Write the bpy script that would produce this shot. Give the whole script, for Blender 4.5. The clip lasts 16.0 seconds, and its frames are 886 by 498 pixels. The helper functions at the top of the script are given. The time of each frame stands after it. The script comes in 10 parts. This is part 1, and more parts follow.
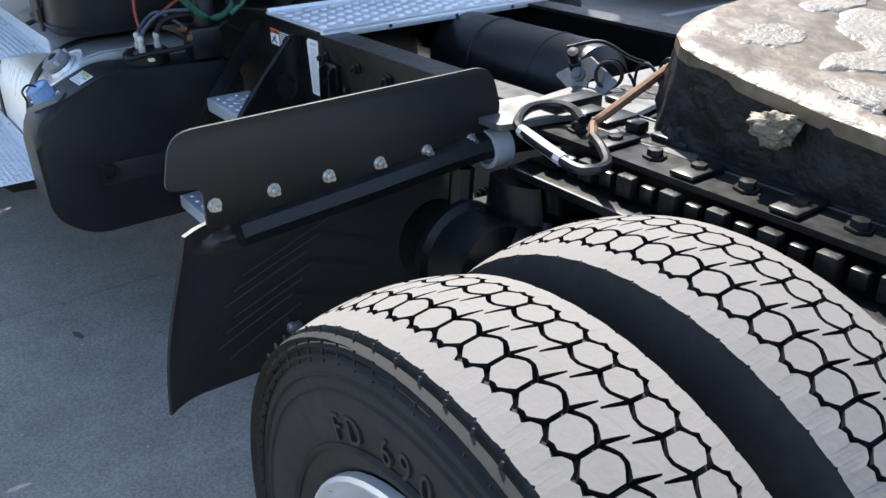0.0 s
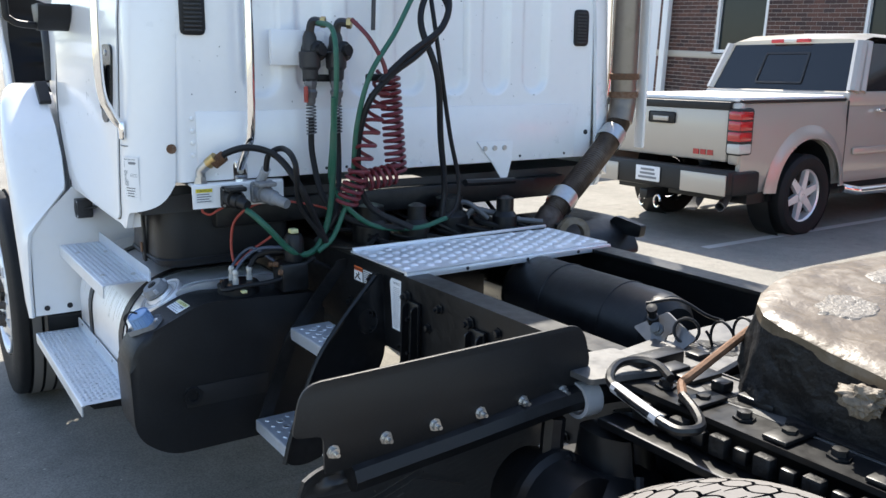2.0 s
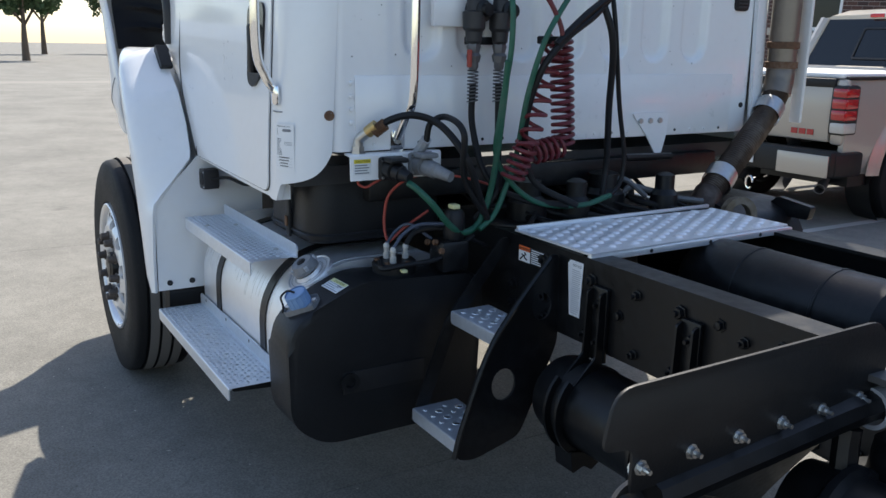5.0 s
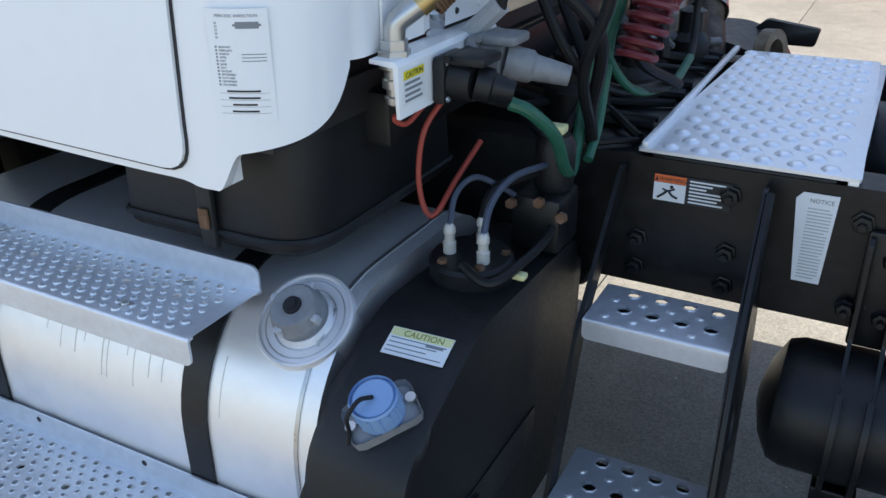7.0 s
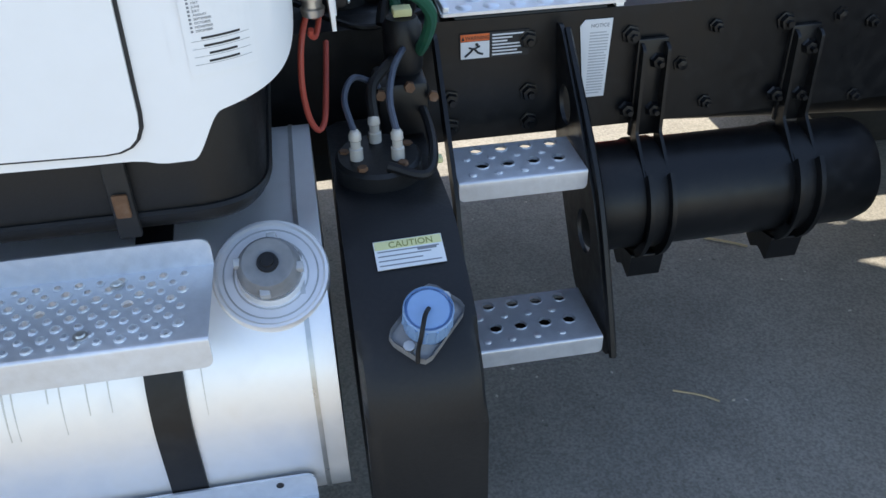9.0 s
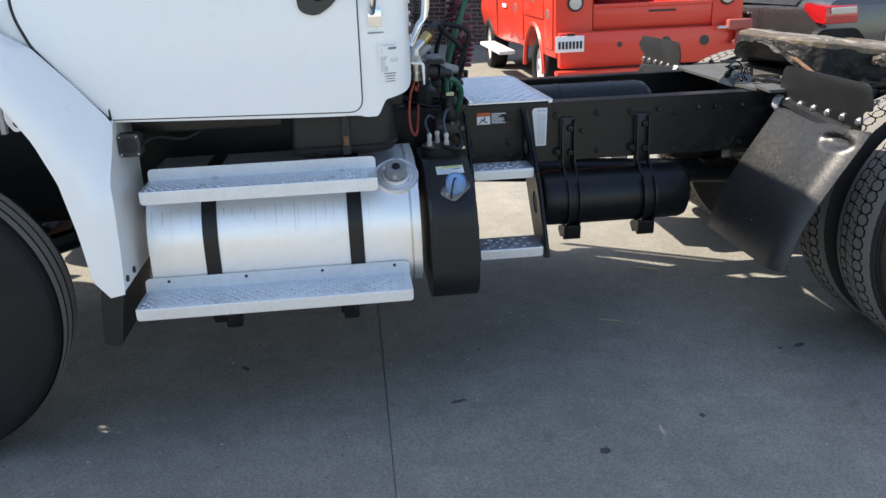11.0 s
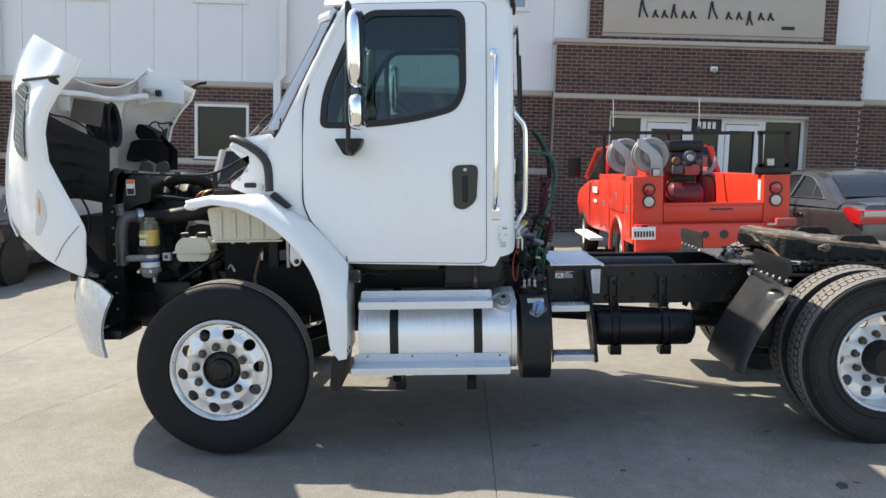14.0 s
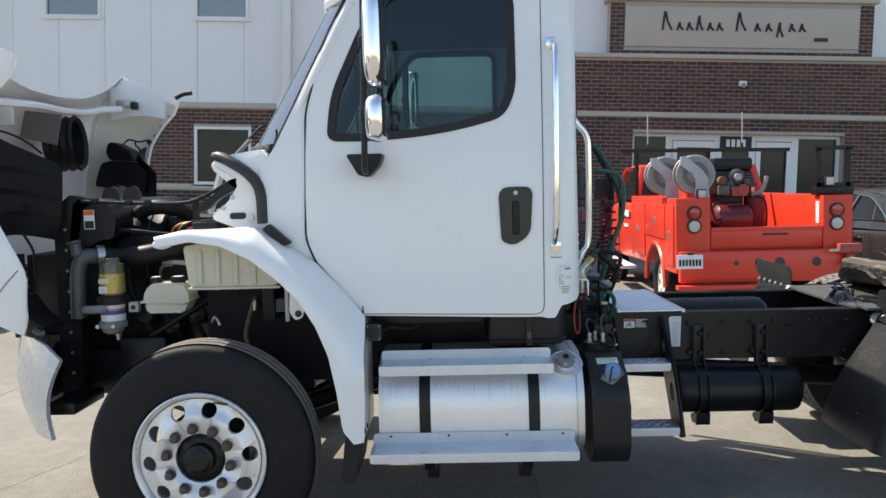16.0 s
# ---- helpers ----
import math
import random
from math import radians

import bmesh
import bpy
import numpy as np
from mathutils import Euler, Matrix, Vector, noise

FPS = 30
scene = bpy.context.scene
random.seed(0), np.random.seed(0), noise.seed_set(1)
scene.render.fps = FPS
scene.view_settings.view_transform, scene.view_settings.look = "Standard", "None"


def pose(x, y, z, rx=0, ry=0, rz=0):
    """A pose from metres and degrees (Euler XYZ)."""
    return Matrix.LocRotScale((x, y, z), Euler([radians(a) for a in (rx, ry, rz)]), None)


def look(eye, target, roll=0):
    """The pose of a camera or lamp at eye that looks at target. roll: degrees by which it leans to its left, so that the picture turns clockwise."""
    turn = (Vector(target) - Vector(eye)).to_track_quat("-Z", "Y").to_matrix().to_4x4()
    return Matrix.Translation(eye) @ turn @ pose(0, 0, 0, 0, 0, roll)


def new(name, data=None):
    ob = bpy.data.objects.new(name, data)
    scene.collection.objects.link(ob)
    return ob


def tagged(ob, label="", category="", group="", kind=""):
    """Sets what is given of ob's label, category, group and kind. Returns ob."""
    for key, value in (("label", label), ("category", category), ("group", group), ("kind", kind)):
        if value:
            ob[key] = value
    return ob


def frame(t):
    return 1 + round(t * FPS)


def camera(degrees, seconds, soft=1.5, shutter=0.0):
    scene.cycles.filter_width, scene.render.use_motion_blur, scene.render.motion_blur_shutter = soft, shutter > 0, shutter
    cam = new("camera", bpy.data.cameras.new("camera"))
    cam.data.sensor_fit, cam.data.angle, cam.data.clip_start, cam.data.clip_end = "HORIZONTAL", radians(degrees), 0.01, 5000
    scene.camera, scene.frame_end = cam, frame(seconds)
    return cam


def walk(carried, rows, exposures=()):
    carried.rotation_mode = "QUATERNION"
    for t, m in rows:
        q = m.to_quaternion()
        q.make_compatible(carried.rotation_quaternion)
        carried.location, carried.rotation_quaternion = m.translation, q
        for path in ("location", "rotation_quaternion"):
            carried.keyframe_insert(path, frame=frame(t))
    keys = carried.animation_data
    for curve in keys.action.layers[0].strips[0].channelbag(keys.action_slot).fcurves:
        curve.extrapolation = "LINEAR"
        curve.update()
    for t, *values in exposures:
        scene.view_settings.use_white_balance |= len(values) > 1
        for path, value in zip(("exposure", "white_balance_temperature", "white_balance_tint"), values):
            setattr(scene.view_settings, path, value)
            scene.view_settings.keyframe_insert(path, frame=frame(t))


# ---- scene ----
cam = camera(55.4, 16.0)
PATH = [
    (0, (4.572, -1.587, 1.539), (3.12, -0.536, 0.652), -0.8),
    (0.5, (4.56, -1.658, 1.562), (3.115, -0.519, 0.779), -0.3),
    (1, (4.576, -1.703, 1.604), (3.081, -0.542, 0.959), 0.1),
    (1.5, (4.573, -1.732, 1.627), (3.01, -0.606, 1.091), 0.6),
    (2, (4.567, -1.742, 1.65), (2.941, -0.656, 1.231), 0.5),
    (2.5, (4.566, -1.762, 1.687), (2.888, -0.709, 1.418), 0.6),
    (3, (4.569, -1.761, 1.716), (2.857, -0.736, 1.581), 0.2),
    (3.5, (4.587, -1.763, 1.735), (2.855, -0.763, 1.735), -0.4),
    (4, (4.574, -1.75, 1.757), (2.822, -0.788, 1.843), -0.2),
    (4.5, (4.392, -1.834, 1.676), (2.634, -0.887, 1.557), 1.1),
    (5, (4.159, -1.978, 1.599), (2.495, -0.974, 1.128), 1.0),
    (5.2, (4.018, -1.973, 1.558), (2.414, -0.926, 0.983), 1.1),
    (7.3, (2.157, -1.82, 1.531), (1.554, -0.141, 0.627), -2.2),
    (7.5, (2.012, -1.729, 1.509), (1.613, -0.007, 0.574), -3.2),
    (7.8, (1.902, -1.7, 1.493), (1.82, 0.001, 0.444), -4.0),
    (8, (1.841, -1.688, 1.484), (1.982, -0.056, 0.336), -2.1),
    (8.2, (1.819, -1.698, 1.509), (2.108, -0.126, 0.308), -0.4),
    (10.3, (1.629, -3.133, 1.605), (1.836, -1.336, 0.752), -4.0),
    (10.5, (1.593, -3.368, 1.612), (1.794, -1.548, 0.807), -3.6),
    (11, (1.562, -3.998, 1.591), (1.743, -2.11, 0.957), -2.4),
    (11.5, (1.531, -4.617, 1.623), (1.593, -2.694, 1.078), -1.6),
    (12, (1.491, -5.132, 1.666), (1.514, -3.188, 1.194), -0.6),
    (12.5, (1.487, -5.602, 1.693), (1.448, -3.644, 1.284), -0.6),
    (13, (1.395, -5.901, 1.705), (1.344, -3.934, 1.349), -1.3),
    (13.5, (1.43, -6.08, 1.714), (1.39, -4.105, 1.402), -0.8),
    (14, (1.42, -6.121, 1.744), (1.383, -4.133, 1.537), -0.9),
    (14.5, (1.343, -6.033, 1.765), (1.303, -4.036, 1.667), -0.9),
    (15, (1.298, -5.852, 1.759), (1.249, -3.853, 1.702), -0.8),
    (15.5, (1.297, -5.442, 1.759), (1.218, -3.445, 1.68), -0.8),
    (16, (1.224, -4.961, 1.738), (1.173, -2.967, 1.586), -1.5),
]
EXPOSURES = [(0, 1.45, 6500, 10), (1, 1.57, 6500, 10), (1.5, 1.45, 6500, 10), (2, 1.32, 6780, 10), (2.5, 1.08, 6860, 10), (3, 0.82, 6860, 10), (3.5, 0.48, 6830, 10), (4, -0.1, 6830, 10), (4.2, -0.25, 6680, 10), (4.5, -0.5, 6680, 10), (5.0, 0.7, 6680, 10),
             (5.4, 0.9, 6800, 10), (7.3, 1.33, 6820, 10), (8.2, 1.48, 7020, 10), (10.5, 1.28, 7000, 10), (11, 1.18, 7120, 10), (11.5, 1.03, 7180, 10), (12.5, 0.75, 7480, 10), (13, 0.92, 7480, 10), (13.5, 0.95, 7380, 10), (14.5, 0.95, 7180, 10), (15, 0.84, 7180, 10), (15.5, 0.50, 7180, 10), (16, 0.78, 7180, 10)]
walk(cam, [(t, look(eye, target, roll)) for t, eye, target, roll in PATH], EXPOSURES)

# ---- world, sun, exposure ----
SUN_DIR = Vector((0.70, -0.44, -1.0)).normalized()      # the way the light travels
world = bpy.data.worlds.new("world")
scene.world = world
world.use_nodes = True
wn, wl = world.node_tree.nodes, world.node_tree.links
wn.clear()
sky = wn.new("ShaderNodeTexSky")
sky.sky_type = "NISHITA"
sky.sun_disc = False
sky.sun_elevation = math.asin(-SUN_DIR.z)
sky.sun_rotation = math.atan2(-SUN_DIR.x, -SUN_DIR.y)
sky.air_density, sky.dust_density, sky.ozone_density = 1.0, 0.9, 1.6
bg = wn.new("ShaderNodeBackground")
bg.inputs["Strength"].default_value = 0.14
wo = wn.new("ShaderNodeOutputWorld")
wl.new(sky.outputs[0], bg.inputs[0])
wl.new(bg.outputs[0], wo.inputs[0])
sun = new("sun", bpy.data.lights.new("sun", "SUN"))
sun.data.energy, sun.data.angle, sun.data.color = 4.2, radians(0.55), (1.0, 0.955, 0.875)
sun.matrix_world = Matrix.Translation((0, 0, 30)) @ SUN_DIR.to_track_quat("-Z", "Y").to_matrix().to_4x4()


# ---- materials ----
def rgb(c):
    return (c[0], c[1], c[2], 1.0) if isinstance(c, (tuple, list)) else (c, c, c, 1.0)


def material(name, colour, rough=0.5, metal=0.0, vary=0.12, grain=60.0, stain=2.5, bump=0.0, coat=0.0,
             stain_colour=None, stain_amount=0.0, spec=0.5, per_piece=0.0, bump_scale=None, rough_vary=0.12):
    """A painted, plastic or metal surface: grain and stains at two scales, bump, and a spread from piece to piece."""
    m = bpy.data.materials.new(name)
    m.use_nodes = True
    nodes, links = m.node_tree.nodes, m.node_tree.links
    b = nodes["Principled BSDF"]
    tc = nodes.new("ShaderNodeTexCoord")
    fine = nodes.new("ShaderNodeTexNoise")
    fine.inputs["Scale"].default_value, fine.inputs["Detail"].default_value = grain, 5.0
    wide = nodes.new("ShaderNodeTexNoise")
    wide.inputs["Scale"].default_value, wide.inputs["Detail"].default_value = stain, 6.0
    for n in (fine, wide):
        links.new(tc.outputs["Object"], n.inputs["Vector"])
    both = nodes.new("ShaderNodeMath")
    both.operation = "MULTIPLY_ADD"
    both.inputs[1].default_value = 0.5
    half = nodes.new("ShaderNodeMath")
    half.operation = "MULTIPLY"
    half.inputs[1].default_value = 0.5
    links.new(wide.outputs["Fac"], half.inputs[0])
    links.new(fine.outputs["Fac"], both.inputs[0])
    links.new(half.outputs[0], both.inputs[2])
    ramp = nodes.new("ShaderNodeMapRange")
    ramp.inputs[1].default_value, ramp.inputs[2].default_value = 0.3, 0.7
    ramp.inputs[3].default_value, ramp.inputs[4].default_value = 1.0 - vary, 1.0 + vary
    links.new(both.outputs[0], ramp.inputs[0])
    hsv = nodes.new("ShaderNodeHueSaturation")
    hsv.inputs["Color"].default_value = rgb(colour)
    value = ramp.outputs[0]
    if per_piece:
        info = nodes.new("ShaderNodeObjectInfo")
        pr = nodes.new("ShaderNodeMapRange")
        pr.inputs[3].default_value, pr.inputs[4].default_value = 1.0 - per_piece, 1.0 + per_piece
        links.new(info.outputs["Random"], pr.inputs[0])
        mul = nodes.new("ShaderNodeMath")
        mul.operation = "MULTIPLY"
        links.new(ramp.outputs[0], mul.inputs[0])
        links.new(pr.outputs[0], mul.inputs[1])
        value = mul.outputs[0]
    links.new(value, hsv.inputs["Value"])
    colour_out = hsv.outputs[0]
    if stain_colour is not None:
        sr = nodes.new("ShaderNodeMapRange")
        sr.inputs[1].default_value, sr.inputs[2].default_value = 0.5, 0.72
        sr.inputs[3].default_value, sr.inputs[4].default_value = 0.0, stain_amount
        links.new(both.outputs[0], sr.inputs[0])
        mix = nodes.new("ShaderNodeMix")
        mix.data_type = "RGBA"
        mix.inputs["B"].default_value = rgb(stain_colour)
        links.new(sr.outputs[0], mix.inputs["Factor"])
        links.new(colour_out, mix.inputs["A"])
        colour_out = mix.outputs["Result"]
    links.new(colour_out, b.inputs["Base Color"])
    rr = nodes.new("ShaderNodeMapRange")
    rr.inputs[1].default_value, rr.inputs[2].default_value = 0.3, 0.7
    rr.inputs[3].default_value, rr.inputs[4].default_value = max(0.02, rough - rough_vary), min(1.0, rough + rough_vary)
    links.new(both.outputs[0], rr.inputs[0])
    links.new(rr.outputs[0], b.inputs["Roughness"])
    b.inputs["Metallic"].default_value = metal
    b.inputs["Specular IOR Level"].default_value = spec
    b.inputs["Coat Weight"].default_value = coat
    b.inputs["Coat Roughness"].default_value = 0.06
    if bump:
        bn = nodes.new("ShaderNodeBump")
        bn.inputs["Strength"].default_value, bn.inputs["Distance"].default_value = bump, 0.01
        links.new(fine.outputs["Fac"], bn.inputs["Height"])
        links.new(bn.outputs[0], b.inputs["Normal"])
    return m


def glass_material(name, tint, rough=0.0, clear=0.8):
    """A thin tinted pane, with a mirror's gloss that grows at grazing angles; clear: less is glossier."""
    m = bpy.data.materials.new(name)
    m.use_nodes = True
    nodes, links = m.node_tree.nodes, m.node_tree.links
    nodes.clear()
    out = nodes.new("ShaderNodeOutputMaterial")
    tr, gl, mix, fr = (nodes.new("ShaderNodeBsdf" + k) if k in ("Transparent", "Glossy") else nodes.new("ShaderNode" + k)
                       for k in ("Transparent", "Glossy", "MixShader", "Fresnel"))
    tr.inputs["Color"].default_value = rgb(tint)
    gl.inputs["Color"].default_value = (0.95, 0.97, 1.0, 1)
    gl.inputs["Roughness"].default_value = rough
    fr.inputs["IOR"].default_value = 1.5 + 3.0 * (0.8 - clear)
    links.new(fr.outputs[0], mix.inputs[0])
    links.new(tr.outputs[0], mix.inputs[1])
    links.new(gl.outputs[0], mix.inputs[2])
    links.new(mix.outputs[0], out.inputs[0])
    return m


def brick_unit_material(name, joined):
    """Fired brick: each one its own shade, with fine grain and blotches."""
    m = bpy.data.materials.new(name)
    m.use_nodes = True
    nodes, links = m.node_tree.nodes, m.node_tree.links
    b = nodes["Principled BSDF"]
    pick = nodes.new("ShaderNodeNewGeometry").outputs["Random Per Island"] if joined else nodes.new("ShaderNodeObjectInfo").outputs["Random"]
    ramp = nodes.new("ShaderNodeValToRGB")
    ramp.color_ramp.elements[0].color = (0.050, 0.031, 0.030, 1)
    ramp.color_ramp.elements[1].color = (0.125, 0.060, 0.046, 1)
    mid = ramp.color_ramp.elements.new(0.55)
    mid.color = (0.088, 0.045, 0.037, 1)
    links.new(pick, ramp.inputs[0])
    geo = nodes.new("ShaderNodeNewGeometry")
    grain = nodes.new("ShaderNodeTexNoise")
    grain.inputs["Scale"].default_value, grain.inputs["Detail"].default_value = 30.0, 6.0
    links.new(geo.outputs["Position"], grain.inputs["Vector"])
    wide = nodes.new("ShaderNodeTexNoise")
    wide.inputs["Scale"].default_value = 0.9
    links.new(geo.outputs["Position"], wide.inputs["Vector"])
    add = nodes.new("ShaderNodeMath")
    links.new(grain.outputs["Fac"], add.inputs[0])
    links.new(wide.outputs["Fac"], add.inputs[1])
    mr = nodes.new("ShaderNodeMapRange")
    mr.inputs[1].default_value, mr.inputs[2].default_value = 0.6, 1.4
    mr.inputs[3].default_value, mr.inputs[4].default_value = 0.72, 1.28
    links.new(add.outputs[0], mr.inputs[0])
    hsv = nodes.new("ShaderNodeHueSaturation")
    links.new(ramp.outputs[0], hsv.inputs["Color"])
    links.new(mr.outputs[0], hsv.inputs["Value"])
    links.new(hsv.outputs[0], b.inputs["Base Color"])
    bn = nodes.new("ShaderNodeBump")
    bn.inputs["Strength"].default_value, bn.inputs["Distance"].default_value = 0.3, 0.004
    links.new(grain.outputs["Fac"], bn.inputs["Height"])
    links.new(bn.outputs[0], b.inputs["Normal"])
    b.inputs["Roughness"].default_value = 0.88
    return m


WHITE = material("white_truck_paint", (0.87, 0.875, 0.88), 0.30, vary=0.025, grain=25, stain=1.2, coat=0.6, stain_colour=(0.68, 0.67, 0.64), stain_amount=0.2, rough_vary=0.04)
WHITE_DULL = material("white_plastic", (0.74, 0.73, 0.68), 0.45, vary=0.08, stain=6, stain_colour=(0.45, 0.42, 0.36), stain_amount=0.35)
BLACK_FRAME = material("black_chassis_paint", (0.0062, 0.0066, 0.0076), 0.40, vary=0.35, grain=35, stain=3, stain_colour=(0.03, 0.028, 0.026), stain_amount=0.45, bump=0.08, spec=0.4)
BLACK_PLASTIC = material("black_moulded_plastic", (0.0084, 0.0089, 0.0102), 0.48, vary=0.2, grain=160, stain=4, bump=0.06, stain_colour=(0.024, 0.024, 0.024), stain_amount=0.4, spec=0.4)
GLOSS_BLACK = material("glossy_black_plastic", (0.0045, 0.0046, 0.005), 0.18, vary=0.15, rough_vary=0.05)
BLACK_TRIM = material("black_rubber_trim", (0.012, 0.012, 0.013), 0.55, vary=0.2)
BUMPER = material("silver_bumper_paint", (0.62, 0.63, 0.65), 0.30, 0.35, vary=0.03, grain=20, coat=0.6)
GREY_PLASTIC = material("dark_grey_plastic", (0.028, 0.028, 0.03), 0.5, vary=0.15, grain=120, bump=0.05, stain_colour=(0.055, 0.054, 0.052), stain_amount=0.4)
ALUMINIUM = material("polished_aluminium", (0.90, 0.90, 0.905), 0.46, 0.8, vary=0.06, grain=25, stain=3, rough_vary=0.1, stain_colour=(0.6, 0.58, 0.55), stain_amount=0.3)
DRIP = material("dull_water_mark", (0.66, 0.65, 0.62), 0.55, 0.5, vary=0.1)
FENDER_PLASTIC = material("dusty_fender_plastic", (0.017, 0.0175, 0.019), 0.36, vary=0.3, grain=90, stain=3.5, bump=0.05, stain_colour=(0.055, 0.053, 0.050), stain_amount=0.55)
STEP_ALU = material("cast_aluminium_tread", (0.70, 0.73, 0.775), 0.42, 0.62, vary=0.10, grain=70, stain=5, bump=0.08)
# Lighter than STEP_ALU: the sky's sheen on the catwalk is put into the colour.
PLATE_ALU = material("sky_lightened_aluminium", (0.86, 0.88, 0.91), 0.36, 0.55, vary=0.06, grain=60, stain=4, bump=0.04)
CHROME = material("chrome", (0.9, 0.9, 0.91), 0.07, 1.0, vary=0.03, rough_vary=0.03)
STEEL = material("zinc_steel", (0.55, 0.55, 0.54), 0.35, 0.9, vary=0.15)
WHEEL_ALU = material("wheel_aluminium", (0.80, 0.80, 0.81), 0.36, 0.55, vary=0.06, grain=40, stain=8, stain_colour=(0.5, 0.48, 0.45), stain_amount=0.3)
RUBBER = material("tyre_rubber", (0.0095, 0.0097, 0.0108), 0.68, vary=0.25, grain=90, stain=7, bump=0.12, spec=0.28, stain_colour=(0.028, 0.027, 0.025), stain_amount=0.5)
TREAD = material("dusty_worn_tread_rubber", (0.182, 0.170, 0.158), 0.9, vary=0.14, grain=130, stain=14, bump=0.07, stain_colour=(0.14, 0.127, 0.11), stain_amount=0.5)
HOSE_BLACK = material("black_hose", (0.010, 0.010, 0.011), 0.5, vary=0.25, spec=0.3)
HOSE_BLUISH = material("grey_blue_fluid_line", (0.06, 0.075, 0.11), 0.45, vary=0.2)
HOSE_GREEN = material("green_air_hose", (0.016, 0.11, 0.066), 0.5, vary=0.25, grain=30, stain_colour=(0.10, 0.12, 0.10), stain_amount=0.5)
HOSE_RED = material("red_coiled_hose", (0.135, 0.016, 0.022), 0.4, vary=0.2)
WIRE_RED = material("red_cable", (0.40, 0.065, 0.045), 0.5, vary=0.15)
BRASS = material("brass", (0.55, 0.40, 0.18), 0.4, 0.9, vary=0.2)
RUST = material("rusty_steel", (0.17, 0.09, 0.05), 0.75, 0.35, vary=0.4, grain=60, stain=12, bump=0.25, stain_colour=(0.30, 0.26, 0.22), stain_amount=0.4)
NUT = material("dull_brown_steel", (0.105, 0.086, 0.074), 0.6, 0.4, vary=0.35, grain=80, stain=14)
STACK = material("heat_tinted_exhaust_steel", (0.24, 0.20, 0.165), 0.42, 0.85, vary=0.35, grain=14, stain=3, stain_colour=(0.10, 0.075, 0.06), stain_amount=0.6)
GREASE = material("black_grease", (0.0065, 0.0062, 0.0065), 0.55, vary=0.5, grain=34, stain=10, bump=0.9, spec=0.3, stain_colour=(0.022, 0.020, 0.018), stain_amount=0.5)
FIFTH_TOP = material("tan_grease_film_on_steel", (0.122, 0.090, 0.056), 0.42, 0.0, vary=0.4, grain=26, stain=6, bump=0.5, stain_colour=(0.215, 0.195, 0.168), stain_amount=0.9)
GREASE_PALE = material("dried_pale_grease", (0.175, 0.155, 0.130), 0.5, vary=0.35, grain=110, stain=9, bump=0.5, stain_colour=(0.20, 0.165, 0.12), stain_amount=0.7)
GREASE_LUMP = material("old_grease_lump", (0.17, 0.135, 0.095), 0.6, vary=0.5, grain=40, stain=20, bump=0.8, stain_colour=(0.03, 0.026, 0.022), stain_amount=0.9)
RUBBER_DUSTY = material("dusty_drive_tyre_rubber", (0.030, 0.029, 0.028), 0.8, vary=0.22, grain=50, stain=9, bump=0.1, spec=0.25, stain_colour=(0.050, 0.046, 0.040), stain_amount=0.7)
SIDEWALL_MARK = material("raised_rubber_mark", (0.017, 0.017, 0.0175), 0.6, vary=0.2)


def concrete_material(name, colour, per_piece=0.05):
    """Broom-finished paving: sandy grain, dark aggregate specks, wide traffic stains and small oil spots."""
    m = bpy.data.materials.new(name)
    m.use_nodes = True
    nodes, links = m.node_tree.nodes, m.node_tree.links
    b = nodes["Principled BSDF"]
    geo = nodes.new("ShaderNodeNewGeometry")

    def noise_at(scale, detail, lo, hi, out_lo, out_hi):
        n = nodes.new("ShaderNodeTexNoise")
        n.inputs["Scale"].default_value, n.inputs["Detail"].default_value = scale, detail
        links.new(geo.outputs["Position"], n.inputs["Vector"])
        r = nodes.new("ShaderNodeMapRange")
        r.inputs[1].default_value, r.inputs[2].default_value = lo, hi
        r.inputs[3].default_value, r.inputs[4].default_value = out_lo, out_hi
        links.new(n.outputs["Fac"], r.inputs[0])
        return n, r.outputs[0]

    def times(a, c):
        q = nodes.new("ShaderNodeMath")
        q.operation = "MULTIPLY"
        links.new(a, q.inputs[0])
        links.new(c, q.inputs[1])
        return q.outputs[0]

    fine_n, fine = noise_at(140.0, 5.0, 0.36, 0.64, 0.78, 1.18)
    mid_n, mid = noise_at(8.0, 9.0, 0.3, 0.7, 0.90, 1.07)
    _, wide = noise_at(0.9, 6.0, 0.35, 0.65, 0.86, 1.08)
    _, specks = noise_at(38.0, 2.0, 0.70, 0.76, 1.0, 0.55)
    _, spots = noise_at(2.6, 2.0, 0.72, 0.80, 1.0, 0.5)
    v = times(times(times(fine, mid), times(wide, specks)), spots)
    if per_piece:
        info = nodes.new("ShaderNodeObjectInfo")
        pr = nodes.new("ShaderNodeMapRange")
        pr.inputs[3].default_value, pr.inputs[4].default_value = 1.0 - per_piece, 1.0 + per_piece
        links.new(info.outputs["Random"], pr.inputs[0])
        v = times(v, pr.outputs[0])
    hsv = nodes.new("ShaderNodeHueSaturation")
    hsv.inputs["Color"].default_value = rgb(colour)
    links.new(v, hsv.inputs["Value"])
    links.new(hsv.outputs[0], b.inputs["Base Color"])
    b.inputs["Roughness"].default_value = 0.9
    b.inputs["Specular IOR Level"].default_value = 0.3
    bn = nodes.new("ShaderNodeBump")
    bn.inputs["Strength"].default_value, bn.inputs["Distance"].default_value = 0.3, 0.005
    links.new(fine_n.outputs["Fac"], bn.inputs["Height"])
    links.new(bn.outputs[0], b.inputs["Normal"])
    return m


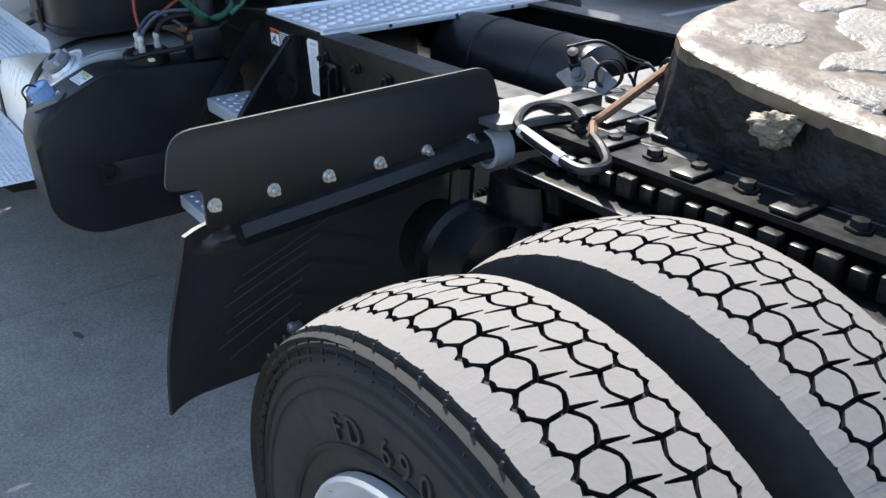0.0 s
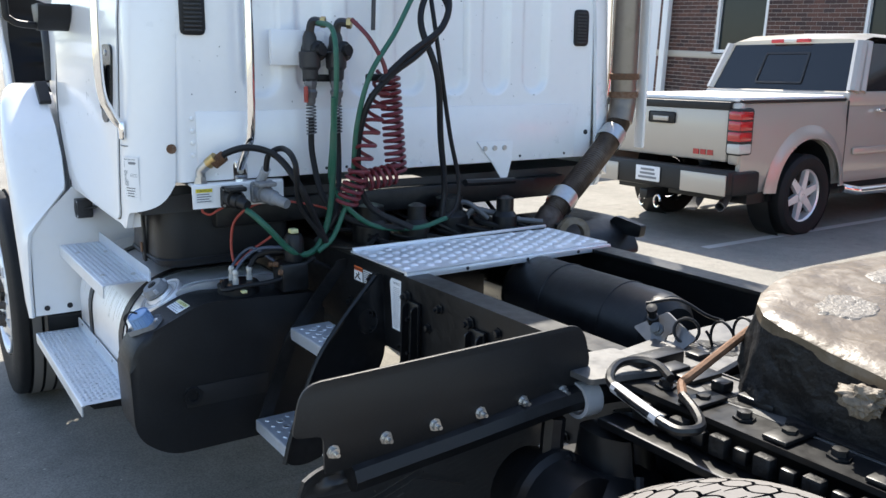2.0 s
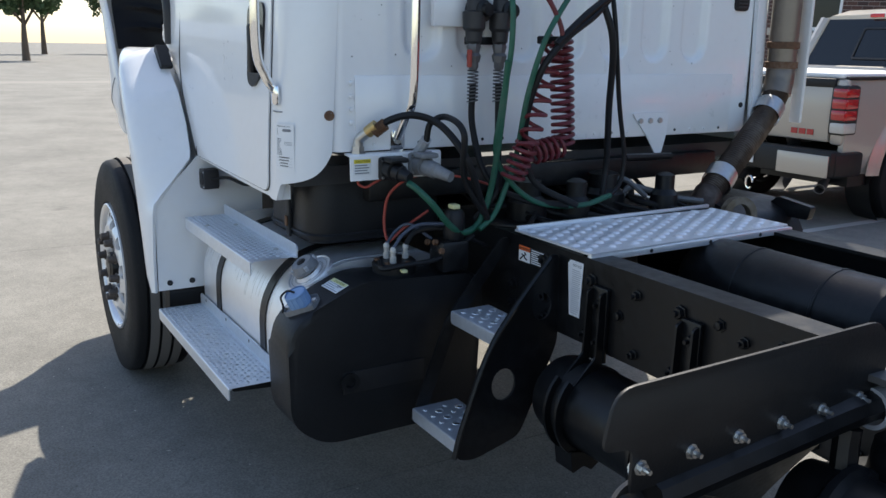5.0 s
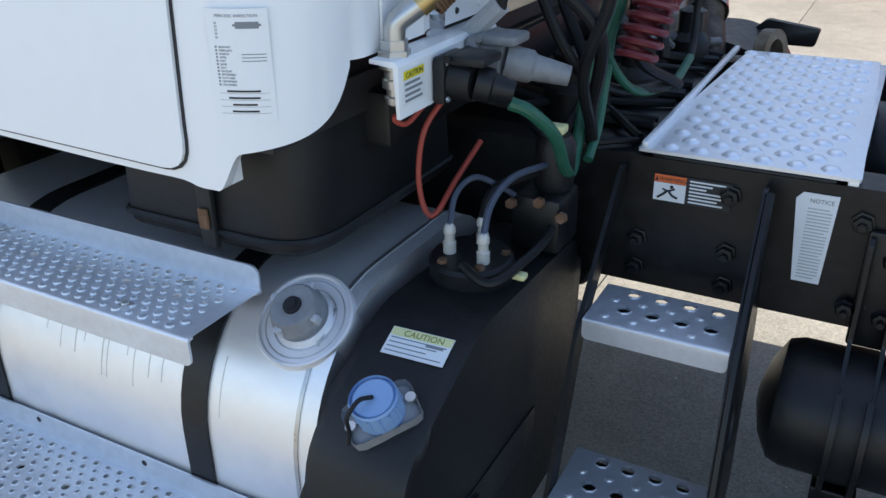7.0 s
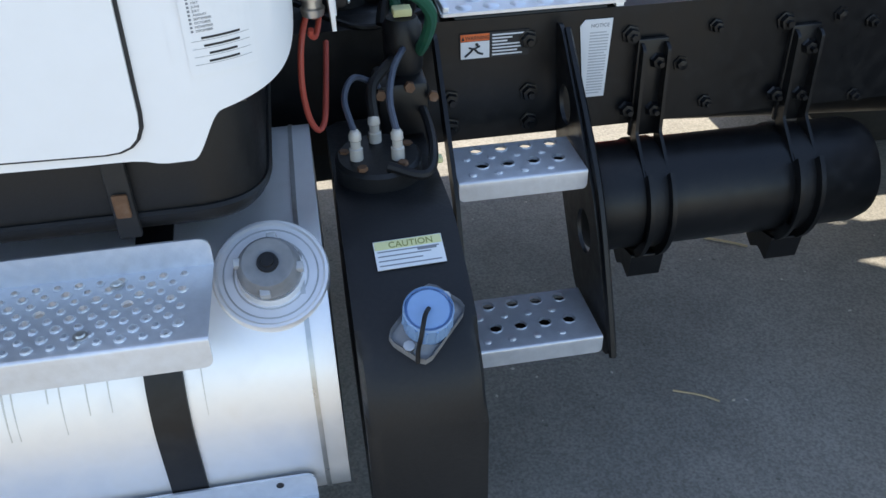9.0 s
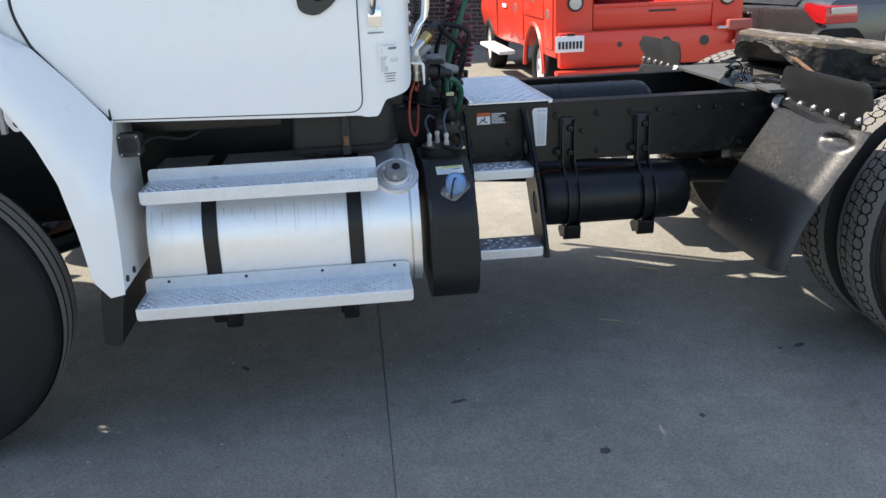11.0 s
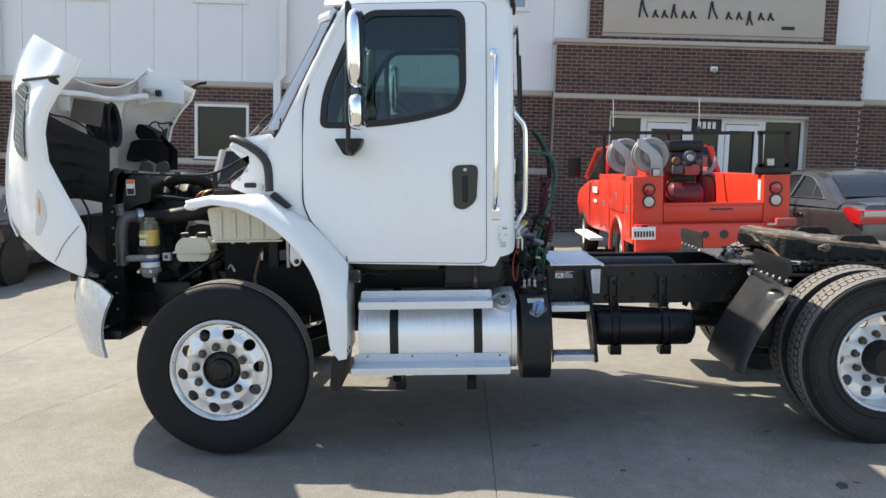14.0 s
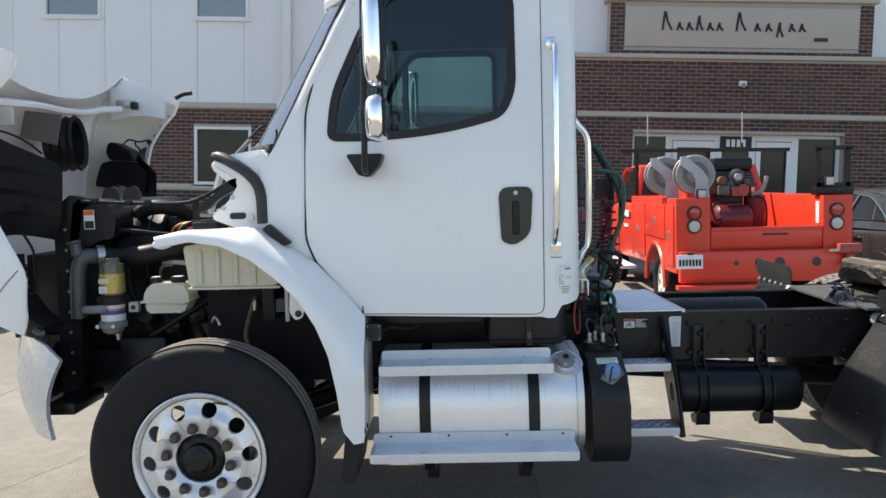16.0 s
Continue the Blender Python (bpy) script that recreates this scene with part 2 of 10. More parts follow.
CONCRETE = concrete_material("concrete_paving", (0.230, 0.219, 0.193))
CONCRETE_FAR = concrete_material("far_concrete", (0.230, 0.219, 0.193), 0.0)
JOINT = material("joint_sealant", (0.25, 0.232, 0.20), 0.9)
STONE = material("cast_stone", (0.47, 0.43, 0.37), 0.85, vary=0.08, grain=40, bump=0.1)
PANEL = material("white_metal_wall_panel", (0.78, 0.79, 0.80), 0.5, vary=0.025, grain=20, stain=0.8, per_piece=0.02)
FRAME_WHITE = material("white_window_frame", (0.78, 0.78, 0.77), 0.45, vary=0.04)
BRICK = material("grey_brown_mortar", (0.42, 0.37, 0.33), 0.9, vary=0.15, grain=40, stain=1.5, bump=0.1)
BRICK_UNIT = brick_unit_material("brown_brick", True)
BRICK_ONE = brick_unit_material("brown_brick_single", False)
GLASS = glass_material("clear_vehicle_glass", (0.60, 0.72, 0.70))
GLASS_SCREEN = glass_material("tinted_windscreen_glass", (0.60, 0.75, 0.72), 0.0, 0.5)
GLASS_REAR = glass_material("grey_rear_glass", (0.60, 0.65, 0.66))
WINDOW = material("dark_window_glass", (0.02, 0.028, 0.034), 0.05, vary=0.1, spec=0.9, rough_vary=0.02)
WINDOW.node_tree.nodes["Principled BSDF"].inputs["IOR"].default_value = 2.1
WINDOW_LOW = material("dark_lower_window_glass", (0.018, 0.024, 0.026), 0.05, vary=0.1, spec=0.32, rough_vary=0.02)
CAR_GLASS = material("dark_car_glass", (0.012, 0.014, 0.016), 0.06, vary=0.1, spec=0.5, rough_vary=0.02)
INTERIOR = material("grey_cab_trim", (0.12, 0.122, 0.126), 0.8, vary=0.15, grain=80)
LABEL_WHITE = material("white_label", (0.78, 0.79, 0.80), 0.5, vary=0.03)
LABEL_ORANGE = material("orange_label", (0.80, 0.16, 0.04), 0.5, vary=0.05)
LABEL_YELLOW = material("yellow_label", (0.75, 0.62, 0.04), 0.5, vary=0.08)
LABEL_PALE_YELLOW = material("pale_yellow_label", (0.72, 0.70, 0.36), 0.5, vary=0.06)
PAPER = material("white_paper_sheet", (0.85, 0.855, 0.86), 0.4, vary=0.02)
INK_PALE = material("pale_grey_print", (0.45, 0.46, 0.48), 0.6, vary=0.05)
INK_OLIVE = material("olive_print", (0.24, 0.25, 0.06), 0.6, vary=0.1)
INK = material("black_print", (0.02, 0.02, 0.022), 0.6, vary=0.05)
INK_GREY = material("grey_print", (0.22, 0.23, 0.25), 0.6, vary=0.05)
BLUE_CAP = material("blue_plastic_cap", (0.21, 0.35, 0.58), 0.4, vary=0.08)
AMBER = material("amber_lens", (0.85, 0.25, 0.02), 0.2, vary=0.05, coat=0.5)
AMBER_PALE = material("pale_amber_lens", (0.72, 0.36, 0.17), 0.2, vary=0.08, coat=0.5)
HEADLIGHT = material("hazy_headlight_lens", (0.66, 0.65, 0.62), 0.15, vary=0.06, coat=0.8)
RED_LENS = material("red_lens", (0.42, 0.012, 0.016), 0.12, vary=0.15, coat=0.8)
CLEAR_LENS = material("clear_lens", (0.50, 0.48, 0.44), 0.12, vary=0.1, coat=0.8)
REFLECT = material("red_reflector_strip", (0.44, 0.20, 0.19), 0.25, vary=0.1)
REFLECT_W = material("silver_reflector_strip", (0.55, 0.52, 0.50), 0.25, vary=0.1)
SILVER_PAINT = material("champagne_silver_paint", (0.44, 0.40, 0.35), 0.34, 0.30, vary=0.012, grain=6, coat=0.7, stain=1.5, rough_vary=0.03)
RED_PAINT = material("red_truck_paint", (0.70, 0.044, 0.021), 0.4, vary=0.06, stain=3, coat=0.25, stain_colour=(0.42, 0.045, 0.03), stain_amount=0.4)
RED_FADED = material("faded_red_iron", (0.34, 0.075, 0.065), 0.6, vary=0.25, stain=9)
GREY_PAINT = material("dark_grey_car_paint", (0.036, 0.037, 0.041), 0.25, 0.15, vary=0.05, coat=0.9)
CAP_GREY = material("weathered_grey_plastic", (0.22, 0.225, 0.235), 0.5, vary=0.25, grain=60, stain=12)
SPRING = material("dark_oiled_steel", (0.055, 0.056, 0.06), 0.4, 0.5, vary=0.25, grain=40)
CAST_GREY = material("dull_cast_metal", (0.10, 0.105, 0.11), 0.45, 0.3, vary=0.25, grain=40, stain=8)
REEL_GREY = material("grey_painted_steel", (0.42, 0.43, 0.45), 0.45, vary=0.1)
OLIVE_GLASS = material("olive_clear_cover", (0.085, 0.085, 0.045), 0.18, vary=0.15, coat=0.6)
BLUE_INK = material("blue_print", (0.06, 0.08, 0.28), 0.5, vary=0.1)
FIBRE = material("raw_fibreglass_back", (0.60, 0.59, 0.54), 0.55, vary=0.10, grain=45, stain=3.5, bump=0.15, stain_colour=(0.42, 0.39, 0.32), stain_amount=0.5)
FILTER_GOLD = material("gold_filter_can", (0.50, 0.38, 0.12), 0.3, 0.5, vary=0.15)
TANK_MILKY = material("milky_plastic_reservoir", (0.62, 0.60, 0.50), 0.45, vary=0.1)
LEAF = material("tree_leaves", (0.055, 0.095, 0.035), 0.7, vary=0.35, grain=2.0, stain=0.6)
BARK = material("tree_bark", (0.12, 0.09, 0.065), 0.9, vary=0.3)
FAR_WALL = material("far_grey_wall", (0.42, 0.43, 0.45), 0.8, vary=0.05)
LABEL_CREAM = material("cream_label", (0.62, 0.60, 0.44), 0.5, vary=0.06)
LINER = material("black_liner_plastic", (0.0055, 0.006, 0.0075), 0.50, vary=0.3, grain=60, stain=5, bump=0.08, spec=0.2)
SCREEN_MESH = material("brown_grey_mesh", (0.16, 0.14, 0.125), 0.8, vary=0.2, grain=140, bump=0.3)
MOUNT_STEEL = material("scuffed_black_steel", (0.125, 0.124, 0.122), 0.5, 0.35, vary=0.4, grain=28, stain=6, bump=0.12, stain_colour=(0.02, 0.019, 0.018), stain_amount=0.9)
DARK_STEEL = material("worn_grey_steel", (0.15, 0.15, 0.155), 0.5, 0.5, vary=0.25, grain=30, stain=6, stain_colour=(0.08, 0.075, 0.07), stain_amount=0.6)
GRILLE_GREY = material("grey_grille_plastic", (0.40, 0.41, 0.38), 0.5, vary=0.08)
FLEX = material("browned_exhaust_steel", (0.070, 0.050, 0.040), 0.5, 0.6, vary=0.4, grain=30, stain=9, stain_colour=(0.26, 0.23, 0.20), stain_amount=0.4)
OIL = material("old_oil_stain", (0.055, 0.05, 0.045), 0.7, vary=0.3, grain=60, stain=9)
DAMP = material("faint_ground_stain", (0.24, 0.205, 0.165), 0.85, vary=0.15, grain=120, stain=3)
LINE = material("worn_white_line_paint", (0.46, 0.45, 0.42), 0.8, vary=0.2, grain=60, stain=5, stain_colour=(0.36, 0.34, 0.30), stain_amount=0.7)
STRAW = material("dry_straw", (0.42, 0.33, 0.20), 0.8, vary=0.2)
REEL_DARK = material("weathered_grey_reel", (0.27, 0.265, 0.27), 0.5, vary=0.2, stain=6)


# ---- mesh building ----
INVERSE = {}


def thing(name, base, label, category, group="", kind=""):
    ob = new(name)
    ob.location = base
    ob.empty_display_size = 0.2
    INVERSE[ob.name] = Matrix.Translation(base).inverted()
    return tagged(ob, label, category, group, kind)


def finish(name, bm, mat, smooth=True, angle=32, fix=True):
    if fix:
        bmesh.ops.recalc_face_normals(bm, faces=bm.faces[:])
    me = bpy.data.meshes.new(name)
    bm.to_mesh(me)
    bm.free()
    me.materials.append(mat)
    if smooth:
        me.polygons.foreach_set("use_smooth", [True] * len(me.polygons))
        me.set_sharp_from_angle(angle=radians(angle))
    return me


def part(name, bm, mat, parent, label="", smooth=True, angle=32, fix=True, kind=""):
    """One mesh, given in world places, under a thing or under a part."""
    ob = new(name, finish(name, bm, mat, smooth, angle, fix))
    ob.parent = parent
    ob.matrix_parent_inverse = INVERSE.get(parent.name, Matrix())
    INVERSE[ob.name] = Matrix()
    return tagged(ob, label, kind=kind)


def solid(name, bm, mat, label="", category="", group="", kind="", smooth=True):
    ob = new(name, finish(name, bm, mat, smooth))
    INVERSE[ob.name] = Matrix()
    return tagged(ob, label, category, group, kind)


def mesh():
    return bmesh.new()


def box(lo, hi, bev=0.0, seg=2, bm=None, m=None):
    bm = bm or mesh()
    a, b = Vector(lo), Vector(hi)
    geo = bmesh.ops.create_cube(bm, size=1.0, matrix=Matrix.Translation((a + b) / 2) @ Matrix.Diagonal((*(b - a), 1)))
    verts = geo["verts"]
    if m is not None:
        bmesh.ops.transform(bm, matrix=m, verts=verts)
    if bev:
        edges = list({e for v in verts for e in v.link_edges})
        bmesh.ops.bevel(bm, geom=edges, offset=bev, segments=seg, affect="EDGES", profile=0.5)
    return bm


def ring_frame(d):
    d = Vector(d).normalized()
    u = d.orthogonal().normalized()
    return u, d.cross(u).normalized()


def cyl(p0, p1, r, r1=None, seg=16, bm=None, cap=True):
    bm = bm or mesh()
    p0, p1 = Vector(p0), Vector(p1)
    r1 = r if r1 is None else r1
    u, v = ring_frame(p1 - p0)
    rings = []
    for p, q in ((p0, r), (p1, r1)):
        rings.append([bm.verts.new(p + q * (math.cos(2 * math.pi * i / seg) * u + math.sin(2 * math.pi * i / seg) * v)) for i in range(seg)])
    for i in range(seg):
        j = (i + 1) % seg
        bm.faces.new((rings[0][i], rings[0][j], rings[1][j], rings[1][i]))
    if cap:
        bm.faces.new(rings[0][::-1])
        bm.faces.new(rings[1])
    return bm


def lathe(c, axis, profile, seg=32, bm=None, closed=False, cap=True):
    """profile: (distance along the axis, radius)."""
    bm = bm or mesh()
    c, d = Vector(c), Vector(axis).normalized()
    u, v = ring_frame(d)
    rings = [[bm.verts.new(c + d * a + r * (math.cos(2 * math.pi * i / seg) * u + math.sin(2 * math.pi * i / seg) * v)) for i in range(seg)]
             for a, r in profile]
    pairs = list(zip(rings, rings[1:])) + ([(rings[-1], rings[0])] if closed else [])
    for A, B in pairs:
        for i in range(seg):
            j = (i + 1) % seg
            bm.faces.new((A[i], A[j], B[j], B[i]))
    if cap and not closed:
        for k, R in ((0, rings[0][::-1]), (-1, rings[-1])):
            if profile[k][1] > 1e-4:
                bm.faces.new(R)
    return bm


def spline(points, n=8):
    """A smooth curve through the points."""
    P = [Vector(p) for p in points]
    if len(P) < 3:
        return P
    P = [2 * P[0] - P[1]] + P + [2 * P[-1] - P[-2]]
    out = []
    for a, b, c, d in zip(P, P[1:], P[2:], P[3:]):
        for i in range(n):
            t = i / n
            out.append(0.5 * ((2 * b) + (c - a) * t + (2 * a - 5 * b + 4 * c - d) * t * t + (3 * b - 3 * c + d - a) * t ** 3))
    return out + [P[-2]]


def tube(points, r, seg=8, n=8, bm=None, smooth=True, radii=None):
    bm = bm or mesh()
    P = spline(points, n) if smooth else [Vector(p) for p in points]
    d = (P[1] - P[0]).normalized()
    u = d.orthogonal().normalized()
    rings = []
    for i, p in enumerate(P):
        t = (P[min(i + 1, len(P) - 1)] - P[max(i - 1, 0)]).normalized()
        u = (u - t * u.dot(t)).normalized()
        v = t.cross(u)
        q = r if radii is None else radii[min(i, len(radii) - 1)]
        rings.append([bm.verts.new(p + q * (math.cos(2 * math.pi * k / seg) * u + math.sin(2 * math.pi * k / seg) * v)) for k in range(seg)])
    for A, B in zip(rings, rings[1:]):
        for k in range(seg):
            j = (k + 1) % seg
            bm.faces.new((A[k], A[j], B[j], B[k]))
    bm.faces.new(rings[0][::-1])
    bm.faces.new(rings[-1])
    return bm


def rounded(pts, r, n=5):
    """A polygon with its corners rounded off."""
    out = []
    k = len(pts)
    for i in range(k):
        a, b, c = Vector(pts[i - 1]), Vector(pts[i]), Vector(pts[(i + 1) % k])
        q = r[i] if isinstance(r, (list, tuple)) else r
        q = min(q, 0.45 * (a - b).length, 0.45 * (c - b).length)
        p0, p1 = b + (a - b).normalized() * q, b + (c - b).normalized() * q
        if q < 1e-5:
            out.append(tuple(b))
            continue
        for j in range(n + 1):
            t = j / n
            out.append(tuple((1 - t) ** 2 * p0 + 2 * t * (1 - t) * b + t * t * p1))
    return out


AXES = {"x": lambda a, b, c: (c, a, b), "y": lambda a, b, c: (a, c, b), "z": lambda a, b, c: (a, b, c)}


def prism(pts, axis, lo, hi, bev=0.0, bm=None):
    """A flat outline pushed through along an axis. Outline in (y, z), (x, z) or (x, y)."""
    bm = bm or mesh()
    f = AXES[axis]
    A = [bm.verts.new(f(p[0], p[1], lo)) for p in pts]
    B = [bm.verts.new(f(p[0], p[1], hi)) for p in pts]
    fa, fb = bm.faces.new(A[::-1]), bm.faces.new(B)
    for i in range(len(pts)):
        j = (i + 1) % len(pts)
        bm.faces.new((A[i], A[j], B[j], B[i]))
    if bev:
        bmesh.ops.bevel(bm, geom=list(fa.edges) + list(fb.edges), offset=bev, segments=2, affect="EDGES", profile=0.5)
    return bm


def holed(outer, holes, place, thick, cuts_u=(), cuts_v=()):
    """A panel with openings, outline in (u, v); place(u, v, depth) bends it into the world."""
    bm = mesh()
    for loop in [outer] + list(holes):
        vs = [bm.verts.new((p[0], p[1], 0)) for p in loop]
        for i in range(len(vs)):
            bm.edges.new((vs[i], vs[(i + 1) % len(vs)]))
    bmesh.ops.triangle_fill(bm, edges=bm.edges[:], use_beauty=True, use_dissolve=False)
    for axis, cuts in ((Vector((1, 0, 0)), cuts_u), (Vector((0, 1, 0)), cuts_v)):
        for c in cuts:
            bmesh.ops.bisect_plane(bm, geom=bm.verts[:] + bm.edges[:] + bm.faces[:], plane_co=axis * c, plane_no=axis)
    for f in bm.faces:
        f.normal_update()
    ext = bmesh.ops.extrude_face_region(bm, geom=bm.faces[:])
    back = {g for g in ext["geom"] if isinstance(g, bmesh.types.BMVert)}
    for v in bm.verts:
        v.co = Vector(place(v.co.x, v.co.y, thick if v in back else 0.0))
    return bm


def grid(nu, nv, place, thick=0.0, normal=None):
    """A curved sheet: place(s, t) with s, t from 0 to 1."""
    bm = mesh()
    V = [[bm.verts.new(place(i / nu, j / nv)) for j in range(nv + 1)] for i in range(nu + 1)]
    faces = [bm.faces.new((V[i][j], V[i + 1][j], V[i + 1][j + 1], V[i][j + 1])) for i in range(nu) for j in range(nv)]
    if thick:
        bm.normal_update()
        bmesh.ops.solidify(bm, geom=faces, thickness=thick)
    return bm


def loft(sections, bm=None, cap=True):
    """Closed outlines of equal count, joined one to the next."""
    bm = bm or mesh()
    R = [[bm.verts.new(p) for p in s] for s in sections]
    for A, B in zip(R, R[1:]):
        for i in range(len(A)):
            j = (i + 1) % len(A)
            bm.faces.new((A[i], A[j], B[j], B[i]))
    if cap:
        bm.faces.new(R[0][::-1])
        bm.faces.new(R[-1])
    return bm


def letters(name, text, size, m, mat, parent, depth=0.0006, align="LEFT", bend=None):
    """Raised lettering in the built-in font, at the pose m (reads along +x, up +y, faces +z)."""
    cu = bpy.data.curves.new(name, "FONT")
    cu.body, cu.size, cu.extrude, cu.align_x, cu.resolution_u = text, size, depth, align, 3
    ob = bpy.data.objects.new(name, cu)
    scene.collection.objects.link(ob)
    dg = bpy.context.evaluated_depsgraph_get()
    me = bpy.data.meshes.new_from_object(ob.evaluated_get(dg))
    bpy.data.objects.remove(ob)
    me.transform(m)
    if bend:
        for v in me.vertices:
            v.co = bend(v.co)
    me.materials.clear()
    me.materials.append(mat)
    made = new(name, me)
    made.parent = parent
    made.matrix_parent_inverse = INVERSE.get(parent.name, Matrix())
    INVERSE[made.name] = Matrix()
    return made


def interp(x, table):
    return float(np.interp(x, [a for a, _ in table], [b for _, b in table]))


# ---- ground ----
GROUND_Z = 0.025
ground = solid("ground", box((-300, -300, -0.5), (300, 300, GROUND_Z - 0.012)), CONCRETE_FAR, "pale concrete ground running out to the horizon", "ground", kind="structure")
paving = thing("pavement", (0, 0, 0), "pale grey concrete paving slabs with dark sealed joints", "pavement", kind="structure")
part("joint_bed", box((-31, -31, -0.011), (31, 31, -0.006)), JOINT, paving)
XJ = [-29.2, -24.8, -20.4, -16.0, -11.6, -7.2, -2.8, 1.6, 6.0, 10.4, 14.8, 19.2, 23.6, 28.0]
YJ = [-26.4, -22.0, -17.6, -13.2, -8.8, -4.4, 0.0, 4.4, 8.8, 13.9]
slab_shapes = {}
for x0, x1 in zip(XJ, XJ[1:]):
    for y0, y1 in zip(YJ, YJ[1:]):
        if y0 in (-4.4,):
            y1 = 4.4
        if y0 == 0.0:
            continue
        key = round(y1 - y0, 2)
        if key not in slab_shapes:
            slab_shapes[key] = finish("slab", box((0.0022, 0.0022, -0.05), (x1 - x0 - 0.0022, y1 - y0 - 0.0022, 0.0), 0.0015, 1), CONCRETE)
        ob = new("slab", slab_shapes[key])
        ob.location = (x0, y0, 0)
        ob.parent = paving

# ---- office building ----
LEAN = Matrix.Rotation(0.045, 4, "Y")            # tilted to fit its lines in the camera's view; the lot is flat


def at_building(bm):
    bmesh.ops.transform(bm, matrix=LEAN, verts=bm.verts[:])
    return bm


BY = 14.27
building = thing("office_building", (0, BY, 0), "two-storey white metal-panelled office building on a brown brick base", "building")


def bpart(name, bm, mat, parent=None, label=""):
    return part(name, at_building(bm), mat, parent or building, label)


WIN_LOW = [(-8.50, -7.19), (-5.00, -3.70), (11.6, 12.9), (15.1, 16.4)]
WIN_UP = [(-8.42, -7.12), (-4.98, -3.76), (-1.65, -0.39), (1.62, 2.88), (11.45, 12.75), (15.0, 16.3)]
LOW_TOP, LOW_BOT, UP_BOT, UP_TOP = 2.99, 1.68, 5.39, 7.05
LEDGE = 3.40


def facade(u0, u1, z0, z1, holes, y0, y1):
    outer = [(u0, z0), (u1, z0), (u1, z1), (u0, z1)]
    hl = [[(a, b), (c, b), (c, d), (a, d)] for a, b, c, d in holes]
    return holed(outer, hl, lambda u, v, d: (u, y0 + d, v), y1 - y0)


bpart("brick_wall", facade(-10.2, 3.54, -1.2, LEDGE, [(a, LOW_BOT, b, LOW_TOP) for a, b in WIN_LOW if b < 0], BY, BY + 0.4), BRICK, label="brown running-bond brick base wall")
bpart("brick_wall", facade(10.66, 26.0, -1.6, LEDGE, [(a, LOW_BOT, b, LOW_TOP) for a, b in WIN_LOW if a > 10], BY, BY + 0.4), BRICK)
bpart("brick_wall", box((-10.2, BY + 0.402, -1.2), (-9.8, BY + 18, LEDGE)), BRICK)
bpart("back_wall", box((-9.8, BY + 3.0, -1.2), (26, BY + 3.2, 8.6)), INTERIOR)
for u0, u1 in ((-10.28, 3.54), (10.66, 26.0)):
    bpart("ledge", box((u0, BY - 0.07, LEDGE + 0.002), (u1, BY + 0.4, LEDGE + 0.13), 0.012), STONE, label="cast stone ledge")
    bpart("sill_course", box((u0 + 0.08, BY - 0.03, LOW_BOT - 0.13), (u1, BY - 0.002, LOW_BOT - 0.002), 0.008), STONE)
# upper wall of upright metal panels
seams = [-10.2 + 1.055 * i for i in range(35)]
for a, b in zip(seams, seams[1:]):
    if a > 25.5:
        break
    hl = []
    for w0, w1 in WIN_UP:
        lo, hi = max(a + 0.004, w0), min(b - 0.004, w1)
        if hi - lo > 0.01:
            hl.append((lo, hi))
    bm = mesh()
    spans, x = [], a + 0.004
    for lo, hi in hl:
        if lo - x > 0.01:
            spans.append((x, lo, LEDGE + 0.13, 8.6))
        spans += [(lo, hi, LEDGE + 0.13, UP_BOT), (lo, hi, UP_TOP, 8.6)]
        x = hi
    if b - 0.004 - x > 0.01:
        spans.append((x, b - 0.004, LEDGE + 0.13, 8.6))
    for lo, hi, z0, z1 in spans:
        bpart("wall_panel", box((lo, BY + 0.02, z0), (hi, BY + 0.12, z1)), PANEL)
bpart("panel_backing", box((-10.1, BY + 0.121, LEDGE + 0.13), (26, BY + 0.135, UP_BOT)), FAR_WALL)
bpart("side_wall", box((-10.2, BY + 0.125, LEDGE + 0.002), (-10.0, BY + 18, 8.6)), PANEL)
bpart("roof", box((-10.25, BY - 0.02, 8.602), (26, BY + 18, 8.75)), FRAME_WHITE)


def window(u0, u1, z0, z1, y, name, mat=WINDOW, mull=(), fr=0.06):
    w = bpart(name, holed([(u0, z0), (u1, z0), (u1, z1), (u0, z1)], [[(u0 + fr, z0 + fr), (u1 - fr, z0 + fr), (u1 - fr, z1 - fr), (u0 + fr, z1 - fr)]],
                          lambda u, v, d: (u, y - 0.03 + d, v), 0.12), FRAME_WHITE)
    part("pane", at_building(box((u0 + fr * 0.9, y + 0.05, z0 + fr * 0.9), (u1 - fr * 0.9, y + 0.062, z1 - fr * 0.9))), mat, w)
    part("sill", at_building(box((u0 - 0.05, y - 0.06, z0 - 0.045), (u1 + 0.05, y - 0.032, z0 - 0.002), 0.006)), FRAME_WHITE, w)
    return w


